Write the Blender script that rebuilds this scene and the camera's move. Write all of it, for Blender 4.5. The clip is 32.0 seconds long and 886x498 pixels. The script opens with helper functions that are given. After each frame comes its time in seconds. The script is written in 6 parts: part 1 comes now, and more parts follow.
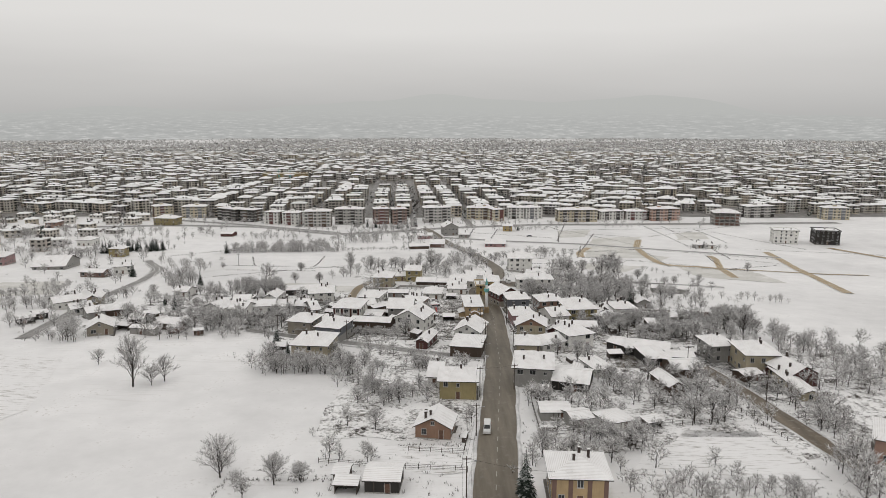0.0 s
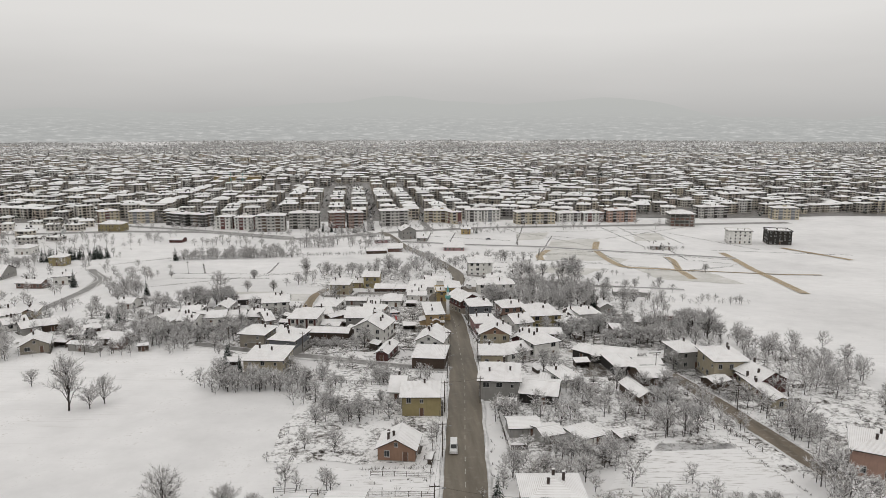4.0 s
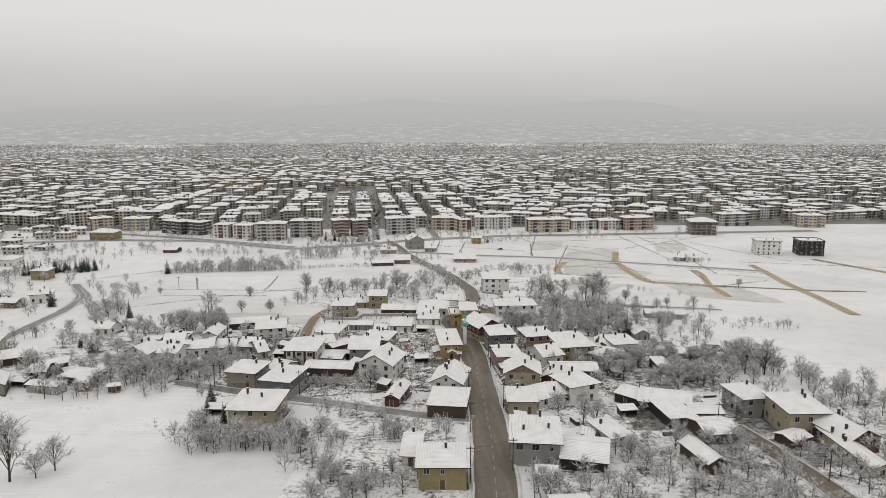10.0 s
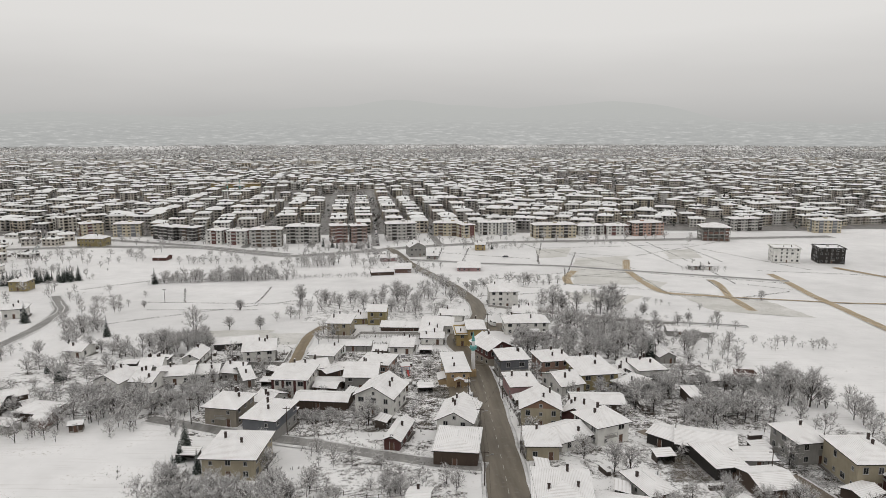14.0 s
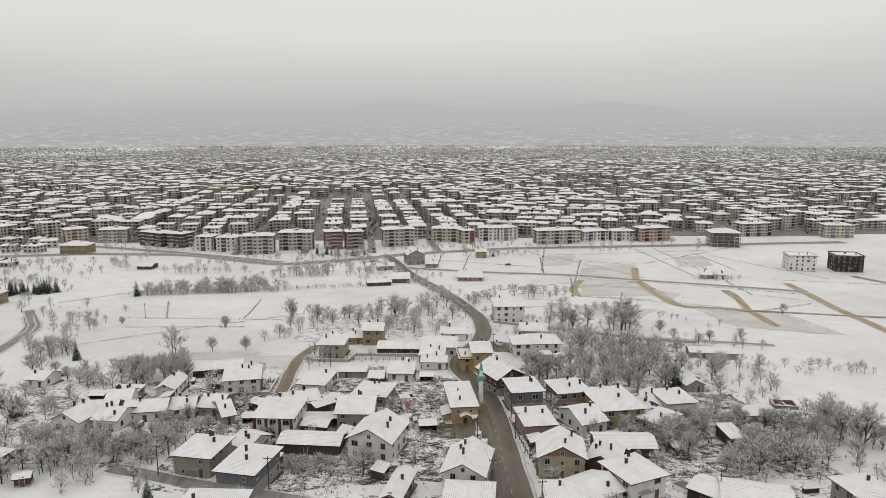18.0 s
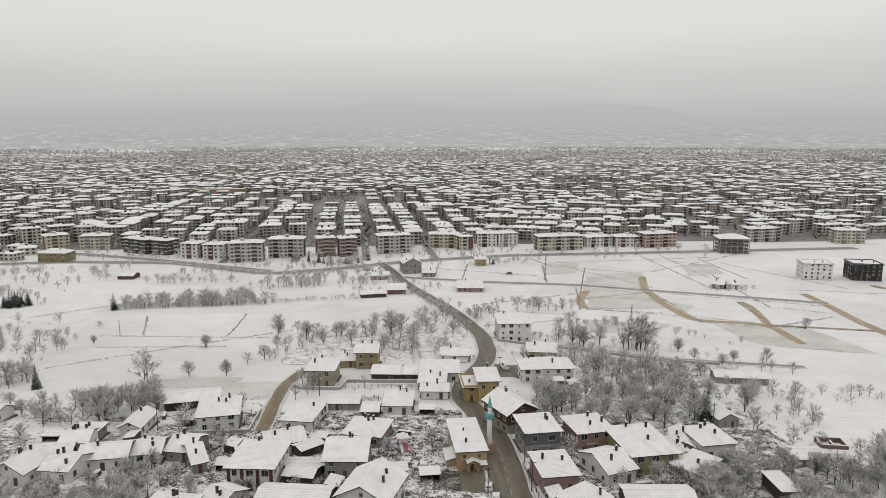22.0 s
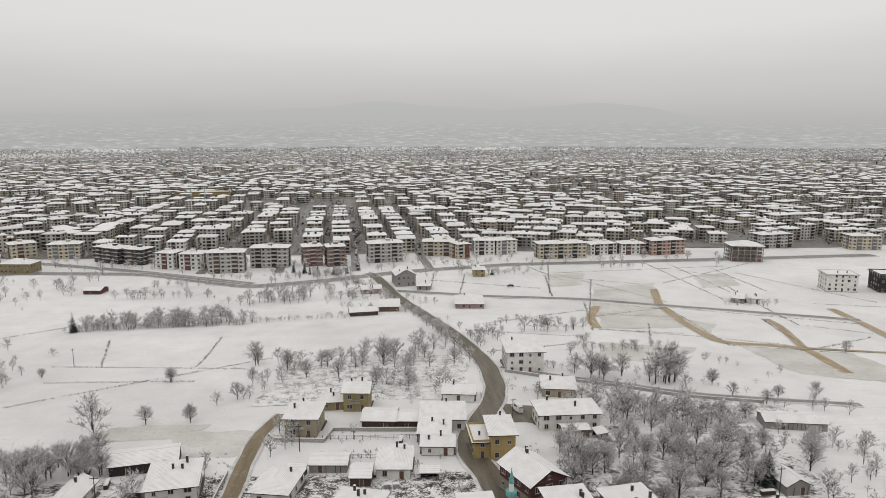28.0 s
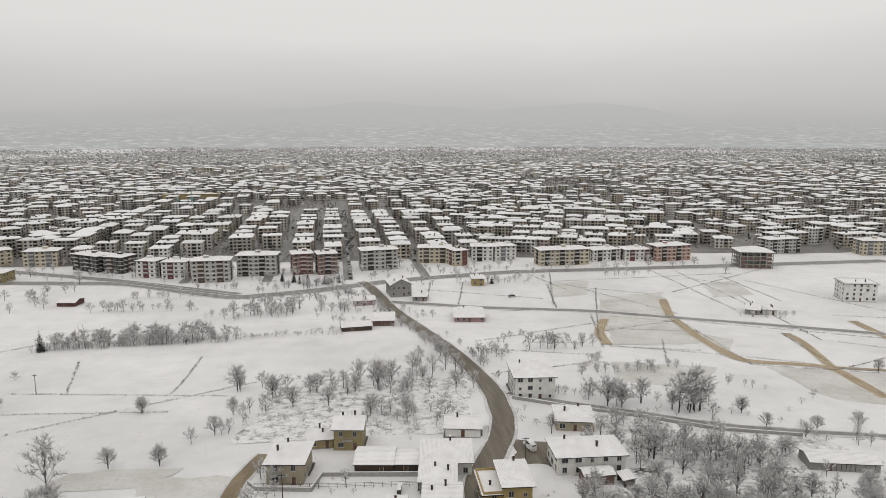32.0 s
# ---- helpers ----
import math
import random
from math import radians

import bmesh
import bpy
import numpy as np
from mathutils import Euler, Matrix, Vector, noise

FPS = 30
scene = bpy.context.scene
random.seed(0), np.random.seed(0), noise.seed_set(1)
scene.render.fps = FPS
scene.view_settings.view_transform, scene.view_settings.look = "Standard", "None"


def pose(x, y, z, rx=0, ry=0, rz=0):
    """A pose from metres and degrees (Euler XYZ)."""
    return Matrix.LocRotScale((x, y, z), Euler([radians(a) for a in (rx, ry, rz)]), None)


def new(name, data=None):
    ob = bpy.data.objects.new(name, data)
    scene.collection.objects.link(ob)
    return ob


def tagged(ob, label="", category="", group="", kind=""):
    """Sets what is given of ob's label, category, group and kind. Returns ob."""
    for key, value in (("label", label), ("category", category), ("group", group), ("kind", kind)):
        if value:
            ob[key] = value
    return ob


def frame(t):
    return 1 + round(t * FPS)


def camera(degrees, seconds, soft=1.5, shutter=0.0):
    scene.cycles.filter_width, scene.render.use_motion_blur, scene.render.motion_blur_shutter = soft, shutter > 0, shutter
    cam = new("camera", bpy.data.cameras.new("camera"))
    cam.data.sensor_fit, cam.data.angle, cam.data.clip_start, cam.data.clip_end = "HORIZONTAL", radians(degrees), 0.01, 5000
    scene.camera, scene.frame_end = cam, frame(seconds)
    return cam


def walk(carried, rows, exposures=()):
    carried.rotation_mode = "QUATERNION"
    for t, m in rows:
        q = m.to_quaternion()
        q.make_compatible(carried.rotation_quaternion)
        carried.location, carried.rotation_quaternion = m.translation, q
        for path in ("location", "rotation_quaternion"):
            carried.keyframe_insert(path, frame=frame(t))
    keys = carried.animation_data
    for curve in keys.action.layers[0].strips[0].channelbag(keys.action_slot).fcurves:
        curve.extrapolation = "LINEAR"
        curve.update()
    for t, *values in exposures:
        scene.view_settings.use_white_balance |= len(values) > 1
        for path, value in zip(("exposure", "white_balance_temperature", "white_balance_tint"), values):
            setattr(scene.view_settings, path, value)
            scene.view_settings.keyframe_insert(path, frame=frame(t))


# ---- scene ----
cam = camera(64.64, 32.0, 0.8)
PATH = [
    (0, (0.00, -0.00, 94.50), -10.38, -0.00),
    (0.5, (-0.03, 0.36, 94.33), -10.36, 0.86),
    (1, (-0.10, 0.88, 94.20), -10.35, 1.61),
    (2, (-0.31, 2.71, 94.16), -10.30, 3.38),
    (3, (-0.56, 5.55, 94.32), -10.26, 5.01),
    (3.5, (-0.68, 7.25, 94.43), -10.26, 4.29),
    (3.6, (-0.74, 7.62, 94.44), -10.23, 1.64),
    (3.7, (-0.83, 8.03, 94.46), -10.18, -0.70),
    (3.8, (-0.94, 8.46, 94.47), -10.19, -2.41),
    (3.9, (-1.06, 8.91, 94.48), -10.18, -3.31),
    (4, (-1.17, 9.39, 94.50), -10.23, -3.62),
    (4.5, (-1.64, 11.89, 94.56), -10.23, -3.60),
    (6.5, (-2.71, 22.51, 94.75), -10.14, -3.48),
    (7, (-2.92, 25.33, 94.81), -10.11, -3.45),
    (8, (-3.21, 31.22, 94.91), -10.10, -3.39),
    (9, (-3.39, 37.28, 95.01), -10.08, -3.34),
    (10, (-3.54, 43.41, 95.13), -10.04, -3.29),
    (11, (-3.68, 49.63, 95.23), -10.02, -3.25),
    (12, (-3.82, 55.91, 95.24), -9.98, -3.25),
    (13, (-3.94, 62.18, 95.22), -9.94, -3.26),
    (14, (-4.03, 68.48, 95.23), -9.91, -3.29),
    (14.5, (-4.11, 71.62, 95.30), -9.90, -3.31),
    (16.5, (-4.46, 84.00, 95.75), -9.87, -3.41),
    (17, (-4.53, 87.13, 95.87), -9.86, -3.45),
    (18, (-4.73, 93.48, 96.04), -9.85, -3.57),
    (19, (-4.83, 99.88, 96.13), -9.82, -3.65),
    (20, (-4.93, 106.33, 96.20), -9.79, -3.75),
    (21, (-5.08, 112.71, 96.30), -9.77, -3.85),
    (22, (-5.27, 119.02, 96.42), -9.75, -4.01),
    (23, (-5.41, 125.27, 96.55), -9.74, -4.13),
    (24, (-5.51, 131.53, 96.71), -9.74, -4.25),
    (25, (-5.60, 137.84, 96.81), -9.75, -4.36),
    (25.5, (-5.71, 141.01, 96.86), -9.76, -4.45),
    (27.5, (-6.33, 153.64, 97.10), -9.77, -4.78),
    (28, (-6.46, 156.76, 97.17), -9.79, -4.85),
    (29, (-6.62, 163.04, 97.31), -9.80, -5.00),
    (30, (-6.78, 169.32, 97.51), -9.79, -5.15),
    (31, (-6.96, 175.61, 97.71), -9.79, -5.31),
    (32, (-7.14, 181.97, 97.90), -9.79, -5.46),
]
walk(cam, [(t, pose(*eye, 90 + tilt, 0, turn)) for t, eye, tilt, turn in PATH])

# ---- light: a bright overcast winter day ----
world = bpy.data.worlds.new("world")
scene.world = world
world.use_nodes = True
wn, wl = world.node_tree.nodes, world.node_tree.links
wn.clear()
w_out = wn.new("ShaderNodeOutputWorld")
w_bg = wn.new("ShaderNodeBackground")
w_sky = wn.new("ShaderNodeTexSky")
w_sky.sky_type = "NISHITA"
w_sky.sun_disc = False
w_sky.sun_elevation = radians(38)
w_sky.sun_rotation = radians(200)
w_grey = wn.new("ShaderNodeHueSaturation")
w_grey.inputs["Saturation"].default_value = 0.0
w_grey.inputs["Value"].default_value = 0.06
w_geo = wn.new("ShaderNodeTexCoord")
w_sep = wn.new("ShaderNodeSeparateXYZ")
w_map = wn.new("ShaderNodeMapping")
w_map.inputs["Scale"].default_value = (1.6, 1.6, 9.0)
w_noise = wn.new("ShaderNodeTexNoise")
w_noise.inputs["Scale"].default_value = 1.4
w_noise.inputs["Detail"].default_value = 5
w_add = wn.new("ShaderNodeMath")
w_add.operation = "MULTIPLY_ADD"
w_add.inputs[1].default_value = 0.05
w_ramp = wn.new("ShaderNodeValToRGB")
els = w_ramp.color_ramp.elements
els[0].position, els[0].color = 0.0, (0.47, 0.47, 0.455, 1)
els[1].position, els[1].color = 1.0, (0.76, 0.745, 0.725, 1)
for at, c in ((0.035, (0.50, 0.505, 0.495)), (0.085, (0.61, 0.61, 0.595)), (0.15, (0.77, 0.77, 0.75)), (0.25, (0.81, 0.81, 0.788)), (0.5, (0.75, 0.75, 0.728))):
    e = els.new(at)
    e.color = (c[0] * 1.02, c[1], c[2], 1)
w_mix = wn.new("ShaderNodeMixRGB")
w_mix.inputs["Fac"].default_value = 0.08
wl.new(w_geo.outputs["Generated"], w_sep.inputs[0])
wl.new(w_geo.outputs["Generated"], w_map.inputs["Vector"])
wl.new(w_map.outputs[0], w_noise.inputs["Vector"])
wl.new(w_noise.outputs["Fac"], w_add.inputs[0])
wl.new(w_sep.outputs["Z"], w_add.inputs[2])
wl.new(w_add.outputs[0], w_ramp.inputs["Fac"])
wl.new(w_sky.outputs[0], w_grey.inputs["Color"])
wl.new(w_ramp.outputs["Color"], w_mix.inputs["Color1"])
wl.new(w_grey.outputs["Color"], w_mix.inputs["Color2"])
wl.new(w_mix.outputs["Color"], w_bg.inputs["Color"])
w_bg.inputs["Strength"].default_value = 1.0
wl.new(w_bg.outputs[0], w_out.inputs["Surface"])
sun_data = bpy.data.lights.new("sun", "SUN")
sun_data.energy, sun_data.angle, sun_data.color = 0.34, radians(40), (1.0, 0.985, 0.95)
new("sun", sun_data).matrix_basis = pose(0, 0, 300, 28, 0, -25)
scene.view_settings.exposure = -0.04

# ---- materials ----


class Nodes:
    """A material under construction."""

    def __init__(self, name, rough=0.8, metal=0.0, spec=0.3):
        self.mat = bpy.data.materials.new(name)
        self.mat.use_nodes = True
        self.tree = self.mat.node_tree
        self.bsdf = self.tree.nodes["Principled BSDF"]
        self.bsdf.inputs["Roughness"].default_value = rough
        self.bsdf.inputs["Metallic"].default_value = metal
        self.bsdf.inputs["Specular IOR Level"].default_value = spec

    def add(self, kind, **values):
        n = self.tree.nodes.new(kind)
        for key, v in values.items():
            n.inputs[key].default_value = v
        return n

    def link(self, a, b):
        self.tree.links.new(a, b)

    def noise(self, scale, detail=4.0, rough=0.55, stretch=None, space="Object"):
        co = self.add("ShaderNodeTexCoord")
        src = co.outputs[space]
        if stretch:
            m = self.add("ShaderNodeMapping")
            m.inputs["Scale"].default_value = stretch
            self.link(src, m.inputs["Vector"])
            src = m.outputs[0]
        n = self.add("ShaderNodeTexNoise", Scale=scale, Detail=detail, Roughness=rough)
        self.link(src, n.inputs["Vector"])
        return n.outputs["Fac"]

    def ramp(self, fac, *stops):
        r = self.add("ShaderNodeValToRGB")
        el = r.color_ramp.elements
        el[0].position, el[0].color = stops[0][0], (*stops[0][1], 1)
        el[1].position, el[1].color = stops[-1][0], (*stops[-1][1], 1)
        for at, c in stops[1:-1]:
            el.new(at).color = (*c, 1)
        self.link(fac, r.inputs["Fac"])
        return r.outputs["Color"]

    def mix(self, fac, a, b, kind="MIX"):
        m = self.tree.nodes.new("ShaderNodeMixRGB")
        m.blend_type = kind
        for slot, v in (("Fac", fac), ("Color1", a), ("Color2", b)):
            if isinstance(v, (int, float)):
                m.inputs[slot].default_value = v
            elif isinstance(v, tuple):
                m.inputs[slot].default_value = (*v, 1)
            else:
                self.link(v, m.inputs[slot])
        return m.outputs["Color"]

    def colour(self, c):
        if isinstance(c, tuple):
            self.bsdf.inputs["Base Color"].default_value = (*c, 1)
        else:
            self.link(c, self.bsdf.inputs["Base Color"])
        return self

    def bump(self, height, strength=0.3, distance=0.05):
        b = self.add("ShaderNodeBump", Strength=strength, Distance=distance)
        self.link(height, b.inputs["Height"])
        self.link(b.outputs["Normal"], self.bsdf.inputs["Normal"])
        return self


def g3(v, warm=0.0):
    return (v * (1 + warm), v, v * (1 - warm))


def snow_ground():
    n = Nodes("snowy_ground", 0.75, spec=0.2)
    big = n.noise(0.012, 3)
    mid = n.noise(0.09, 5, 0.65)
    fine = n.noise(1.1, 5, 0.7)
    rows = n.noise(0.5, 3, 0.6, (0.12, 2.2, 1))
    tone = n.ramp(big, (0.35, g3(0.87)), (0.6, g3(1.0)))
    white = n.mix(1.0, n.ramp(mid, (0.25, (0.795, 0.787, 0.787)), (0.65, (0.918, 0.908, 0.910))), tone, "MULTIPLY")
    grit = n.ramp(fine, (0.56, (0, 0, 0)), (0.72, (1, 1, 1)))
    patch = n.ramp(mid, (0.50, (0, 0, 0)), (0.70, (1, 1, 1)))
    speck = n.mix(1.0, grit, patch, "MULTIPLY")
    row = n.ramp(rows, (0.55, (0, 0, 0)), (0.75, (0.35, 0.35, 0.35)))
    field = n.ramp(big, (0.48, (0, 0, 0)), (0.60, (1, 1, 1)))
    row = n.mix(1.0, row, field, "MULTIPLY")
    all_dirt = n.mix(0.55, speck, row, "ADD")
    n.colour(n.mix(all_dirt, white, (0.30, 0.27, 0.22)))
    return n.bump(fine, 0.35, 0.12).mat


def snow_mat(name, low=0.78, high=0.91, dirt=0.5):
    n = Nodes(name, 0.7, spec=0.2)
    mid = n.noise(0.35, 4, 0.6)
    fine = n.noise(3.5, 4, 0.6)
    base = n.ramp(mid, (0.3, (low, low * 0.99, low * 0.992)), (0.7, (high, high * 0.99, high * 0.992)))
    spots = n.ramp(fine, (0.62, (0, 0, 0)), (0.78, (dirt, dirt, dirt)))
    n.colour(n.mix(spots, base, (0.42, 0.38, 0.34)))
    return n.bump(fine, 0.25, 0.05).mat


def roof_snow():
    n = Nodes("snow_on_roof_tiles", 0.7, spec=0.2)
    co = n.add("ShaderNodeTexCoord")
    wave = n.add("ShaderNodeTexWave", Scale=2.6, Distortion=0.5, Detail=1.0)
    wave.bands_direction = "Z"
    n.link(co.outputs["Object"], wave.inputs["Vector"])
    mid = n.noise(0.5, 4, 0.6)
    base = n.ramp(mid, (0.3, (0.855, 0.846, 0.848)), (0.7, (0.945, 0.935, 0.937)))
    tiles = n.ramp(wave.outputs["Fac"], (0.60, (0, 0, 0)), (1.0, (0.5, 0.5, 0.5)))
    thin = n.ramp(n.noise(0.28, 3), (0.36, (0.12, 0.12, 0.12)), (0.62, (1, 1, 1)))
    show = n.mix(1.0, tiles, thin, "MULTIPLY")
    n.colour(n.mix(show, base, (0.36, 0.31, 0.28)))
    return n.bump(wave.outputs["Fac"], 0.25, 0.06).mat


def wall_mat(name, c):
    n = Nodes(name, 0.85)
    mid = n.noise(0.5, 4, 0.6)
    streak = n.noise(1.2, 4, 0.6, (2.2, 2.2, 0.25))
    base = n.ramp(mid, (0.3, tuple(v * 0.86 for v in c)), (0.7, tuple(min(v * 1.08, 0.9) for v in c)))
    st = n.ramp(streak, (0.55, (0, 0, 0)), (0.8, (0.45, 0.45, 0.45)))
    n.colour(n.mix(st, base, tuple(v * 0.55 for v in c)))
    return n.bump(n.noise(9, 3), 0.12, 0.02).mat


def plain(name, c, rough=0.7, metal=0.0, vary=0.25, scale=2.0, spec=0.3):
    n = Nodes(name, rough, metal, spec)
    f = n.noise(scale, 4, 0.6)
    n.colour(n.ramp(f, (0.3, tuple(v * (1 - vary) for v in c)), (0.7, tuple(min(v * (1 + vary), 1) for v in c))))
    return n.bump(n.noise(scale * 6, 3), 0.15, 0.02).mat


def asphalt_mat(name, dark, light, snow):
    n = Nodes(name, 0.55, spec=0.4)
    mid = n.noise(0.18, 4, 0.6, (2.5, 0.25, 1))
    fine = n.noise(2.5, 4, 0.65)
    base = n.ramp(mid, (0.3, dark), (0.7, light))
    sn = n.ramp(n.noise(0.6, 5, 0.7), (0.55 if snow < 1 else 0.46, (0, 0, 0)), (0.75 if snow < 1 else 0.66, (snow, snow, snow)))
    n.colour(n.mix(sn, base, (0.62, 0.61, 0.6) if snow < 1 else (0.80, 0.79, 0.775)))
    return n.bump(fine, 0.2, 0.02).mat


def garden_mat(name="patchy_garden_snow", lo=0.41, hi=0.515, grain=1.0):
    """Yards and gardens: snow over dead grass, soil and litter."""
    n = Nodes(name, 0.85, spec=0.2)
    mid = n.noise(0.16 * grain, 5, 0.7)
    fine = n.noise(0.9 * grain, 6, 0.75)
    soil = n.ramp(n.noise(0.5, 4), (0.3, (0.028, 0.023, 0.019)), (0.7, (0.10, 0.084, 0.067)))
    both = n.mix(0.5, mid, fine)
    cover = n.ramp(both, (lo, (0, 0, 0)), (hi, (1, 1, 1)))
    n.colour(n.mix(cover, soil, (0.885, 0.876, 0.876)))
    return n.bump(fine, 0.5, 0.15).mat


def thin_snow_mat():
    n = Nodes("thin_snow_over_grass", 0.8, spec=0.2)
    mid = n.noise(0.06, 5, 0.65)
    fine = n.noise(0.8, 5, 0.7)
    base = n.ramp(mid, (0.3, (0.56, 0.55, 0.515)), (0.7, (0.79, 0.775, 0.76)))
    n.colour(n.mix(n.ramp(fine, (0.5, (0, 0, 0)), (0.75, (0.45, 0.45, 0.45))), base, (0.34, 0.33, 0.27)))
    return n.bump(fine, 0.3, 0.1).mat


def furrow_mat():
    """Ploughed soil whose ridges show through the snow."""
    n = Nodes("snowed_furrows", 0.8, spec=0.2)
    rows = n.noise(1.0, 4, 0.65, (0.22, 1.9, 1))
    mid = n.noise(0.1, 4)
    show = n.mix(1.0, n.ramp(rows, (0.54, (0, 0, 0)), (0.68, (0.85, 0.85, 0.85))), n.ramp(mid, (0.35, (0.2, 0.2, 0.2)), (0.6, (1, 1, 1))), "MULTIPLY")
    n.colour(n.mix(show, (0.866, 0.857, 0.859), (0.20, 0.17, 0.14)))
    return n.bump(rows, 0.5, 0.15).mat


def bark_mat():
    n = Nodes("frosted_bark", 0.9)
    f = n.noise(3, 4, 0.6)
    n.colour(n.ramp(f, (0.42, (0.022, 0.018, 0.016)), (0.60, (0.075, 0.064, 0.058)), (0.74, (0.42, 0.41, 0.405))))
    return n.mat


def twig_mat(name, dark, light, lo=0.35, hi=0.62):
    n = Nodes(name, 0.85)
    geo = n.add("ShaderNodeNewGeometry")
    mid = tuple((a + b) * 0.5 for a, b in zip(dark, light))
    n.colour(n.ramp(geo.outputs["Random Per Island"], (lo, dark), ((lo + hi) / 2, mid), (hi, light)))
    return n.mat


def town_wall_mat():
    n = Nodes("town_plaster", 0.85)
    geo = n.add("ShaderNodeNewGeometry")
    tint = n.ramp(geo.outputs["Random Per Island"], (0.0, (0.50, 0.45, 0.39)), (0.2, (0.66, 0.63, 0.58)), (0.38, (0.36, 0.35, 0.34)), (0.5, (0.62, 0.56, 0.45)), (0.62, (0.56, 0.48, 0.42)), (0.75, (0.74, 0.73, 0.71)), (0.9, (0.62, 0.57, 0.48)), (1.0, (0.27, 0.26, 0.27)))
    mid = n.noise(0.15, 4, 0.6, None)
    n.colour(n.mix(1.0, tint, n.ramp(mid, (0.3, g3(0.8)), (0.7, g3(1.0))), "MULTIPLY"))
    return n.mat


def town_roof_mat():
    n = Nodes("town_roof_snow", 0.75, spec=0.2)
    geo = n.add("ShaderNodeNewGeometry")
    tint = n.ramp(geo.outputs["Random Per Island"], (0.0, g3(0.70)), (0.2, g3(0.85)), (1.0, g3(0.94)))
    mid = n.noise(0.22, 5, 0.7)
    spots = n.ramp(mid, (0.55, (0, 0, 0)), (0.78, (0.45, 0.45, 0.45)))
    n.colour(n.mix(spots, tint, (0.33, 0.29, 0.26)))
    return n.mat


M = {
    "ground": snow_ground(),
    "snow": snow_mat("snow"),
    "dirty_snow": snow_mat("dirty_ploughed_snow", 0.52, 0.82, 0.95),
    "roof": roof_snow(),
    # dark eave boards, deepened to carry the shade under the overhang
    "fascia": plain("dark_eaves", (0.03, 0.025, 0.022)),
    "tile": plain("red_clay_tile", (0.26, 0.10, 0.07)),
    "frame": plain("white_window_frame", (0.45, 0.44, 0.43), 0.5, vary=0.08),
    "pane": Nodes("window_glass", 0.12, spec=0.6).colour((0.025, 0.028, 0.03)).mat,
    "chimney": plain("chimney_brick", (0.065, 0.05, 0.045)),
    "door": plain("brown_door", (0.12, 0.07, 0.05)),
    "concrete": plain("raw_concrete", (0.33, 0.32, 0.30)),
    "asphalt": asphalt_mat("wet_asphalt", (0.105, 0.086, 0.062), (0.20, 0.172, 0.132), 0.12),
    "slush": asphalt_mat("slushy_road", (0.16, 0.155, 0.148), (0.33, 0.32, 0.31), 0.85),
    "mud": asphalt_mat("muddy_track", (0.27, 0.20, 0.11), (0.48, 0.365, 0.215), 0.35),
    "clay": asphalt_mat("wet_clay", (0.15, 0.11, 0.06), (0.29, 0.22, 0.13), 0.35),
    "mud_thin": asphalt_mat("mud_under_thin_snow", (0.38, 0.30, 0.185), (0.56, 0.46, 0.32), 1.0),
    "line": plain("worn_road_paint", (0.42, 0.41, 0.37)),
    "bark": bark_mat(),
    "twig": twig_mat("frosted_twigs", (0.20, 0.19, 0.186), (0.92, 0.91, 0.905), 0.05, 0.95),
    # darker twigs: shade inside the crowns put into colour, and brown brambles
    "dark_twig": twig_mat("shaded_and_brown_twigs", (0.075, 0.065, 0.06), (0.60, 0.585, 0.58), 0.12, 0.95),
    "needle": twig_mat("snowy_needles", (0.02, 0.03, 0.023), (0.45, 0.47, 0.46), 0.6, 0.98),
    "scrub": twig_mat("frosted_scrub", (0.06, 0.05, 0.042), (0.46, 0.45, 0.44), 0.2, 0.95),
    "town_wall": town_wall_mat(),
    "town_roof": town_roof_mat(),
    "town_pane": plain("far_windows", (0.035, 0.034, 0.035), 0.25, vary=0.4, scale=0.3),
    "wood": plain("weathered_wood", (0.075, 0.06, 0.05)),
    "metal": plain("grey_metal", (0.35, 0.35, 0.36), 0.4, 0.8),
    "white_metal": plain("white_paint", (0.72, 0.72, 0.72), 0.35, vary=0.08),
    "teal": plain("teal_copper_paint", (0.13, 0.36, 0.34), 0.45),
    "rubber": plain("black_rubber", (0.02, 0.02, 0.02), 0.8),
    "red": plain("red_plastic", (0.45, 0.09, 0.08), 0.4),
    "blue": plain("blue_plastic", (0.10, 0.22, 0.38), 0.4),
    "town_ground": asphalt_mat("trodden_town_snow", (0.10, 0.094, 0.088), (0.29, 0.277, 0.265), 0.85),
    "yard": asphalt_mat("dark_patchy_ground", (0.045, 0.038, 0.032), (0.13, 0.115, 0.10), 0.9),
    "garden": garden_mat(),
    "trodden": garden_mat("trodden_yard_snow", 0.46, 0.54, 2.2),
    "orchard": garden_mat("weedy_orchard_snow", 0.36, 0.52, 1.8),
    "thin_snow": thin_snow_mat(),
    "furrow": furrow_mat(),
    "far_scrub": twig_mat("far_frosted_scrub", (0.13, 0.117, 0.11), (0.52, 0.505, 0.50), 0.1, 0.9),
    # frosted scrub made paler still: distance haze is put into its colour
    "hazed_scrub": twig_mat("hazed_frosty_woods", (0.24, 0.23, 0.22), (0.66, 0.66, 0.66), 0.1, 0.9),
    "earth": asphalt_mat("earth_lane", (0.11, 0.088, 0.065), (0.22, 0.18, 0.135), 0.45),
}
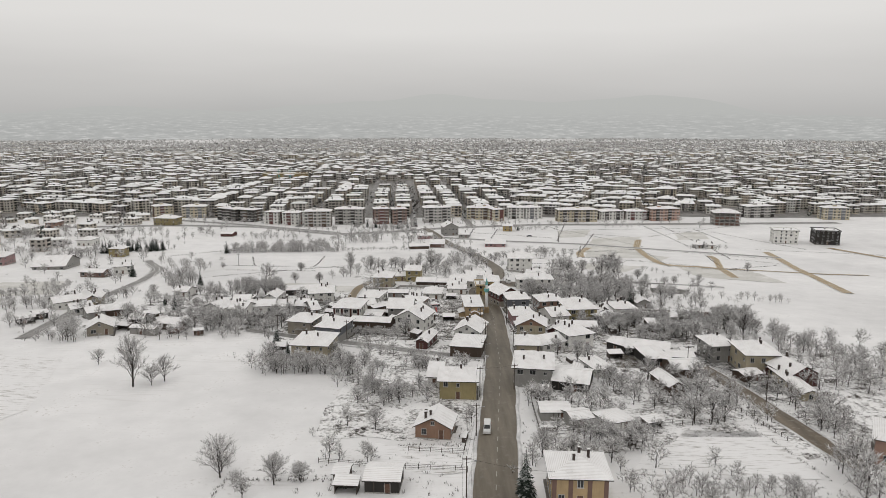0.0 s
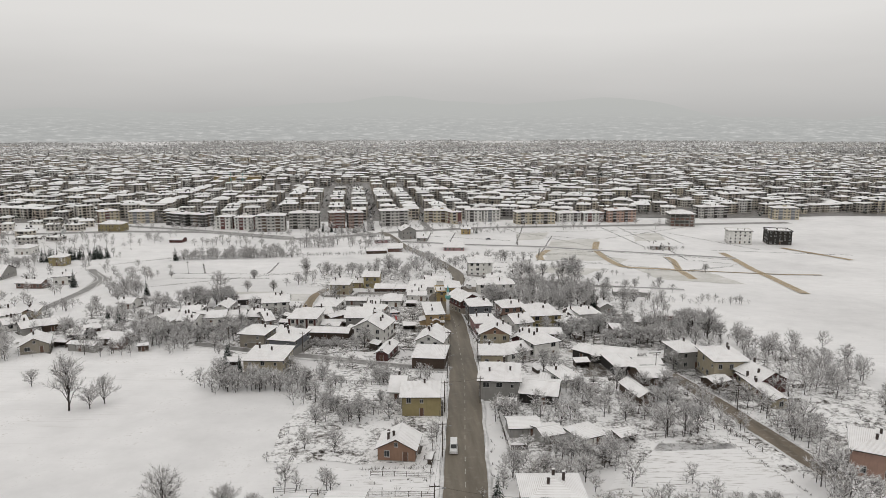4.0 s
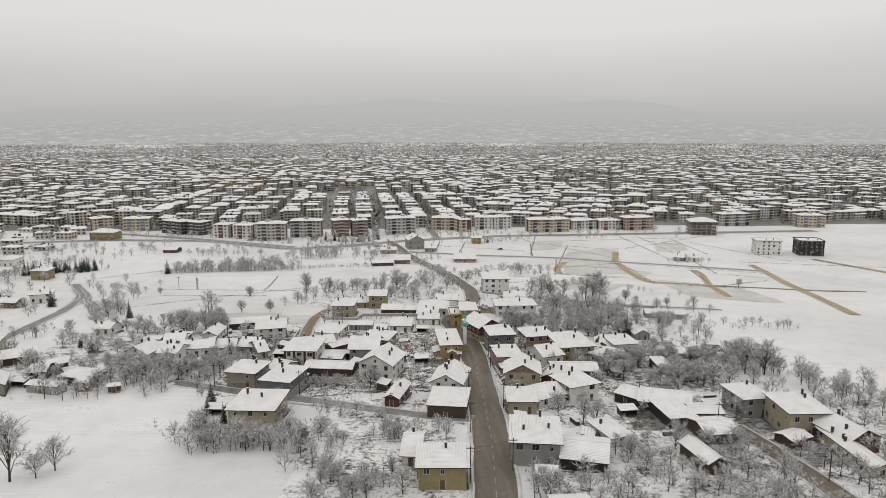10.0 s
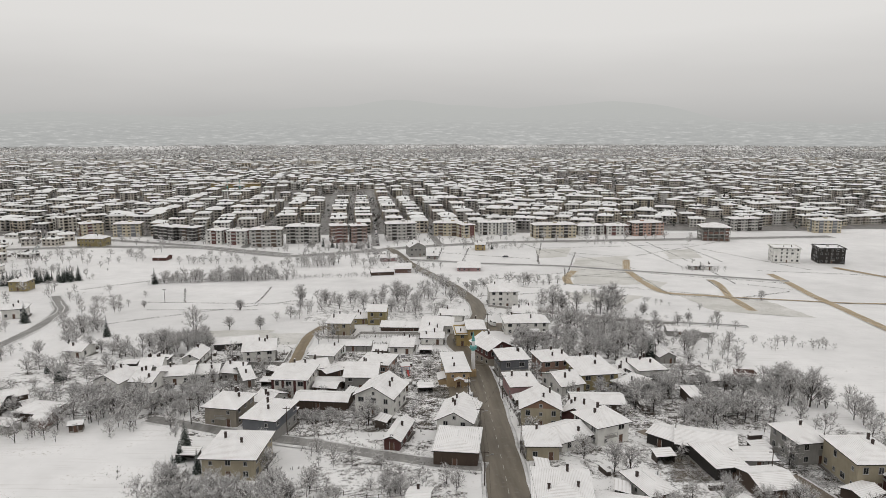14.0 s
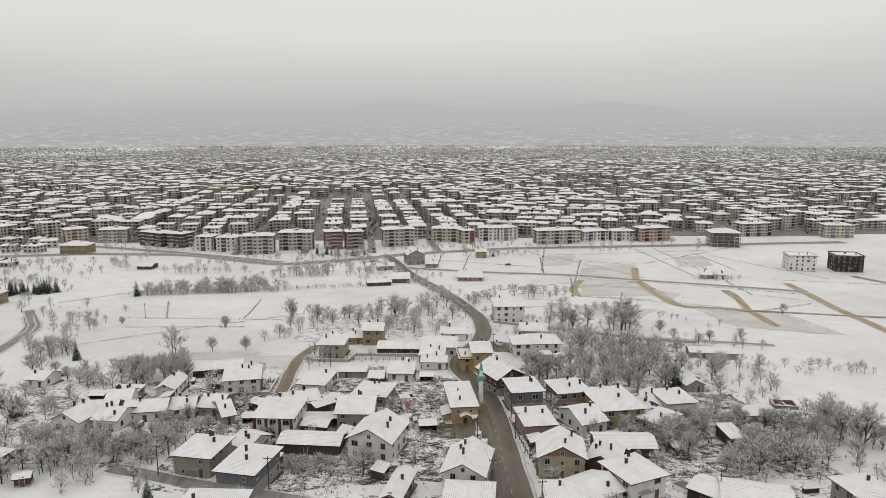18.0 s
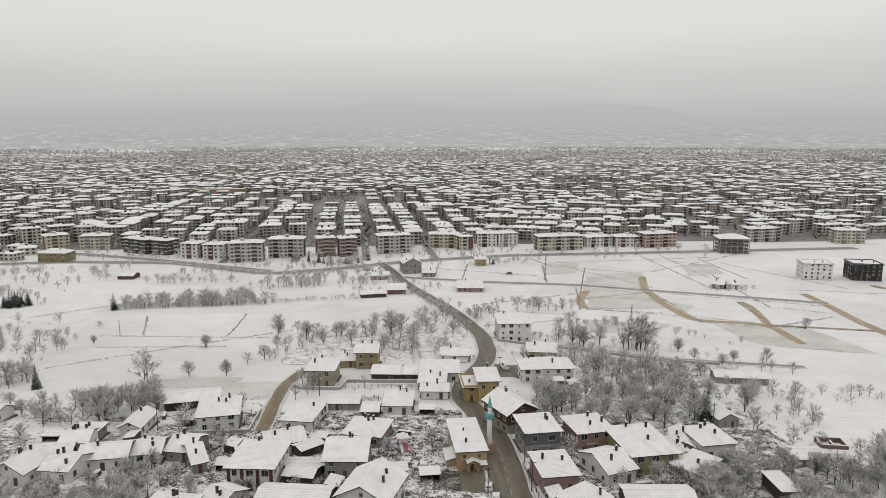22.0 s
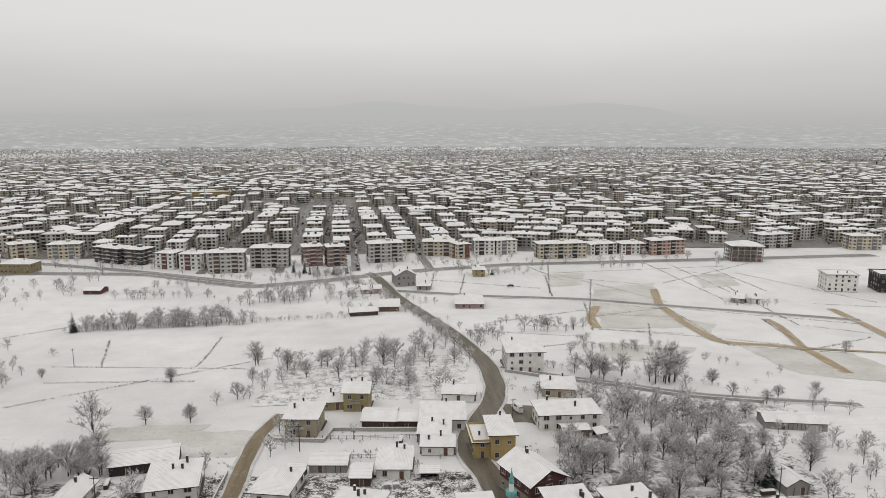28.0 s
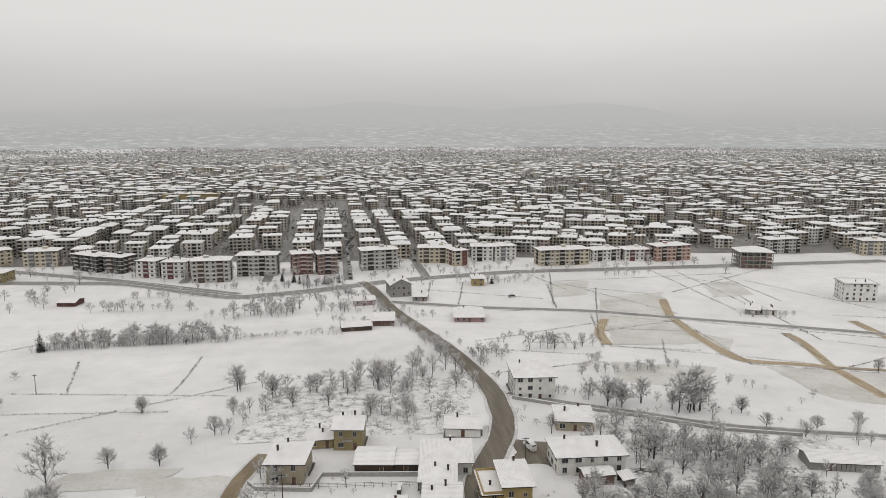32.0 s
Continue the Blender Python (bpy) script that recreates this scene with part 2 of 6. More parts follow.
WALLS = {
    "yellow": (0.58, 0.44, 0.20), "ochre": (0.43, 0.36, 0.19), "maroon": (0.15, 0.07, 0.065), "slate": (0.20, 0.21, 0.23), "salmon": (0.46, 0.30, 0.24), "pink": (0.48, 0.31, 0.31),
    "cream": (0.52, 0.46, 0.34), "white": (0.76, 0.75, 0.72), "grey": (0.42, 0.41, 0.39), "brown": (0.11, 0.08, 0.062), "beige": (0.40, 0.36, 0.30), "dark": (0.05, 0.046, 0.043),
    "stripe": (0.76, 0.74, 0.70), "brick": (0.24, 0.155, 0.13), "tan": (0.58, 0.43, 0.25), "terracotta": (0.38, 0.24, 0.17),
}
WORDS = {"yellow": "yellow", "ochre": "dull yellow", "maroon": "dark red", "slate": "slate grey", "salmon": "salmon pink", "pink": "pink", "cream": "cream", "white": "white", "grey": "pale grey", "brown": "brown timber", "beige": "beige", "dark": "dark grey", "stripe": "white, brown-striped", "brick": "brick red", "tan": "tan", "terracotta": "terracotta"}
for key, c in WALLS.items():
    M["b_" + key] = wall_mat(key + "_render", tuple(min(v * 0.95, 0.8) for v in c))
    M["w_" + key] = wall_mat(key + "_plaster", tuple(v * (0.95 if key in ("white", "stripe") else 0.7) for v in c))

# ---- helpers of this scene ----
KNOT_Y = (-600, 0, 150, 198, 284, 405, 446, 486, 540, 675, 810, 1080, 6000)
KNOT_Z = (66, 32, 23.3, 20.7, 15, 7, 3.5, 1.7, -1.5, -5, -8, -10, -10)


def height(x, y):
    """The lie of the land: a slope that runs out into a plain."""
    z = np.interp(y, KNOT_Y, KNOT_Z)
    z = z - 0.026 * np.clip(np.asarray(x) - 40, 0, 200) * np.clip((700 - np.asarray(y)) / 300, 0, 1)
    return z + 0.03 * np.clip(-40 - np.asarray(x), 0, 80) * np.clip((450 - np.asarray(y)) / 200, 0, 1)


def hz(x, y):
    return float(height(x, y))


def mesh(name, verts, faces, mats, index=None):
    me = bpy.data.meshes.new(name)
    me.from_pydata([tuple(v) for v in verts], [], [tuple(f) for f in faces])
    for m in mats:
        me.materials.append(M[m])
    if index is not None:
        me.polygons.foreach_set("material_index", np.asarray(index, dtype=np.int32))
    me.update()
    return me


def part(name, me, parent, label="", at=None):
    ob = new(name, me)
    ob.parent = parent
    if at is not None:
        ob.matrix_basis = at
    return tagged(ob, label) if label else ob


class Shape:
    """Vertices and faces gathered into one mesh."""

    def __init__(self):
        self.v, self.f, self.i = [], [], []

    def poly(self, pts, faces, m=0):
        k = len(self.v)
        self.v += [tuple(p) for p in pts]
        self.f += [tuple(k + a for a in f) for f in faces]
        self.i += [m] * len(faces)
        return self

    def box(self, x0, y0, z0, x1, y1, z1, m=0):
        p = [(x, y, z) for z in (z0, z1) for x, y in ((x0, y0), (x1, y0), (x1, y1), (x0, y1))]
        return self.poly(p, [(3, 2, 1, 0), (4, 5, 6, 7), (0, 1, 5, 4), (1, 2, 6, 5), (2, 3, 7, 6), (3, 0, 4, 7)], m)

    def tube(self, a, b, ra, rb, n=5, m=0, cap=True):
        a, b = Vector(a), Vector(b)
        q = (b - a).to_track_quat("Z", "Y")
        ring = [Vector((math.cos(6.2832 * k / n), math.sin(6.2832 * k / n), 0)) for k in range(n)]
        pts = [a + q @ (r * ra) for r in ring] + [b + q @ (r * rb) for r in ring]
        fs = [(k, (k + 1) % n, n + (k + 1) % n, n + k) for k in range(n)]
        if cap:
            fs += [tuple(range(n, 2 * n)), tuple(range(n - 1, -1, -1))]
        return self.poly(pts, fs, m)

    def slab(self, pts, faces, thick, top=0, side=1):
        """A sheet with thickness: the top faces, their copies below and the rim."""
        n = len(pts)
        low = [(x, y, z - thick) for x, y, z in pts]
        self.poly(list(pts) + low, list(faces), top)
        k = len(self.v) - 2 * n
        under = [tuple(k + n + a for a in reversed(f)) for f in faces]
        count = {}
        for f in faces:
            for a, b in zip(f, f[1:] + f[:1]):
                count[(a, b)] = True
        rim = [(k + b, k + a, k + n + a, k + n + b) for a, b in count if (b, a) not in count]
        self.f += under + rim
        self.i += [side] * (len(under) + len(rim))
        return self

    def done(self, name, *mats):
        return mesh(name, self.v, self.f, mats, self.i)


def thing(name, x, y, turn=0.0, z=None):
    ob = new(name)
    ob.empty_display_size = 0.5
    ob.matrix_basis = pose(x, y, hz(x, y) if z is None else z, 0, 0, turn)
    return ob


def roof_shape(kind, w, d, h, over, pitch):
    x, y = w / 2 + over, d / 2 + over
    if kind == "flat":
        return [(-x, -y, h), (x, -y, h), (x, y, h), (-x, y, h)], [(0, 1, 2, 3)], 0.3
    if kind == "gable":
        r = pitch * x
        return [(-x, -y, h), (x, -y, h), (x, y, h), (-x, y, h), (0, -y, h + r), (0, y, h + r)], [(0, 4, 5, 3), (4, 1, 2, 5)], 0.2
    if kind == "side":
        r = pitch * y
        return [(-x, -y, h), (x, -y, h), (x, y, h), (-x, y, h), (-x, 0, h + r), (x, 0, h + r)], [(0, 1, 5, 4), (4, 5, 2, 3)], 0.2
    if w >= d:
        r, e = pitch * y, x - y
        return [(-x, -y, h), (x, -y, h), (x, y, h), (-x, y, h), (-e, 0, h + r), (e + 0.01, 0, h + r)], [(0, 1, 5, 4), (1, 2, 5), (2, 3, 4, 5), (3, 0, 4)], 0.2
    r, e = pitch * x, y - x
    return [(-x, -y, h), (x, -y, h), (x, y, h), (-x, y, h), (0, -e, h + r), (0, e + 0.01, h + r)], [(0, 1, 4), (1, 2, 5, 4), (2, 3, 5), (3, 0, 4, 5)], 0.2


def roof_z(kind, w, d, h, over, pitch, x, y):
    """The height of the roof over a place of the plan."""
    ax, ay = w / 2 + over - abs(x), d / 2 + over - abs(y)
    if kind == "flat":
        return h
    return h + pitch * {"gable": ax, "side": ay}.get(kind, min(ax, ay))


def window_mesh(w, h):
    s = Shape()
    s.box(-w / 2, -0.07, 0, w / 2, 0.0, h, 0)
    t = 0.09
    for a, b in ((-w / 2 + t, -t / 3), (t / 3, w / 2 - t)):
        s.poly([(a, -0.078, t), (b, -0.078, t), (b, -0.078, h - t), (a, -0.078, h - t)], [(0, 1, 2, 3)], 1)
    s.box(-w / 2 - 0.06, -0.16, -0.07, w / 2 + 0.06, 0.0, 0.0, 0)
    return s.done("window", "frame", "pane")


WINDOW = {"wide": window_mesh(1.7, 1.45), "tall": window_mesh(1.2, 1.5), "small": window_mesh(0.85, 1.0)}


def chimney_mesh(h):
    s = Shape()
    s.box(-0.24, -0.24, -0.6, 0.24, 0.24, h, 0)
    s.box(-0.3, -0.3, h, 0.3, 0.3, h + 0.08, 0)
    s.box(-0.17, -0.17, h + 0.08, 0.17, 0.17, h + 0.34, 0)
    s.box(-0.26, -0.26, h + 0.34, 0.26, 0.26, h + 0.44, 1)
    return s.done("chimney", "chimney", "snow")


CHIMNEY = [chimney_mesh(0.9), chimney_mesh(1.3)]
DOOR = Shape().box(-0.5, -0.06, 0, 0.5, 0, 2.1, 0).box(-0.6, -0.05, 0, -0.5, 0, 2.2, 1).box(0.5, -0.05, 0, 0.6, 0, 2.2, 1).box(0.3, -0.1, 1.0, 0.36, -0.06, 1.1, 1).done("door", "door", "frame")


def balcony_mesh(w):
    s = Shape()
    s.box(-w / 2, -1.2, -0.15, w / 2, 0, 0, 0)
    s.box(-w / 2, -1.2, 0.95, w / 2, -1.14, 1.02, 1)
    for k in range(int(w / 0.45) + 1):
        x = -w / 2 + 0.03 + k * (w - 0.06) / int(w / 0.45)
        s.box(x - 0.02, -1.19, 0, x + 0.02, -1.15, 0.95, 1)
    return s.done("balcony", "concrete", "metal")


BALCONY = balcony_mesh(3.0)
FACES = ((0, -1, 0), (1, 0, 90), (0, 1, 180), (-1, 0, -90))


def facade_spots(w, d, side):
    """A wall's length, and the pose of a spot on it."""
    nx, ny, turn = FACES[side]
    length = w if ny else d
    return length, lambda along, z: pose(nx * w / 2 - ny * along, ny * d / 2 + nx * along, z, 0, 0, turn)


def house(x, y, w, d, turn, h, kind, storeys, paint):
    """A village house, shed or barn: plinth, walls, snow-covered roof, windows, door and chimneys."""
    rnd = random.Random(int(x * 37 + y * 91))
    shed = storeys == 1 and (paint in ("brown", "dark") or h < 2.9)
    ground = hz(x, y)
    claim(x, y, w + 1, d + 1, turn)
    ob = thing("barn" if shed and w > 9 else "shed" if shed else "house", x, y, turn, ground)
    over, pitch = (0.75, 0.38) if storeys > 1 else (0.6, 0.36)
    if shed:
        over, pitch = 0.4, 0.26
    if kind == "gable":
        pitch = 0.52
    pts, faces, thick = roof_shape(kind, w, d, h, over, pitch)
    a, b, lowest = w / 2, d / 2, -1.6
    s = Shape()
    base = [(-a, -b, lowest), (a, -b, lowest), (a, b, lowest), (-a, b, lowest)]
    cut = h + (pitch * over if kind != "flat" else 0) - 0.1
    top = [(p[0], p[1], cut) for p in base]
    s.poly(base + top, [(0, 1, 5, 4), (1, 2, 6, 5), (2, 3, 7, 6), (3, 0, 4, 7), (4, 5, 6, 7)], 0)
    if kind == "gable":
        r = h + pitch * (a + over) - 0.12
        s.poly([(-a, -b, cut), (a, -b, cut), (0, -b, r)], [(0, 1, 2)], 1)
        s.poly([(-a, b, cut), (a, b, cut), (0, b, r)], [(0, 2, 1)], 1)
    if kind == "side":
        r = h + pitch * (b + over) - 0.12
        s.poly([(a, -b, cut), (a, b, cut), (a, 0, r)], [(0, 1, 2)], 1)
        s.poly([(-a, -b, cut), (-a, b, cut), (-a, 0, r)], [(0, 2, 1)], 1)
    brown_gable = paint == "cream" and kind == "gable" and storeys > 1
    part("wall", s.done("wall", "w_" + {"maroon": "beige", "slate": "grey"}.get(paint, paint) if storeys == 2 else "w_" + paint, "w_terracotta" if brown_gable else "w_" + paint), ob)
    if storeys == 2 and paint in ("maroon", "slate") and h > 5:
        up = Shape().box(-a - 0.05, -b - 0.05, h * 0.5, a + 0.05, b + 0.05, cut - 0.02)
        part("upper_cladding", up.done("upper_cladding", "w_" + paint), ob, "darker cladding on the upper storey")
    part("plinth", Shape().box(-a - 0.06, -b - 0.06, lowest, a + 0.06, b + 0.06, 0.35, 0).done("plinth", "concrete"), ob)
    # a darker strip of ground round the walls, widest in front
    if y < 420 and not shed:
        part("ground_strip", Shape().box(-a - 0.6, -b - rnd.uniform(1.0, 2.0), lowest, a + 0.6, b + 0.5, 0.06).done("ground_strip", "yard"), ob, "dark strip of ground round the house")
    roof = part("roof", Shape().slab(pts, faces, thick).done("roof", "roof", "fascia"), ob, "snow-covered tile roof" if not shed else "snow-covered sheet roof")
    if kind != "flat":
        # snow lies thick along the ridge and hangs a little over the eaves
        up = [p for p in pts[4:]]
        part("ridge_cap", Shape().tube((up[0][0], up[0][1], up[0][2] - 0.02), (up[1][0], up[1][1], up[1][2] - 0.02), 0.13, 0.13, 6).done("ridge_cap", "snow"), roof)
    if kind == "flat":
        for sx in (-1, 1):
            part("parapet", Shape().box(sx * (a + 0.25) - 0.12, -b - 0.37, h - 0.1, sx * (a + 0.25) + 0.12, b + 0.37, h + 0.55).done("parapet", "w_" + paint), roof)
            part("parapet", Shape().box(-a - 0.13, sx * (b + 0.25) - 0.12, h - 0.1, a + 0.13, sx * (b + 0.25) + 0.12, h + 0.55).done("parapet", "w_" + paint), roof)
    step = (h - 0.2) / storeys
    if not shed:
        for k in range(rnd.choice((1, 2, 2, 3))):
            cx, cy = rnd.uniform(-0.32, 0.32) * w, rnd.uniform(-0.32, 0.32) * d
            part("chimney", CHIMNEY[k % 2], ob, "", pose(cx, cy, roof_z(kind, w, d, h, over, pitch, cx, cy), 0, 0, rnd.uniform(-8, 8)))
        for side in (0, 1, 3):
            length, spot = facade_spots(w, d, side)
            bays = max(1, int(length / 3.1))
            for level in range(storeys):
                for k in range(bays):
                    along = (k + 0.5) / bays * length - length / 2
                    if level == 0 and side == 0 and k == bays // 2:
                        part("door", DOOR, ob, "", spot(along, 0.3))
                    elif rnd.random() < 0.86:
                        part("window", WINDOW[rnd.choice(("wide", "tall", "tall", "small"))], ob, "", spot(along, 0.2 + level * step + 0.95) @ pose(0, -0.05, 0))
            if storeys > 1 and side == 0 and rnd.random() < 0.45 and length > 6:
                part("balcony", BALCONY, ob, "", spot(rnd.uniform(-0.2, 0.2) * length, step + 0.2))
        if kind == "gable":
            part("window", WINDOW["small"], ob, "", pose(0, -b, h + 0.5))
        if paint in ("stripe", "tan"):
            for k in (-0.46, -0.17, 0.17, 0.46):
                part("stripe_panel", Shape().box(-0.4, -0.08, 0.4, 0.4, 0, h + 0.1).done("stripe_panel", "w_maroon" if paint == "stripe" else "w_brick"), ob, "dark facade stripe", pose(k * w, -b, 0))
    else:
        part("door", DOOR, ob, "", facade_spots(w, d, 0)[1](rnd.uniform(-0.25, 0.25) * w, 0.05))
        n = 0
        for k in range(int(w / 1.2)):
            n += 1
            part("post", Shape().box(-0.07, -0.08, 0, 0.07, 0, h - 0.05).done("post", "wood") if n == 1 else shed_post, ob, "", facade_spots(w, d, 0)[1]((k + 0.5) * 1.2 - w / 2, 0)) if rnd.random() < 0.5 and n > 1 else None
    size = {1: "single-storey", 2: "two-storey", 3: "three-storey", 4: "four-storey"}[storeys]
    form = {"gable": "gabled", "side": "pitched", "hip": "hipped", "flat": "flat"}[kind]
    tagged(ob, f"{WORDS[paint]} {size} {'outbuilding' if shed else 'house'} under a snowy {form} roof", "shed" if shed else "house", "village houses" if not shed else "village sheds")
    return ob


shed_post = Shape().box(-0.07, -0.08, 0, 0.07, 0, 2.4).done("post", "wood")


def ribbon(pts, width, lift, cross=3):
    """A strip that lies on the land along a smooth line."""
    p = np.array(pts, float)
    seg = np.r_[0, np.cumsum(np.hypot(*np.diff(p, axis=0).T))]
    n = max(4, int(seg[-1] / 5))
    u = np.linspace(0, seg[-1], n)
    line = np.stack([np.interp(u, seg, p[:, 0]), np.interp(u, seg, p[:, 1])], 1)
    for _ in range(3):
        line[1:-1] = (line[:-2] + 2 * line[1:-1] + line[2:]) / 4
    tan = np.gradient(line, axis=0)
    nor = np.stack([tan[:, 1], -tan[:, 0]], 1) / np.hypot(*tan.T)[:, None]
    v, f = [], []
    for k in range(n):
        for c in range(cross + 1):
            q = line[k] + nor[k] * width * (c / cross - 0.5)
            v.append((q[0], q[1], hz(*q) + lift))
    for k in range(n - 1):
        for c in range(cross):
            a = k * (cross + 1) + c
            f.append((a, a + 1, a + cross + 2, a + cross + 1))
    return v, f, line, nor


LANES = []


def lane(width, stuff, *pts, banks=True):
    lift = {"asphalt": 0.16, "slush": 0.12, "mud": 0.09, "earth": 0.09, "clay": 0.09}[stuff] + 0.004 * len(LANES)
    v, f, line, nor = ribbon(pts, width, lift)
    LANES.append((line, nor, width))
    name, label = {"asphalt": ("road", "wet brown asphalt village road"), "slush": ("road", "slushy grey road between snowy verges"), "mud": ("dirt_track", "muddy brown track through the snow"), "earth": ("dirt_lane", "earth lane between snowy gardens"), "clay": ("dirt_lane", "wet yellow clay lane between houses")}[stuff]
    ob = tagged(new(name, mesh(name, v, f, ["mud_thin" if stuff == "mud" else stuff])), label, "road", kind="structure")
    if stuff == "mud":
        banks = False
        for off in (-0.27, 0.0, 0.26):
            rut = []
            for k in range(len(line)):
                for e in (-0.5, 0.5):
                    q = line[k] + nor[k] * width * (off + e * (0.21 + 0.08 * math.sin(k * 2.3 + off * 9)) + 0.03 * math.sin(k * 1.1 + off * 20))
                    rut.append((q[0], q[1], hz(*q) + lift + 0.02))
            part("wheel_rut", mesh("wheel_rut", rut, [(2 * k, 2 * k + 1, 2 * k + 3, 2 * k + 2) for k in range(len(line) - 1)], ["mud"]), ob, "muddy wheel rut")
    # low banks of pushed snow
    for side in (-1, 1) if banks else ():
        bank = []
        for k in range(len(line)):
            for off, up in ((0.0, -0.1), (0.25, 0.12), (0.6, 0.1), (1.0, -0.15)):
                q = line[k] + side * nor[k] * (width / 2 - 0.1 + off + 0.25 * math.sin(k * 1.7 + side))
                bank.append((q[0], q[1], hz(*q) + lift * 0.8 + up))
        fs = []
        for k in range(len(line) - 1):
            for c in range(3):
                a = k * 4 + c
                fs.append((a, a + 1, a + 5, a + 4) if side > 0 else (a + 4, a + 5, a + 1, a))
        part("snow_bank", mesh("snow_bank", bank, fs, ["dirty_snow"]), ob, "low bank of dirty ploughed snow")
    return ob

# ---- the land ----
xs = np.unique(np.concatenate([np.arange(-420, 421, 6.0), np.arange(-1200, 1201, 60.0), np.linspace(-4600, 4600, 24)]))
ys = np.unique(np.concatenate([np.arange(-60, 760, 6.0), np.arange(760, 1500, 40.0), np.linspace(-600, 4900, 36)]))
gx, gy = np.meshgrid(xs, ys)
gz = height(gx, gy)
wob = 0.12 * np.sin(gx * 0.11 + 1.3 * np.sin(gy * 0.05)) * np.sin(gy * 0.13 + gx * 0.02)
gz = gz + wob * ((np.abs(gx) < 420) & (gy < 760)) - 0.12
nx_, ny_ = len(xs), len(ys)
ids = np.arange(nx_ * ny_).reshape(ny_, nx_)
quads = np.stack([ids[:-1, :-1], ids[:-1, 1:], ids[1:, 1:], ids[1:, :-1]], -1).reshape(-1, 4)
tagged(new("ground", mesh("ground", np.stack([gx, gy, gz], -1).reshape(-1, 3).tolist(), quads.tolist(), ["ground"])), "snow-covered fields and gardens sloping to a plain", "ground", kind="structure")


def hills():
    """A self-lit backdrop of far hills, its mist painted in by height."""
    n = Nodes("misty_hills", 1.0, spec=0.0)
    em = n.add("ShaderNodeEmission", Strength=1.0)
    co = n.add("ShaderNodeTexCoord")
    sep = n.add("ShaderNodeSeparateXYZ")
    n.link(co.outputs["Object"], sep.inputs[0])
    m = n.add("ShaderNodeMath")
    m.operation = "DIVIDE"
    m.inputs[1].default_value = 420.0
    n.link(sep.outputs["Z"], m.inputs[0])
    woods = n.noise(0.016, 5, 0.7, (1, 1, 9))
    # the emitted colour turns from land to mist with height
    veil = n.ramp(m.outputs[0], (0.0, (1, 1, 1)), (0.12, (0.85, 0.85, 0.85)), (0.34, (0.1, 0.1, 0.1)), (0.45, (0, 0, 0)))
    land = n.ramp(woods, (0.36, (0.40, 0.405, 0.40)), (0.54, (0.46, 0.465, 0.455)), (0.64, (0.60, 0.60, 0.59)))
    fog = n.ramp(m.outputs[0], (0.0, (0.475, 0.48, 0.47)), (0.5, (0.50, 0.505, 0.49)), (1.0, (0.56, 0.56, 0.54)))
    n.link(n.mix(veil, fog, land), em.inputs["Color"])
    out = n.tree.nodes["Material Output"]
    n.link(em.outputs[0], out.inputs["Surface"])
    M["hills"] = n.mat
    v, f = [], []
    steps, rows = 120, 6
    for k in range(steps + 1):
        a = radians(-62 + 124 * k / steps)
        top = 150 + 90 * noise.noise((k * 0.06, 3.1, 0)) + 35 * noise.noise((k * 0.23, 9.7, 0)) + 60 * math.exp(-((k - 62) / 16) ** 2)
        for r in range(rows + 1):
            u = r / rows
            dist = 4150 + 500 * u
            v.append((dist * math.sin(a), 60 + dist * math.cos(a), -14 + top * u * 1.15))
    for k in range(steps):
        for r in range(rows):
            b = k * (rows + 1) + r
            f.append((b, b + rows + 1, b + rows + 2, b + 1))
    tagged(new("backdrop_hills", mesh("backdrop_hills", v, f, ["hills"])), "self-lit backdrop of grey wooded hills with painted mist", "hills", kind="structure")


hills()

# ---- roads, tracks and fields ----
lane(8.8, "asphalt", (-0.4, 5.8), (10.1, 122.8), (13.6, 161.8), (17.6, 204.5), (19.3, 245.9), (20.9, 284.3), (20.3, 299.0))
lane(7, "asphalt", (20.3, 299.0), (17.8, 321.2), (14.5, 330.9), (18.0, 346.4), (26.4, 365.4), (31.6, 383.8), (33.0, 417.2), (29.3, 449.8), (24.6, 472.8), (12.7, 519.9), (-0.4, 567.9), (-12.0, 629.2), (-17.8, 645.3))
lane(12, "slush", (-420.0, 640.0), (-259.5, 667.6), (-171.5, 656.0), (-91.5, 603.2), (-45.8, 620.2), (5.1, 648.9), (87.6, 673.1), (393.5, 690.3))
lane(9, "slush", (-284.3, 717.2), (-187.3, 669.8), (-93.4, 613.2))
lane(6, "slush", (-0.1, 582.5), (50.5, 563.0), (112.5, 551.5), (179.0, 521.3), (242.1, 492.8))
lane(5.5, "mud", (163.7, 578.6), (150.7, 537.8), (144.7, 488.3), (144.5, 451.6), (179.6, 443.7), (171.1, 400.9))
lane(4.5, "mud", (179.6, 443.7), (191.1, 481.3), (192.6, 497.4))
lane(5.5, "mud", (112.8, 532.8), (99.0, 501.6), (96.6, 480.1))
lane(5.5, "mud", (244.6, 521.3), (228.6, 433.7), (211.9, 355.5))
lane(5.5, "mud", (304.6, 544.0), (320.0, 478.9))
lane(4.0, "clay", (-38.5, 365.6), (-43.1, 349.8), (-43.3, 331.9), (-42.6, 305.4))
lane(4.5, "slush", (-72.1, 249.2), (-51.5, 240.5), (-26.6, 231.5), (-6.4, 220.8), (14.1, 214.0))
lane(5.5, "earth", (88.1, 135.8), (86.6, 145.8), (85.0, 164.7), (82.8, 188.7), (80.3, 207.9))
lane(3.2, "mud", (175.4, 442.8), (204.5, 434.1), (236.0, 426.0), (262.0, 421.0))
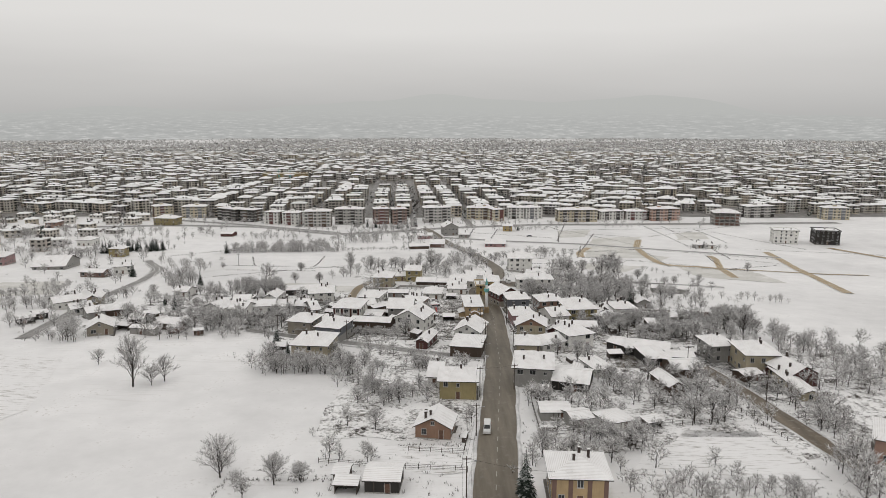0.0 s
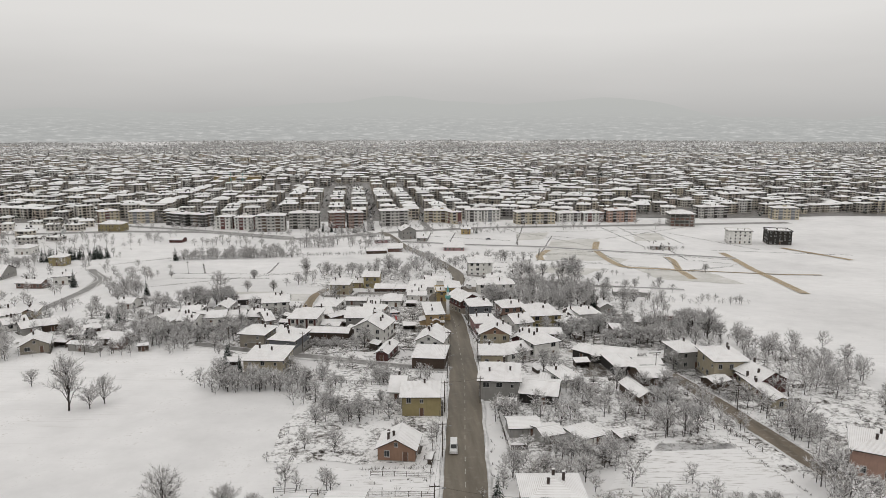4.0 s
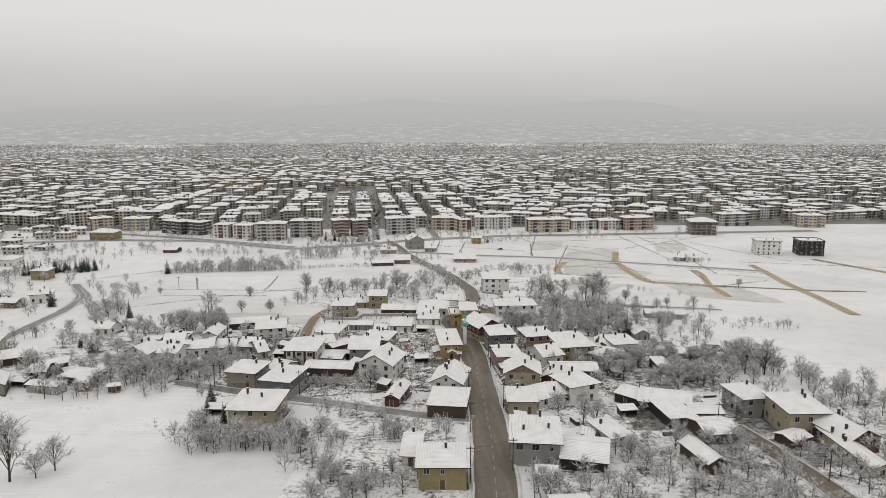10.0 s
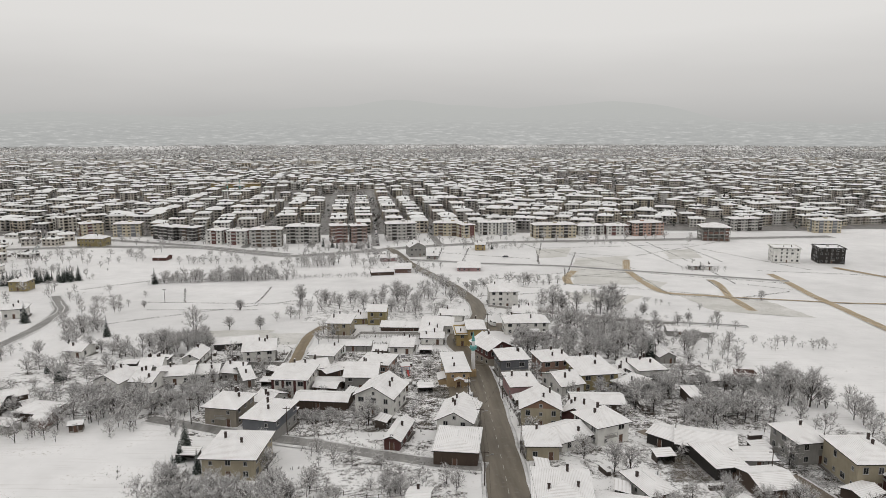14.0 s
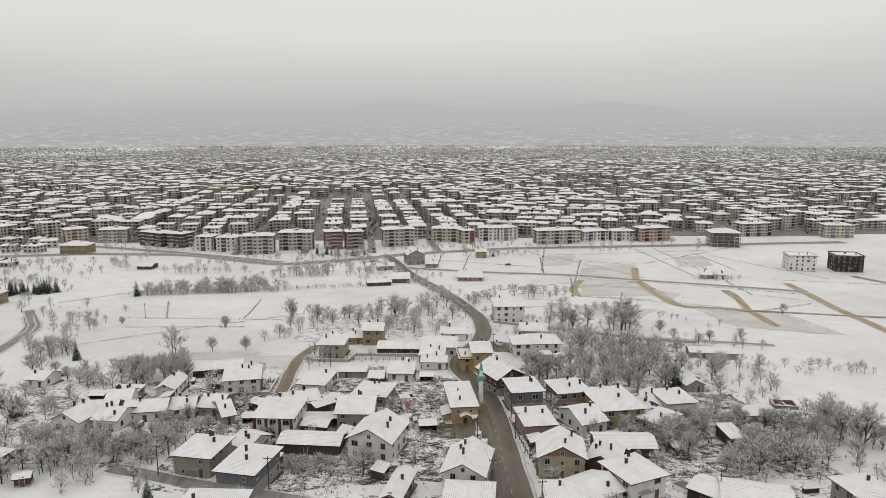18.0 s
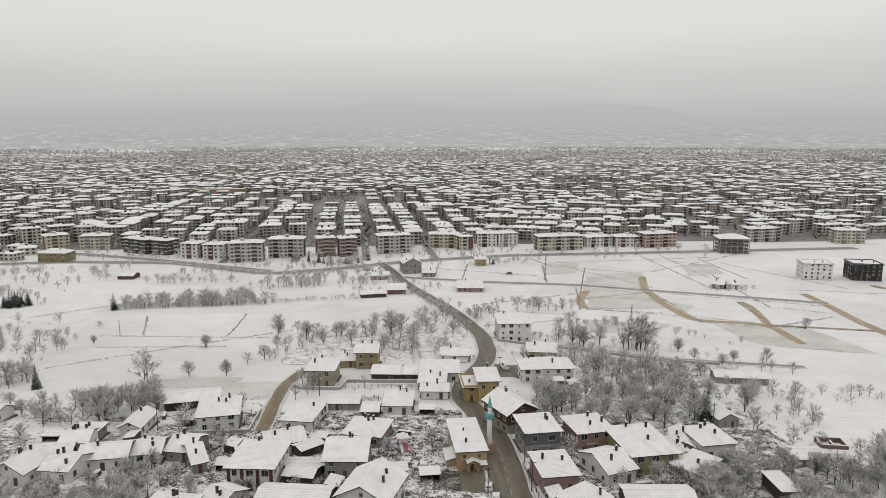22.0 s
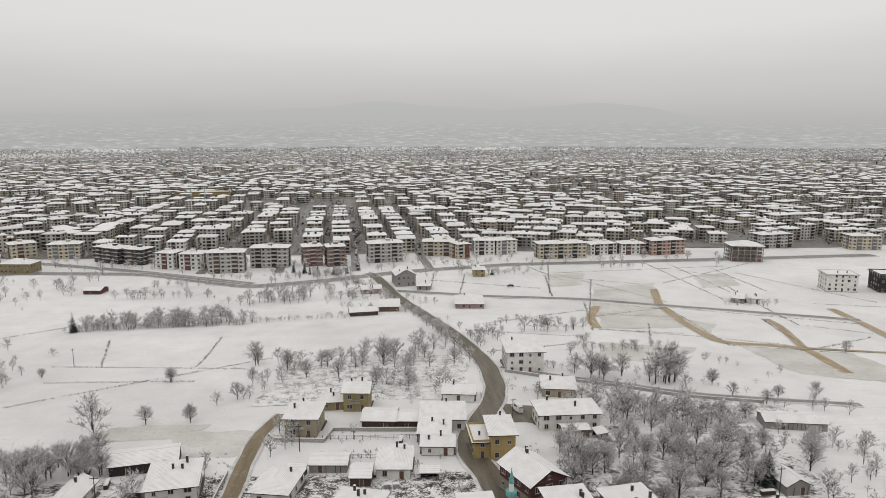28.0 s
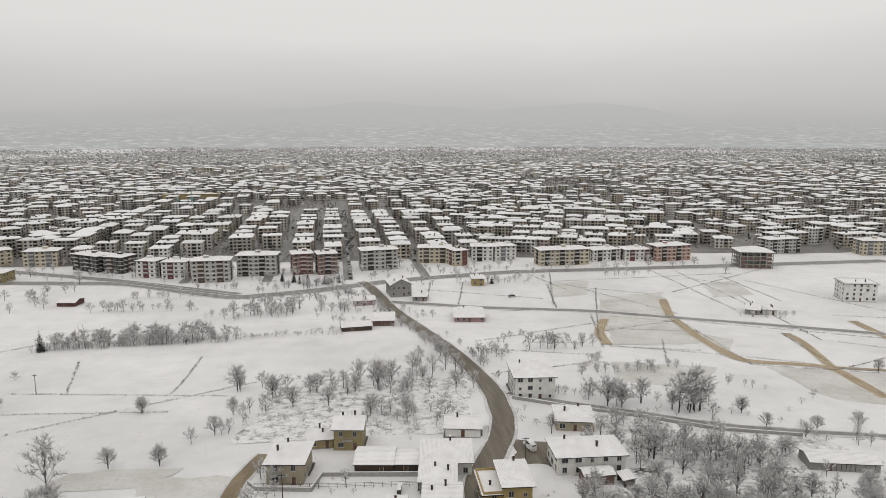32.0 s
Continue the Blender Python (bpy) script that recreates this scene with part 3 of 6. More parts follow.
lane(3.0, "slush", (37.5, 412.0), (56.9, 398.8), (77.8, 388.5), (96.2, 377.0), (119.5, 370.6), (150.0, 364.0))
lane(3.5, "earth", (72.2, 210.4), (64.5, 221.1), (56.6, 235.3))
lane(4.5, "slush", (-144.3, 230.9), (-155.8, 310.3), (-160.0, 362.2), (-167.8, 407.6), (-195.9, 456.1))
lane(4, "slush", (-162.6, 376.3), (-170.8, 408.9), (-187.5, 438.5))


def patch_field(label, stuff, *pts):
    p = np.array(pts, float)
    v, f = [], []
    n = 14
    for a in range(n + 1):
        for b in range(n + 1):
            u, w = a / n, b / n
            q = (p[0] * (1 - u) + p[1] * u) * (1 - w) + (p[3] * (1 - u) + p[2] * u) * w
            rim = a in (0, n) or b in (0, n)
            if rim:
                q = q + np.array([noise.noise((q[0] * 0.15, q[1] * 0.15, 2.0)), noise.noise((q[0] * 0.15, q[1] * 0.15, 9.0))]) * 2.2
            v.append((q[0], q[1], hz(*q) + (-0.06 if rim else 0.07)))
    for a in range(n):
        for b in range(n):
            k = a * (n + 1) + b
            f.append((k, k + n + 1, k + n + 2, k + 1))
    tagged(new("field", mesh("field", v, f, [stuff])), label, "field", kind="structure")


patch_field("pale field with thin snow over grass", "thin_snow", (100, 480), (141, 478), (146, 530), (108, 532))
patch_field("snowy field with grass showing through", "thin_snow", (150, 400), (195, 385), (195, 432), (152, 446))
patch_field("garden ground with patchy snow and dead weeds", "garden", (-31, 150), (7, 148), (10, 232), (-24, 236))
patch_field("rough garden ground with patchy snow", "garden", (24, 140), (78, 146), (78, 236), (25, 240))
patch_field("village yards with trodden patchy snow", "trodden", (-62, 236), (14, 240), (16, 318), (-58, 322))
patch_field("yards between houses with patchy snow", "trodden", (26, 240), (98, 236), (100, 300), (30, 318))
patch_field("dark parking yard beside the road", "asphalt", (29, 352), (40, 350), (41, 366), (31, 369))
patch_field("overgrown slope with patchy snow", "garden", (-135, 246), (-64, 250), (-62, 318), (-130, 322))
patch_field("rough ground at the stream with patchy snow", "garden", (78, 140), (132, 150), (140, 235), (80, 236))
patch_field("wet muddy yard between sheds", "earth", (52.2, 203.2), (65.6, 203.4), (71.5, 212.1), (56.2, 232.1))
patch_field("open yard before the mosque", "asphalt", (1, 264), (17.5, 262), (17.5, 275), (3, 276))
patch_field("trodden yards along the lane with patchy snow", "trodden", (62, 178), (100, 180), (104, 228), (62, 232))
patch_field("weedy orchard ground under thin snow", "orchard", (-50, 374), (23, 378), (25, 436), (-44, 428))
patch_field("weedy slope with bushes under thin snow", "orchard", (60, 346), (128, 352), (122, 366), (58, 384))
patch_field("rough copse floor with patchy snow", "garden", (30, 300), (100, 296), (104, 345), (56, 348))

patch_field("field with thin greyish snow over grass", "thin_snow", (98, 587), (123, 594), (136, 637), (104, 630))
patch_field("field with thin greyish snow over grass", "thin_snow", (198, 581), (227, 587), (236, 630), (209, 623))
patch_field("field with thin greyish snow over grass", "thin_snow", (147, 488), (145, 462), (161, 488), (135, 512))
patch_field("field with thin greyish snow over grass", "thin_snow", (103, 510), (149, 528), (173, 599), (128, 588))
patch_field("field with thin greyish snow over grass", "thin_snow", (-205, 315), (-183, 323), (-199, 362), (-233, 358))
patch_field("field with thin greyish snow over grass", "thin_snow", (82, 428), (109, 413), (131, 444), (90, 454))
patch_field("field with thin greyish snow over grass", "thin_snow", (-61, 332), (-46, 334), (-40, 352), (-69, 353))
patch_field("ploughed field with furrows showing through snow", "furrow", (-111, 141), (-102, 163), (-118, 209), (-166, 213))
patch_field("dug garden plot with snow in its rows", "furrow", (-14, 131), (4, 131), (4, 145), (-15, 146))
patch_field("small ploughed field under thin snow", "furrow", (35, 128), (77, 131), (81, 157), (57, 157))
patch_field("rough snowy slope with weeds", "thin_snow", (-90, 345), (-64, 348), (-58, 359), (-87, 358))
lane(6.5, "slush", (-27, 655), (-60, 1240), banks=False)
lane(6.5, "slush", (-82, 655), (-115, 1240), banks=False)
lane(6.5, "slush", (-137, 655), (-170, 1240), banks=False)
lane(6.5, "slush", (27, 655), (-6, 1240), banks=False)

# dashes along the middle of the road
line, nor, width = LANES[0]
road = bpy.data.objects["road"]
dash = []
seg = np.r_[0, np.cumsum(np.hypot(*np.diff(line, axis=0).T))]
for k, u in enumerate(np.arange(40, seg[-1] - 3, 6.0)):
    p = np.array([np.interp(u, seg, line[:, 0]), np.interp(u, seg, line[:, 1])])
    q = np.array([np.interp(u + 2.4, seg, line[:, 0]), np.interp(u + 2.4, seg, line[:, 1])])
    t_ = (q - p) / np.linalg.norm(q - p)
    n_ = np.array([t_[1], -t_[0]]) * 0.07
    part("lane_dash", mesh("lane_dash", [(*(p + n_), hz(*p) + 0.185), (*(q + n_), hz(*q) + 0.185), (*(q - n_), hz(*q) + 0.185), (*(p - n_), hz(*p) + 0.185)], [(0, 1, 2, 3)], ["line"]), road)

# ---- trees ----


def branchy(seed, h, wide, limbs, forks, twigs, width, low=0.14, fine=True, reach=0.085, shady=True):
    """A leafless tree: trunk, rising limbs with forks, and frosted twigs that follow the forks."""
    rnd = random.Random(seed)
    wood, tips = Shape(), Shape()
    top = Vector((rnd.uniform(-0.04, 0.04) * h, rnd.uniform(-0.04, 0.04) * h, h * 0.6))
    r0 = h * (0.017 if fine else 0.014) + 0.03
    wood.tube((0, 0, -0.4), top * 0.45, r0 * 1.2, r0 * 0.85, 6, 0, False)
    wood.tube(top * 0.45, top, r0 * 0.85, r0 * 0.35, 5, 0, False)

    def spray(a, b, n, long, shade):
        way = (b - a).normalized()
        for k in range(n):
            at = a.lerp(b, (k + rnd.random()) / n)
            w = (way * 0.75 + Vector((rnd.gauss(0, 0.62), rnd.gauss(0, 0.62), rnd.gauss(0.18, 0.5)))).normalized()
            c = at + w * long * rnd.uniform(0.5, 1.3)
            sd = w.cross(Vector((rnd.gauss(0, 1), rnd.gauss(0, 1), rnd.gauss(0, 1)))).normalized() * width * rnd.uniform(0.6, 1.3)
            tips.poly([at - sd, at + sd, c], [(0, 1, 2)], shade)

    for k in range(limbs):
        a = k * 2.399 + rnd.uniform(-0.35, 0.35)
        polar = 0.12 + 1.75 * (k + 0.5) / limbs
        lump = rnd.uniform(0.80, 1.04)
        out = Vector((math.cos(a), math.sin(a), 0))
        end = Vector((0, 0, h * 0.56)) + (out * wide * h * math.sin(polar) + Vector((0, 0, 0.44 * h * math.cos(polar)))) * lump
        root = top * min(1.0, max(low / 0.6, 0.95 - 0.44 * polar + rnd.uniform(-0.08, 0.08)))
        bend = root.lerp(end, 0.5) + Vector((0, 0, h * 0.06)) - out * h * 0.02
        r = r0 * (0.42 if fine else 0.32)
        wood.tube(root, bend, r, r * 0.65, 4 if fine else 3, 0, False)
        wood.tube(bend, end, r * 0.65, r * 0.2, 3, 0, False)
        for f in range(forks):
            u = 0.25 + 0.75 * ((f + rnd.random()) / forks) ** 0.7
            at = root.lerp(bend, u / 0.5) if u < 0.5 else bend.lerp(end, (u - 0.5) / 0.5)
            way = ((end - root).normalized() * 0.55 + out * 0.25 + Vector((rnd.gauss(0, 0.55), rnd.gauss(0, 0.55), rnd.gauss(0.3, 0.4)))).normalized()
            tip = at + way * h * rnd.uniform(0.11, 0.25)
            if fine:
                sd = way.cross(Vector((0.3, 0.5, 1.0))).normalized() * r * 0.3
                wood.poly([at - sd, at + sd, tip + sd * 0.1, tip - sd * 0.1], [(0, 1, 2, 3)])
            # inner and low sprays get the darker colour as painted crown shade
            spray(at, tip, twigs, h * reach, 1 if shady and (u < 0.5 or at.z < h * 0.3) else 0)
    return wood, tips


def sprucy(seed, h):
    """A spruce or cypress: a stem and tiers of drooping, snow-laden boughs."""
    rnd = random.Random(seed)
    wood, tips = Shape(), Shape()
    wood.tube((0, 0, -0.2), (0, 0, h), h * 0.02 + 0.03, 0.02, 6, 0, False)
    for k in range(int(34)):
        u = k / 34
        z = h * (0.08 + 0.9 * u)
        r = h * 0.23 * (1 - u) ** 0.85 + 0.12
        n = max(5, int(11 * (1 - u)) + 3)
        for b in range(n):
            a = 6.283 * b / n + rnd.uniform(-0.3, 0.3)
            rr = r * rnd.uniform(0.7, 1.12)
            d = Vector((math.cos(a), math.sin(a), 0))
            s = Vector((-d.y, d.x, 0)) * rr * 0.3
            root = Vector((0, 0, z))
            end = root + d * rr + Vector((0, 0, -rr * 0.32))
            for e in range(3):
                m1 = root.lerp(end, 0.25 + 0.22 * e)
                tip = m1 + d * rr * 0.34 + s * rnd.uniform(-1.3, 1.3) + Vector((0, 0, -rr * rnd.uniform(0.05, 0.22)))
                tips.poly([m1 - s * 0.55, m1 + s * 0.55, tip], [(0, 1, 2)])
    return wood, tips


KINDS = {"bare": [], "slim": [], "bush": [], "spruce": []}
COARSE = {"bare": [], "slim": [], "bush": []}
for k in range(6):
    KINDS["bare"].append(branchy(11 + k, 10.0, 0.38 + 0.04 * (k % 3), 16, 10, 16, 0.042, 0.10 + 0.03 * (k % 2), True, 0.125))
    COARSE["bare"].append(branchy(111 + k, 10.0, 0.40 + 0.03 * (k % 3), 10, 5, 11, 0.098, 0.08, False, 0.16))
for k in range(3):
    KINDS["slim"].append(branchy(41 + k, 10.0, 0.25, 17, 10, 15, 0.042, 0.06, True, 0.11))
    COARSE["slim"].append(branchy(141 + k, 10.0, 0.28, 9, 5, 9, 0.098, 0.07, False, 0.15))
    KINDS["bush"].append(branchy(71 + k, 4.0, 0.60, 12, 9, 14, 0.022, 0.02, True, 0.11))
    COARSE["bush"].append(branchy(171 + k, 4.0, 0.62, 7, 4, 9, 0.06, 0.02, False, 0.17))
for k in range(2):
    KINDS["spruce"].append(sprucy(91 + k, 9.0))
for k in range(4):
    COARSE["bare_far"] = COARSE.get("bare_far", []) + [branchy(211 + k, 10.0, 0.42, 9, 4, 10, 0.145, 0.07, False, 0.18, False)]
    COARSE["slim_far"] = COARSE.get("slim_far", []) + [branchy(241 + k, 10.0, 0.29, 8, 4, 9, 0.145, 0.06, False, 0.17, False)]
    COARSE["bush_far"] = COARSE.get("bush_far", []) + [branchy(271 + k, 4.0, 0.62, 6, 3, 6, 0.11, 0.02, False, 0.19, False)]
SIZE = {"bare": 11.2, "slim": 12.0, "bush": 4.4, "spruce": 9.0, "bare_far": 11.2, "slim_far": 12.0, "bush_far": 4.4}
MODEL = {}
for key, list_ in KINDS.items():
    for k, (wood, tips) in enumerate(list_):
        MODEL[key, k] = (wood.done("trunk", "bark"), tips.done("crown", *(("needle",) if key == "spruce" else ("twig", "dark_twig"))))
TREES = []


def plant(x, y, h, kind, lone=True):
    if blocked(x, y, 0.3):
        return None
    rnd = random.Random(int(x * 13 + y * 29))
    key = kind
    k = rnd.randrange(len(KINDS[key]))
    ob = thing("spruce_tree" if kind == "spruce" else "bush" if kind == "bush" else "tree", x, y)
    s = h / SIZE[key]
    wide = s * rnd.uniform(0.85, 1.2)
    ob.matrix_basis = pose(x, y, hz(x, y) - 0.1, 0, 0, rnd.uniform(0, 360)) @ Matrix.Diagonal((wide, wide, s, 1))
    trunk, crown = MODEL[key, k]
    part("trunk", trunk, ob)
    part("crown", crown, ob)
    if kind == "spruce":
        tagged(ob, "dark green spruce dusted with snow on its boughs", "tree", "spruces")
    elif kind == "bush":
        tagged(ob, "leafless bush white with hoar frost", "bush", "frosted bushes")
    else:
        size = "tall" if h > 9 else "small" if h < 5 else "medium-sized"
        tagged(ob, f"{size} leafless tree with frost on its twigs", "tree", "bare trees")
    TREES.append(ob)
    return ob


STUFF = []


def grove(x0, y0, x1, y1, n, h, spread):
    """A line or clump of bare trees and bushes."""
    rnd = random.Random(int(x0 * 7 + y0 * 3 + n))
    n = int(n * 0.9)
    for k in range(n):
        u = (k + rnd.random()) / n
        x = x0 + (x1 - x0) * u + rnd.gauss(0, spread * 0.55)
        y = y0 + (y1 - y0) * u + rnd.gauss(0, spread * 0.55)
        if blocked(x, y, 1.2):
            continue
        s = h * rnd.uniform(0.6, 1.25)
        kind = "bush" if s < 3.4 else "slim" if rnd.random() < 0.3 else "bare"
        near = y < 335 and abs(x) < 115
        if near and (s >= 3.4 or rnd.random() < 0.3) and len(TREES) < 130:
            plant(x, y, s, kind)
        else:
            STUFF.append((x, y, s, kind, rnd.randrange(99), rnd.uniform(0, 6.28)))
        # undergrowth round its foot
        for _ in range(rnd.choice((0, 0, 1, 1)) if h > 3 else 0):
            STUFF.append((x + rnd.gauss(0, spread * 0.5), y + rnd.gauss(0, spread * 0.5), rnd.uniform(1.5, 3.2), "bush", rnd.randrange(99), rnd.uniform(0, 6.28)))


def spruce_row(x0, y0, x1, y1, n, h):
    rnd = random.Random(5)
    for k in range(n):
        u = k / (n - 1)
        plant(x0 + (x1 - x0) * u + rnd.uniform(-3, 3), y0 + (y1 - y0) * u + rnd.uniform(-6, 6), h * rnd.uniform(0.7, 1.15), "spruce")


# open fields where no tree stands
OPEN = [
    ((37.6, 134.7), (82.8, 138.8), (81.6, 159.9), (57.5, 157.6)),
]


def in_field(x, y):
    for quad in OPEN:
        if all((bx - ax) * (y - ay) - (by - ay) * (x - ax) > 0 for (ax, ay), (bx, by) in zip(quad, quad[1:] + quad[:1])):
            return True
    return False


FOOT = []


def blocked(x, y, margin):
    """Whether a place lies in a building, on a road or in an open field."""
    if in_field(x, y):
        return True
    for fx, fy, c, s, a, b in FOOT:
        dx, dy = x - fx, y - fy
        if abs(dx * c + dy * s) < a + margin and abs(dy * c - dx * s) < b + margin:
            return True
    for line, nor, width in LANES:
        if ((line[:, 0] - x) ** 2 + (line[:, 1] - y) ** 2).min() < (width / 2 + margin + 0.6) ** 2:
            return True
    return False


def claim(x, y, w, d, turn):
    FOOT.append((x, y, math.cos(radians(turn)), math.sin(radians(turn)), w / 2, d / 2))


def scatter_mesh(name, items, label, mats):
    """Many trees and bushes as one mesh."""
    vs, fs, mi, at = [], [], [], 0
    cache = {}
    for x, y, h, kind, k, turn in items:
        if y > 475 and kind != "spruce":
            kind += "_far"
        k %= len(COARSE[kind])
        if (kind, k) not in cache:
            wood, tips = COARSE[kind][k]
            fw = [t for f in wood.f for t in ((f[0], f[1], f[2]), (f[0], f[2], f[3]))]
            off = len(wood.v)
            ft = [tuple(off + a for a in f) for f in tips.f]
            cache[kind, k] = (np.array(wood.v + tips.v), np.array(fw + ft), np.r_[np.zeros(len(fw), int), 1 + np.array(tips.i)])
        v, f, i = cache[kind, k]
        s = h / SIZE[kind]
        c, sn = math.cos(turn) * s, math.sin(turn) * s
        vs.append(np.stack([v[:, 0] * c - v[:, 1] * sn + x, v[:, 0] * sn + v[:, 1] * c + y, v[:, 2] * s + hz(x, y) - 0.1], 1))
        fs.append(f + at)
        # many low brambles take the darker brown twig colour
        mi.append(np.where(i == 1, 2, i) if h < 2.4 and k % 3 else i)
        at += len(v)
    ob = new(name, fast_mesh(name, np.concatenate(vs), np.concatenate(fs), np.concatenate(mi), mats))
    return tagged(ob, label, "trees", kind="stuff")


def fast_mesh(name, v, f, mi, mats):
    """A mesh from arrays: all faces have the same number of corners."""
    me = bpy.data.meshes.new(name)
    n = f.shape[1]
    me.vertices.add(len(v))
    me.vertices.foreach_set("co", v.astype(np.float32).ravel())
    me.loops.add(f.size)
    me.loops.foreach_set("vertex_index", f.astype(np.int32).ravel())
    me.polygons.add(len(f))
    me.polygons.foreach_set("loop_start", np.arange(len(f), dtype=np.int32) * n)
    for m in mats:
        me.materials.append(M[m])
    me.polygons.foreach_set("material_index", mi.astype(np.int32))
    me.update(calc_edges=True)
    me.validate()
    return me


# ---- the village ----
house(23.5, 330.5, 6.4, 12.0, -1, 7.5, "hip", 2, "yellow")
house(18.1, 331.2, 4.4, 10.7, 1, 5.2, "flat", 2, "yellow")
house(26.9, 304.9, 9.7, 12.6, 23, 6, "gable", 2, "maroon")
house(30.9, 287.2, 8.7, 11.0, 5, 7, "hip", 2, "slate")
house(44.5, 288.7, 9.5, 10.5, 9, 6, "hip", 2, "salmon")
house(30.7, 267.4, 8.1, 12.0, 4, 4.5, "hip", 1, "pink")
house(31.8, 242.8, 9.9, 10.1, -9, 5.5, "gable", 2, "cream")
house(54.8, 277.8, 11.5, 16.4, 6, 5.8, "hip", 2, "ochre")
house(44.3, 270.7, 7.5, 12.0, 18, 3.5, "side", 1, "white")
house(68.6, 285.5, 5.0, 10.4, -17, 3, "gable", 1, "grey")
house(74.8, 283.9, 8.9, 11.1, 6, 4.5, "hip", 1, "white")
house(65.4, 269.5, 10.4, 6.7, 38, 3.5, "hip", 1, "grey")
house(42.7, 244.3, 6.8, 9.7, -28, 3, "gable", 1, "maroon")
house(44.9, 231.1, 9.2, 10.0, 21, 5.5, "hip", 2, "white")
house(49.9, 253.1, 14.4, 8.7, -5, 3, "side", 1, "brown")
house(9.8, 238.2, 8.8, 12.7, -15, 5, "gable", 2, "white")
house(-10.7, 256.9, 10.8, 12.0, -19, 5.5, "gable", 2, "white")
house(-37.4, 274.3, 10.5, 13.5, -7, 6.2, "hip", 2, "stripe")
house(-42.3, 259.7, 5.7, 8.5, -32, 3, "side", 1, "white")
house(-50.9, 249.3, 8.8, 10.5, -14, 5.5, "hip", 2, "beige")
house(-38.6, 240.7, 8.6, 12.8, -16, 6, "hip", 2, "slate")
house(-27.1, 259.6, 15.3, 7.5, -9, 3, "side", 1, "brown")
house(-27.3, 272.1, 7.0, 5.8, -14, 2.6, "side", 1, "brown")
house(-34.8, 293.3, 9.6, 8.8, 19, 3, "side", 1, "white")
house(-13.0, 297.4, 10.2, 11.1, -16, 3.5, "hip", 1, "salmon")
house(-16.9, 278.7, 9.4, 12.5, -5, 5, "side", 2, "grey")
house(-31.9, 310.5, 8.6, 12.0, -12, 3.5, "hip", 1, "white")
house(-55.6, 312.0, 10.7, 13.1, 9, 5, "hip", 2, "white")
house(-67.5, 328.6, 15.9, 9.4, 11, 3, "side", 1, "dark")
house(-30.2, 351.9, 9.1, 12.0, -6, 6, "hip", 2, "cream")
house(-15.6, 370.8, 7.8, 9.1, -6, 6.5, "side", 2, "ochre")
house(-23.9, 372.0, 6.8, 7.6, 4, 3, "side", 1, "ochre")
house(-8.4, 354.7, 9.8, 10.0, -6, 3, "side", 1, "brown")
house(0.0, 353.5, 6.7, 8.5, -6, 2.8, "side", 1, "brown")
house(10.1, 353.6, 12.9, 13.3, -5, 4, "hip", 1, "white")
house(6.9, 341.9, 8.6, 9.9, -6, 3.5, "hip", 1, "grey")
house(7.1, 332.5, 8.4, 7.0, -6, 3, "side", 1, "white")
house(17.6, 377.0, 10.2, 9.0, -9, 3, "side", 1, "white")
house(46.4, 349.2, 17.7, 10.8, 0, 5.5, "hip", 2, "white")
house(46.5, 340.2, 7.5, 4.5, 3, 2.6, "side", 1, "brick")
house(46.0, 413.0, 13.7, 16.2, -2, 8.5, "hip", 3, "white")
house(51.9, 380.2, 11.2, 12.0, -10, 3.5, "hip", 1, "cream")
house(114.9, 346.1, 17.6, 7.7, -11, 2.5, "side", 1, "grey")
house(-18.3, 520.9, 14.6, 10.2, 8, 2.5, "side", 1, "brown")
house(-4.4, 533.3, 10.8, 14.0, 0, 3, "side", 1, "brick")
house(-15.2, 579.5, 12.0, 8.8, 8, 3, "side", 1, "pink")
house(5.7, 605.0, 12.6, 16.4, 10, 7.5, "gable", 2, "grey")
house(18.0, 588.5, 8.3, 12.0, -6, 3, "hip", 1, "grey")
house(40.9, 540.2, 15.5, 20.2, -5, 3, "hip", 1, "pink")
house(58.8, 631.6, 8.1, 12.0, -4, 5, "hip", 2, "yellow")
house(281.9, 571.3, 18.5, 15.0, -14, 11.0, "flat", 4, "white")
house(312.7, 565.8, 18.0, 17.0, -14, 11.5, "flat", 4, "dark")
house(25.2, 122.1, 10.2, 9.7, -3, 6, "hip", 2, "tan")
house(-1.7, 152.6, 8.0, 7.7, -10, 3, "gable", 1, "terracotta")
house(4.2, 180.1, 9.7, 10.1, -3, 5.5, "hip", 2, "ochre")
house(-11.4, 126.0, 6.6, 7.0, -4, 2.8, "side", 1, "dark")
house(-19.9, 128.6, 2.8, 4.1, -5, 2.2, "side", 1, "brown")
house(-1.6, 192.4, 3.7, 12.0, -8, 3, "side", 1, "white")
house(26.0, 191.9, 10.4, 13.8, -9, 6, "hip", 2, "grey")
house(36.6, 187.3, 9.8, 12.3, -18, 3, "side", 1, "dark")
house(-41.6, 218.4, 11.5, 13.4, -6, 5.5, "hip", 2, "cream")
house(89.2, 219.2, 7.7, 10.5, 6, 6, "hip", 2, "grey")
house(96.1, 206.5, 10.0, 13.0, -2, 7, "hip", 2, "cream")
house(102.0, 195.4, 8.8, 11.3, 11, 4, "gable", 1, "maroon")
house(98.7, 187.8, 20.5, 4.0, -90, 3, "side", 1, "cream")
house(66.2, 212.0, 7.2, 12.0, 5, 3.5, "hip", 1, "dark")
house(71.9, 200.9, 8.4, 9.7, 5, 3, "side", 1, "brown")
house(62.4, 184.9, 4.6, 11.0, 10, 3, "gable", 1, "brown")
house(45.7, 199.4, 5.5, 10.2, 16, 3, "hip", 1, "white")
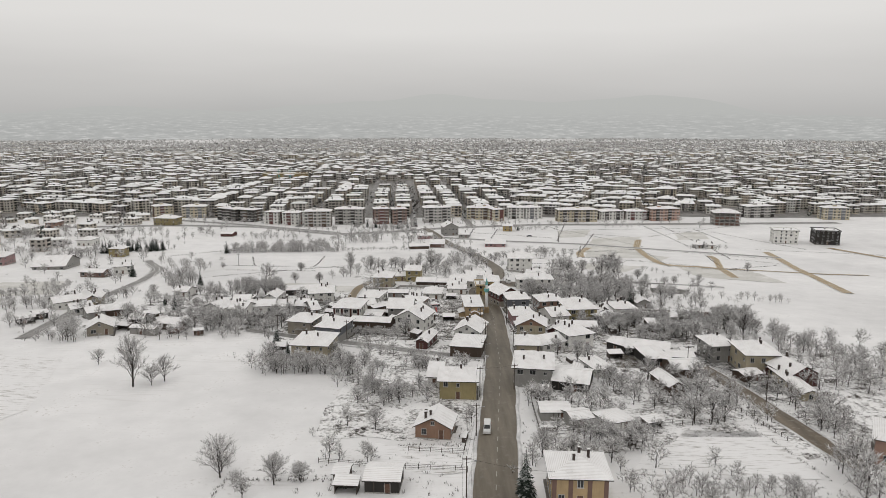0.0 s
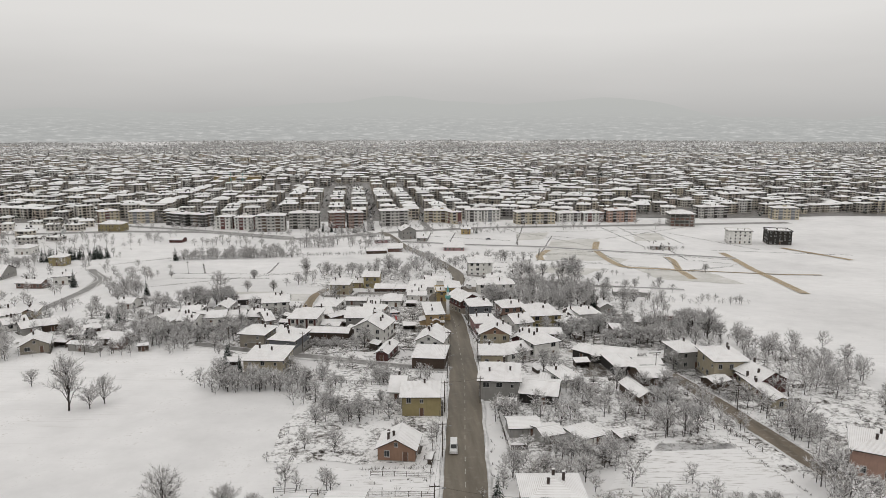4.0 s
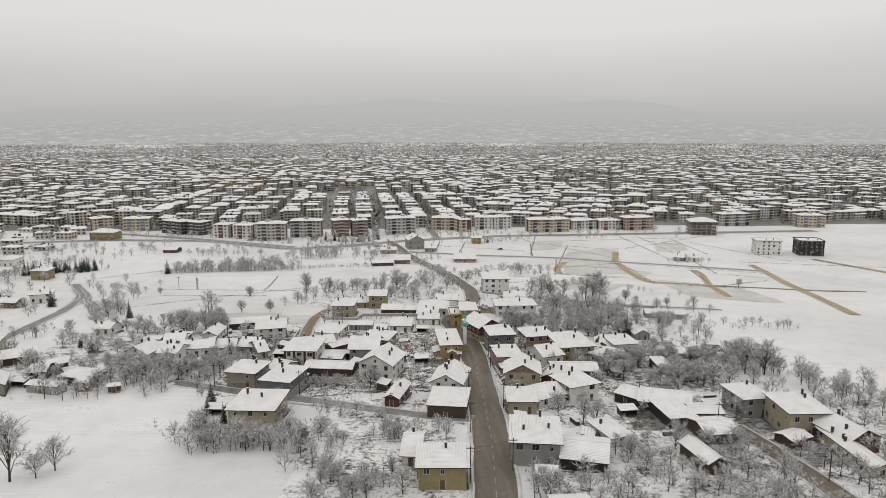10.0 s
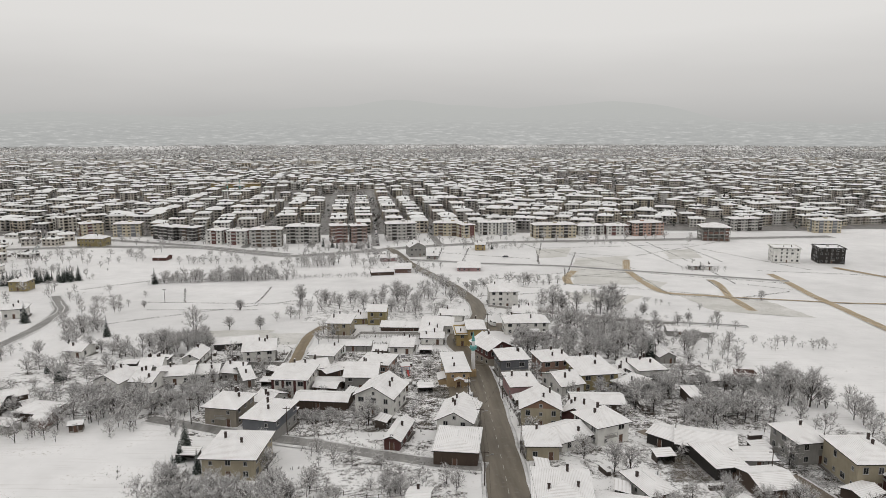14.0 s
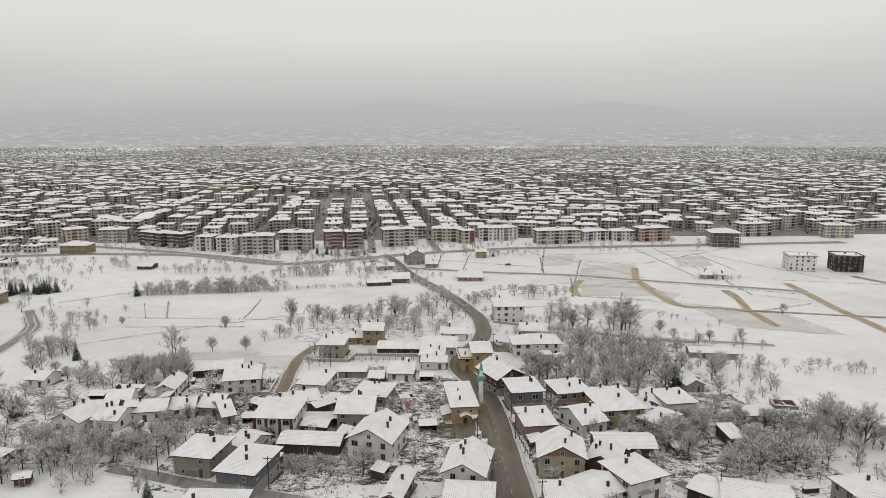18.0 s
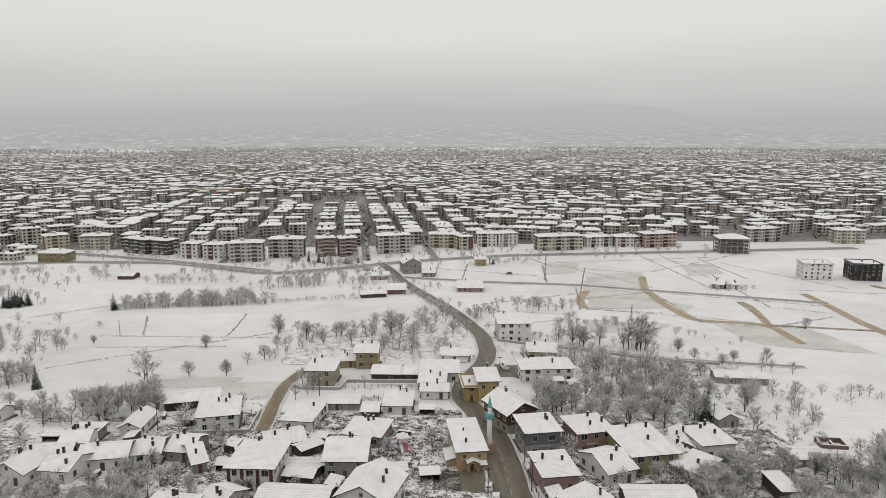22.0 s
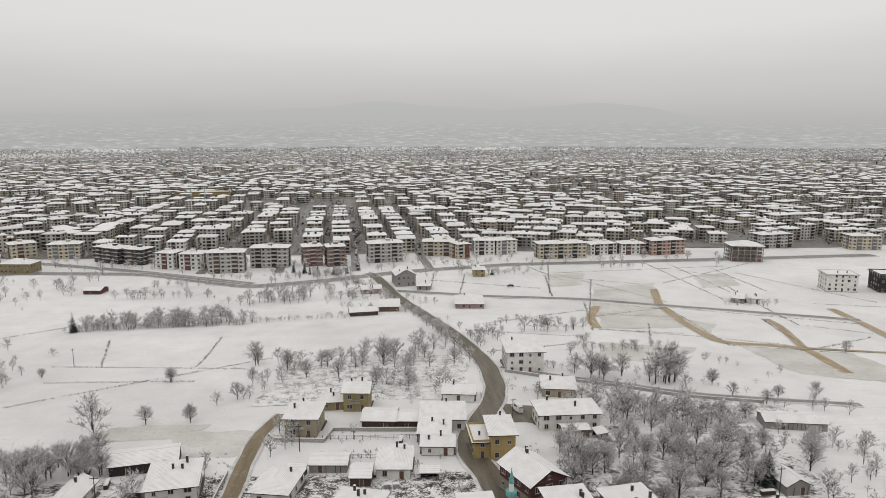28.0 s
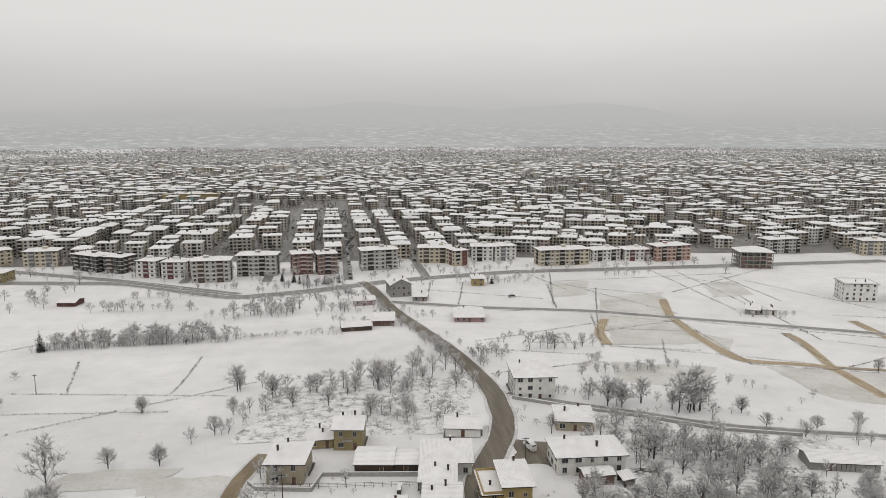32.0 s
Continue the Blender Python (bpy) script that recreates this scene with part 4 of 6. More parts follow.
house(27.4, 163.0, 7.1, 6.4, 0, 2.5, "side", 1, "grey")
house(32.3, 158.2, 5.2, 5.9, 16, 2.5, "side", 1, "grey")
house(40.6, 156.9, 6.6, 6.9, 22, 2.5, "hip", 1, "white")
house(98.8, 141.6, 8.8, 12.0, -32, 6, "hip", 2, "salmon")
house(28.0, 222.8, 7.4, 10.5, -4, 4, "hip", 1, "cream")
house(34.8, 228.0, 9.1, 9.6, 27, 3, "side", 1, "white")
house(8.4, 222.4, 10.0, 13.3, -10, 4, "hip", 1, "brown")
house(-5.6, 231.5, 3.8, 12.0, -16, 3, "gable", 1, "maroon")
house(-193.0, 380.0, 13.5, 7.0, -8, 3, "side", 1, "brick")
house(-224.5, 477.0, 10.0, 9.0, 0, 6, "hip", 2, "ochre")
house(-183.0, 393.0, 9.5, 8.5, 15, 4.8, "hip", 2, "white")
house(-278.5, 541.9, 11.0, 14.3, 0, 5, "hip", 1, "white")
house(-365.5, 608.6, 14.7, 19.1, 0, 6, "hip", 2, "white")
house(-364.2, 649.9, 10.4, 13.5, 0, 6, "hip", 2, "salmon")
house(-351.1, 499.8, 13.1, 17.0, 6, 6, "hip", 2, "salmon")
house(-283.0, 438.4, 12.2, 15.9, 9, 6, "hip", 2, "pink")
house(-236.9, 420.5, 18.5, 24.1, 8, 3, "side", 1, "grey")
house(-268.0, 676.0, 22.0, 14.0, -6, 7, "hip", 2, "ochre")
house(-4.6, 321.8, 8.2, 12.0, -5, 3.2, "hip", 1, "white")
house(-12.7, 316.0, 4.8, 7.4, -5, 2.6, "side", 1, "brown")
house(-21.0, 324.3, 9.3, 6.6, -5, 2.4, "side", 1, "grey")
house(-6.2, 272.6, 6.1, 4.0, 3, 2.6, "side", 1, "brown")
house(-28.0, 288.8, 6.6, 4.7, 40, 2.4, "side", 1, "brown")
house(-27.1, 277.9, 9.0, 4.0, -4, 2.4, "side", 1, "brown")
house(61.1, 226.4, 8.5, 7.9, -48, 3, "side", 1, "dark")
house(68.2, 223.2, 13.5, 10.9, -21, 3, "side", 1, "dark")
house(201.4, 544.3, 7.1, 12.0, -27, 3, "side", 1, "grey")
house(209.4, 543.5, 7.4, 11.6, -14, 3, "hip", 1, "white")
house(-184.2, 594.9, 10.4, 10.5, -6, 2.5, "side", 1, "maroon")
house(-119.7, 316.1, 6.3, 8.0, -11, 3, "side", 1, "white")
house(-91.5, 276.3, 8.4, 9.0, -16, 3.5, "gable", 1, "white")
house(-82.1, 277.3, 6.7, 9.0, -11, 3.5, "side", 1, "white")
house(-85.8, 292.2, 6.4, 8.0, 5, 4, "side", 1, "white")
house(-114.4, 254.5, 4.9, 8.0, 7, 3, "side", 1, "dark")
house(-114.0, 262.0, 5.9, 7.0, 40, 3, "side", 1, "brown")
house(-100.8, 250.2, 9.2, 8.0, -15, 2.8, "hip", 1, "brown")
house(-106.1, 240.4, 9.8, 4.0, -14, 2.5, "side", 1, "grey")
house(-96.5, 243.9, 3.6, 6.0, -4, 2.8, "side", 1, "brick")
house(-87.4, 241.1, 3.0, 3.0, 14, 2, "side", 1, "brown")
house(-121.8, 240.4, 8.2, 10.0, 21, 3, "gable", 1, "beige")
house(-158.5, 256.4, 5.8, 6.0, 40, 2.5, "side", 1, "dark")
house(-157.8, 264.9, 4.7, 6.0, 40, 2.5, "side", 1, "dark")
house(-159.4, 287.8, 10.9, 9.0, 40, 3.5, "side", 1, "white")
house(-146.4, 286.9, 4.6, 9.0, 13, 5, "gable", 2, "cream")
house(-147.3, 275.1, 7.7, 8.0, 40, 3, "side", 1, "white")
house(-137.5, 266.8, 6.0, 8.0, 40, 3, "side", 1, "grey")
house(-131.3, 274.3, 9.7, 11.0, 30, 3, "hip", 1, "brown")
house(-76.5, 307.1, 5.6, 11.0, -4, 3, "gable", 1, "white")
house(-87.5, 300.3, 7.0, 8.0, -4, 3, "hip", 1, "grey")
house(-66.5, 287.8, 6.2, 9.0, 4, 3, "side", 1, "white")
house(-58.2, 289.7, 6.3, 10.0, -12, 3, "side", 1, "grey")
house(-54.6, 283.0, 3.1, 12.0, 27, 3, "side", 1, "grey")
house(-88.5, 286.2, 8.0, 8.0, 9, 3, "side", 1, "brown")
house(-75.6, 284.0, 10.8, 9.0, 6, 3.5, "side", 1, "white")
house(89.6, 196.4, 6.4, 5.0, 21, 2.3, "side", 1, "brown")
house(75.6, 215.1, 8.4, 7.0, -3, 2.4, "side", 1, "grey")
house(79.9, 258.3, 3.9, 9.0, -2, 3.5, "hip", 1, "brown")
house(64.2, 278.0, 5.1, 8.0, 6, 3, "gable", 1, "grey")
house(88.6, 304.4, 6.0, 8.0, 4, 2.8, "gable", 1, "grey")
house(96.3, 276.7, 8.7, 7.0, -4, 2.4, "side", 1, "grey")

# ---- apartment blocks at the edge of the town ----
BLOCK_WINDOW = window_mesh(1.8, 1.4)
LOGGIA = Shape().box(-2.0, -1.1, -0.15, 2.0, 0, 0.0, 0).box(-2.0, -1.1, 0.0, 2.0, -1.0, 0.95, 1).poly([(-1.7, -0.05, 0.1), (1.7, -0.05, 0.1), (1.7, -0.05, 2.3), (-1.7, -0.05, 2.3)], [(0, 1, 2, 3)], 2).done("balcony", "concrete", "frame", "pane")


def block(x, y, w, d, turn, storeys, paint):
    """A block of flats with balconies, a hipped roof and its gear."""
    rnd = random.Random(int(x * 3 + y))
    claim(x, y, w + 2, d + 2, turn)
    ob = thing("apartment_block", x, y, turn)
    h = storeys * 2.9 + 0.6
    s = Shape()
    s.box(-w / 2, -d / 2, -2, w / 2, d / 2, h, 0)
    accent = "b_grey" if paint == "white" else "b_white"
    strip = rnd.choice(("slate", "brown", "maroon", "dark"))
    part("wall", s.done("wall", "b_" + paint), ob)
    for k in range(1, storeys):
        part("floor_band", Shape().box(-w / 2 - 0.06, -d / 2 - 0.06, -0.15, w / 2 + 0.06, d / 2 + 0.06, 0.15).done("floor_band", accent), ob, "", pose(0, 0, 0.6 + k * 2.9))
    pts, faces, thick = roof_shape("hip", w, d, h, 1.0, 0.24)
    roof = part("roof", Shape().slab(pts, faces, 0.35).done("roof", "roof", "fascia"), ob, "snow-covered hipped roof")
    for k in range(3):
        cx, cy = rnd.uniform(-0.3, 0.3) * w, rnd.uniform(-0.3, 0.3) * d
        part("chimney", CHIMNEY[1], roof, "", pose(cx, cy, roof_z("hip", w, d, h, 1.0, 0.24, cx, cy)))
    cx = rnd.uniform(-0.2, 0.2) * w
    part("stair_head", Shape().box(-1.6, -1.3, -0.8, 1.6, 1.3, 1.0).box(-1.8, -1.5, 1.0, 1.8, 1.5, 1.25, 1).done("stair_head", "b_" + paint, "snow"), roof, "", pose(cx, -d * 0.12, roof_z("hip", w, d, h, 1.0, 0.24, cx, d * 0.12)))
    for side in (0, 1, 3):
        length, spot = facade_spots(w, d, side)
        bays = max(2, int(length / 3.9))
        for level in range(storeys):
            for k in range(bays):
                along = (k + 0.5) / bays * length - length / 2
                z = 0.6 + level * 2.9
                if level == 0 and k % 3 == 1:
                    # a dark painted strip behind each column of balconies
                    part("facade_strip", Shape().box(-2.1, -0.1, 0.2, 2.1, 0, h - 0.3).done("facade_strip", "b_" + strip), ob, "dark vertical facade strip", spot(along, 0))
                if level and (k % 3 == 1 if bays > 2 else k == 0):
                    part("balcony", LOGGIA, ob, "", spot(along, z + 0.2))
                else:
                    part("window", BLOCK_WINDOW, ob, "", spot(along, z + 0.9))
    tagged(ob, f"{WORDS[paint]} {('three','four','five')[storeys - 3]}-storey apartment block with balconies and snowy roof", "apartment block", "apartment blocks")


block(-217.3, 716.1, 27.3, 15.0, -32, 4, "dark")
block(-194.4, 705.3, 16.4, 15.0, -22, 4, "dark")
block(-165.7, 684.4, 14.4, 15.0, -15, 4, "white")
block(-146.4, 677.8, 16.5, 15.0, -6, 4, "white")
block(-119.1, 662.9, 24.7, 15.0, 3, 5, "grey")
block(-91.6, 683.5, 27.5, 15.0, -2, 5, "grey")
block(-61.6, 687.1, 14.2, 15.0, 13, 5, "brick")
block(-43.9, 685.1, 13.6, 15.0, 13, 5, "brick")
block(-6.5, 699.6, 27.0, 15.0, 10, 5, "grey")
block(38.2, 725.8, 25.4, 15.0, -6, 4, "cream")
block(54.0, 709.2, 11.1, 15.0, 21, 4, "cream")
block(76.4, 728.3, 17.1, 15.0, -6, 4, "white")
block(92.9, 729.0, 17.7, 15.0, 12, 4, "white")
block(135.1, 705.0, 39.4, 15.0, 5, 4, "cream")
block(172.3, 720.0, 24.7, 15.0, 13, 3, "white")
block(198.0, 718.3, 20.1, 15.0, 1, 3, "white")
block(225.9, 716.0, 30.3, 15.0, 10, 4, "salmon")
block(334.7, 743.1, 31.9, 15.0, 11, 4, "grey")
block(406.6, 723.6, 25.4, 15.0, -6, 4, "cream")
block(-263.0, 739.3, 24.0, 15.0, 6, 4, "cream")
block(-300.2, 744.9, 18.8, 15.0, 37, 4, "cream")

# ---- the rest of the town ----


def town():
    rnd = random.Random(77)
    wv, wf, rv, rf, pv, pf, lots = [], [], [], [], [], [], []

    def put(x, y, w, d, turn, floors, detail):
        z = hz(x, y)
        h = floors * 2.9 + 0.4
        c, s = math.cos(turn), math.sin(turn)

        def at(px, py, pz):
            return (x + px * c - py * s, y + px * s + py * c, z + pz)

        a, b = w / 2, d / 2
        k = len(wv)
        wv.extend([at(p, q, r) for r in (-2, h) for p, q in ((-a, -b), (a, -b), (a, b), (-a, b))])
        wf.extend([(k, k + 1, k + 5, k + 4), (k + 1, k + 2, k + 6, k + 5), (k + 2, k + 3, k + 7, k + 6), (k + 3, k, k + 4, k + 7)])
        k = len(rv)
        o, t = rnd.choice((0.3, 0.6, 0.9, 1.2)), 0.35
        r = h + rnd.choice((0.1, 0.2, 0.24, 0.3)) * (min(a, b) + o)
        e = abs(a - b)
        ridge = ((-e, 0), (e, 0)) if a >= b else ((0, -e), (0, e))
        rv.extend([at(p, q, hh) for hh in (h, h + t) for p, q in ((-a - o, -b - o), (a + o, -b - o), (a + o, b + o), (-a - o, b + o))])
        rv.extend([at(p, q, r + t) for p, q in ridge])
        if a >= b:
            rf.extend([(k + 4, k + 5, k + 9, k + 8), (k + 5, k + 6, k + 9, k + 9), (k + 6, k + 7, k + 8, k + 9), (k + 7, k + 4, k + 8, k + 8)])
        else:
            rf.extend([(k + 4, k + 5, k + 8, k + 8), (k + 5, k + 6, k + 9, k + 8), (k + 6, k + 7, k + 9, k + 9), (k + 7, k + 4, k + 8, k + 9)])
        rf.extend([(k, k + 1, k + 5, k + 4), (k + 1, k + 2, k + 6, k + 5), (k + 3, k, k + 4, k + 7), (k + 3, k + 2, k + 1, k)])
        if detail and rnd.random() < 0.7:
            for _ in range(rnd.randrange(1, 4)):
                px, py = rnd.uniform(-0.5, 0.5) * a, rnd.uniform(-0.5, 0.5) * b
                zz = h + t + 0.23 * (min(a - abs(px), b - abs(py)) + o)
                k = len(pv)
                g = rnd.uniform(0.4, 1.0)
                pv.extend([at(px + sx * g, py + sy * g, zz + q) for q in (-0.5, rnd.uniform(0.7, 1.5)) for sx, sy in ((-1, -1), (1, -1), (1, 1), (-1, 1))])
                pf.extend([(k, k + 1, k + 5, k + 4), (k + 1, k + 2, k + 6, k + 5), (k + 3, k, k + 4, k + 7)])
        for nx, ny in ((0, -1), (1, 0), (-1, 0)):
            length = w if ny else d
            if y > 2000 or y > 1600 and nx:
                continue

            def on(q, out, zz):
                return at(nx * (a + out) - ny * q, ny * (b + out) + nx * q, zz)

            if detail:
                bays = max(2, int(length / 3.3))
                gap = length / bays
                first = rnd.randrange(3)
                spans = []
                for j in range(bays):
                    mid = (j + 0.5) * gap - length / 2
                    if floors > 2 and j % 3 == first:
                        # a column of closed balconies that stands out from the wall
                        k, g = len(wv), gap * 0.46
                        wv.extend([on(q, o2, zz) for zz in (2.9, h - 0.3) for q, o2 in ((mid - g, 0), (mid - g, 1.1), (mid + g, 1.1), (mid + g, 0))])
                        wf.extend([(k, k + 1, k + 5, k + 4), (k + 1, k + 2, k + 6, k + 5), (k + 2, k + 3, k + 7, k + 6), (k + 3, k + 2, k + 1, k)])
                        spans.append((mid - g * 0.94, mid + g * 0.94, 1.15, 1.75))
                    else:
                        spans.append((mid - gap * 0.24, mid + gap * 0.24, 0.05, 1.45))
            else:
                spans = [(-length * 0.44, -length * 0.26, 0.05, 1.6), (-length * 0.12, length * 0.08, 0.05, 1.6), (length * 0.22, length * 0.42, 0.05, 1.6)]
            for level in range(floors):
                for s0, s1, out, tall in spans:
                    lo = 0.4 + level * 2.9 + 0.9
                    if out > 1 and level == 0:
                        out = 0.05
                    k = len(pv)
                    pv.extend([on(s0, out, lo), on(s1, out, lo), on(s1, out, lo + tall), on(s0, out, lo + tall)])
                    pf.append((k, k + 1, k + 2, k + 3))

    def lot(x, y, turn, central):
        if abs(x) > 0.80 * y + 60 or y < 745 + max(0, x - 240) * 0.05 or blocked(x, y, 5.5 if central else 9):
            return
        dense = noise.noise((x * 0.0035, y * 0.0035, 1.7))
        band = noise.noise((x * 0.0011, y * 0.007, 6.1))
        far = max(0.0, y - 1900) / 1000
        if rnd.random() < (0.06 if central else 0.17) + max(0, dense - 0.12) * 1.6 + far * (0.45 + 1.3 * band):
            if band < 0.12 or far == 0:
                lots.append((x, y))
            return
        floors = rnd.choice((4, 4, 5, 5)) if central else rnd.choice((2, 3, 3, 4, 4, 4, 5)) if y < 1500 else rnd.choice((1, 2, 2, 3, 4)) if y < 2200 else rnd.choice((1, 1, 2))
        w, d = (rnd.uniform(13, 17 if central else 16), rnd.uniform(11, 17 if central else 14)) if floors > 2 else (rnd.uniform(9, 15), rnd.uniform(8, 13))
        if floors > 2 and rnd.random() < 0.2:
            d = 23.0 if central else d
            w = w if central else rnd.uniform(18, 25)
        lie = radians(turn) + (rnd.uniform(-0.04, 0.04) if central else rnd.uniform(-0.12, 0.12))
        put(x, y, w, d, lie, floors, y < 1350)
        if rnd.random() < 0.3:
            # a lower or higher wing, or a stair tower, beside the main body
            put(x + rnd.uniform(-4, 4), y - d / 2 + rnd.uniform(0, 3), w * rnd.uniform(0.35, 0.6), rnd.uniform(5, 9), lie, max(1, floors + rnd.choice((-2, -1, -1))), y < 1350)
        for _ in range(rnd.choice((0, 1, 2, 2))):
            lots.append((x + rnd.choice((-13, 13)), y + rnd.uniform(-13, 13)))

    # the quarter nearest the village has straight streets that run away from it
    for row in range(15):
        for m in range(-4, 3):
            for side in (-12.5, 12.5):
                v = row * 31
                loose = 1.0 if m in (0, 1) else 5.0
                lot(-55 + m * 55 + side - 0.065 * v + rnd.uniform(-loose, loose), 747 + v + rnd.uniform(-1.5, 1.5) * loose ** 0.7, 3.4, True)
    # the rest is a patchwork of quarters, each with its own lie
    tile = 230
    for ty in range(0, 12):
        for tx in range(-12, 13):
            cx, cy = tx * tile + rnd.uniform(-20, 20) - 20, 760 + (ty + 0.5) * tile
            turn = rnd.choice((-32, -18, -8, 3, 3, 14, 24, 38))
            gap_u, gap_v = rnd.uniform(21, 27), rnd.uniform(19, 25)
            c, s_ = math.cos(radians(turn)), math.sin(radians(turn))
            n = int(tile * 0.72 / min(gap_u, gap_v)) + 1
            for i in range(-n, n + 1):
                for j in range(-n, n + 1):
                    u = i * gap_u + (6 if j % 3 == 0 else 0) + rnd.uniform(-2.5, 2.5)
                    v = j * gap_v + rnd.uniform(-2.5, 2.5)
                    x, y = cx + u * c - v * s_, cy + u * s_ + v * c
                    if abs(x - cx) > tile / 2 - 4 or abs(y - cy) > tile / 2 - 4:
                        continue
                    if -300 - 0.065 * (y - 747) < x < 95 - 0.065 * (y - 747) and y < 1215:
                        continue
                    lot(x, y, turn, False)
    # smaller houses where the town thins out to the left
    for _ in range(210):
        x, y = rnd.uniform(-640, -290), rnd.uniform(500, 745)
        if y < 560 + (x + 290) * -0.05 and rnd.random() < 0.6:
            continue
        if blocked(x, y, 9):
            continue
        claim(x, y, 14, 12, 0)
        put(x, y, rnd.uniform(9, 14), rnd.uniform(8, 12), rnd.uniform(-0.5, 0.5), rnd.choice((1, 2, 2, 3)), True)
        lots.append((x + rnd.uniform(-12, 12), y + rnd.uniform(-12, 12)))
    base = tagged(new("town_buildings", fast_mesh("town_buildings", np.array(wv), np.array(wf), np.zeros(len(wf), int), ["town_wall"])), "dense town of plastered flats under snowy roofs", "buildings", kind="stuff")
    me = mesh("roofs", rv, [tuple(dict.fromkeys(f)) for f in rf], ["town_roof"])
    tagged(part("roofs", me, base, "snow-covered hipped roofs"), kind="stuff")
    tagged(part("windows", fast_mesh("windows", np.array(pv), np.array(pf), np.zeros(len(pf), int), ["town_pane"]), base, "dark window openings"), kind="stuff")
    # bare trees and evergreens between the buildings
    tv, tf, ti = [], [], []
    for x, y in lots:
        for _ in range(rnd.randrange(2, 5) if y < 1900 else rnd.randrange(2, 6)):
            px, py, h = x + rnd.gauss(0, 7), y + rnd.gauss(0, 7), rnd.uniform(4, 11)
            z = hz(px, py)
            green = rnd.random() < (0.2 if y < 1900 else 0.05)
            for _ in range(11 if y < 1300 else 6 if y < 1700 else 3):
                a, u = rnd.uniform(0, 6.28), rnd.random()
                rr = h * (0.30 * (1 - u) + 0.03 if green else 0.36 * math.sin(0.5 + u * 2.4)) * rnd.uniform(0.5, 1.1)
                c = Vector((px + math.cos(a) * rr, py + math.sin(a) * rr, z + h * (0.1 + 0.88 * u)))
                k = len(tv)
                g = h * (0.14 if y < 1300 else 0.21)
                tv.extend([c + Vector((rnd.gauss(0, g), rnd.gauss(0, g), rnd.gauss(0, g))) for _ in range(3)])
                tf.append((k, k + 1, k + 2))
                # trees beyond 1700 m take the paler colour with haze mixed in
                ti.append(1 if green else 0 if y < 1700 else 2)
    tagged(new("town_trees", fast_mesh("town_trees", np.array([tuple(v) for v in tv]), np.array(tf), np.array(ti), ["far_scrub", "needle", "hazed_scrub"])), "bare and evergreen trees between the buildings", "trees", kind="stuff")


def town_floor():
    v, f = [], []
    nx, ny = 80, 60
    for b in range(ny + 1):
        for a in range(nx + 1):
            y = 738 + 1700 * (b / ny) ** 1.3
            x = (a / nx - 0.5) * 2 * (640 + (y - 738) * 0.82)
            v.append((x, y + 6 * math.sin(x * 0.03), hz(x, y) + 0.12))
    for b in range(ny):
        for a in range(nx):
            k = b * (nx + 1) + a
            f.append((k, k + 1, k + nx + 2, k + nx + 1))
    tagged(new("pavement", mesh("pavement", v, f, ["town_ground"])), "slushy streets and yards between the buildings", "street", kind="structure")


def far_woods():
    """Strips of bare woods and hedges across the far plain."""
    rnd = random.Random(31)
    v, f = [], []
    for k in range(520):
        y0 = 2250 + 1850 * (k / 520) ** 0.9
        x0 = rnd.uniform(-0.80, 0.80) * y0
        long, deep = rnd.uniform(30, 260), rnd.uniform(4, 30)
        for _ in range(int(long * (0.45 if y0 < 2900 else 0.25)) + 6):
            x, y = x0 + rnd.uniform(-long, long), y0 + rnd.gauss(0, deep) + 0.1 * rnd.uniform(-long, long)
            h = rnd.uniform(5, 12)
            z = hz(x, y)
            for _ in range(3):
                a = rnd.uniform(0, 6.28)
                c = Vector((x, y, z + h * rnd.uniform(0.2, 0.75)))
                k0 = len(v)
                v.extend([tuple(c + Vector((rnd.gauss(0, 3.2), rnd.gauss(0, 3.2), rnd.gauss(0, 2.2)))) for _ in range(3)])
                f.append((k0, k0 + 1, k0 + 2))
    tagged(new("far_woods", fast_mesh("far_woods", np.array(v), np.array(f), np.zeros(len(f), int), ["hazed_scrub"])), "strips of bare woods across the far plain", "trees", kind="stuff")


far_woods()
claim(-275, 1228, 80, 24, 3)
claim(-237.5, 1058, 26, 34, 3)
town_floor()
town()

# ---- trees and hedges of the village and fields ----
grove(-155, 497, -76, 509, 45, 8, 5)
grove(-80, 556, -48, 569, 15, 9, 4)
grove(-165, 574, -111, 575, 18, 6, 3)
grove(-155, 607, -107, 615, 14, 5, 2)
grove(-78, 507, -23, 510, 24, 2.5, 1.5)
grove(-61, 425, -21, 417, 10, 6, 8)
grove(-22, 423, 31, 445, 13, 8, 9)
grove(-4, 396, 20, 386, 9, 5, 9)
grove(64, 405, 89, 392, 9, 8, 6)
grove(92, 390, 99, 392, 7, 13, 3)
grove(76, 436, 113, 443, 14, 4, 3)
grove(60, 474, 89, 478, 13, 7, 3)
grove(95, 381, 137, 358, 22, 5, 4)
grove(59, 362, 93, 333, 32, 8, 12)
grove(190, 536, 220, 531, 10, 4, 3)
grove(-68, 628, -18, 639, 26, 6, 7)
grove(-42, 580, -1, 548, 10, 4, 6)
grove(154, 656, 174, 655, 8, 5, 4)
grove(50, 638, 73, 636, 6, 7, 3)
grove(20, 641, 32, 650, 6, 6, 3)
grove(84, 454, 151, 393, 10, 4, 6)
grove(41, 311, 87, 311, 30, 9, 14)
grove(62, 260, 86, 271, 30, 7, 9)
grove(99, 260, 118, 265, 9, 9, 6)
grove(-95, 319, -80, 328, 14, 8, 6)
grove(-142, 353, -129, 356, 10, 6, 5)
grove(-72, 264, -62, 275, 26, 4, 6)
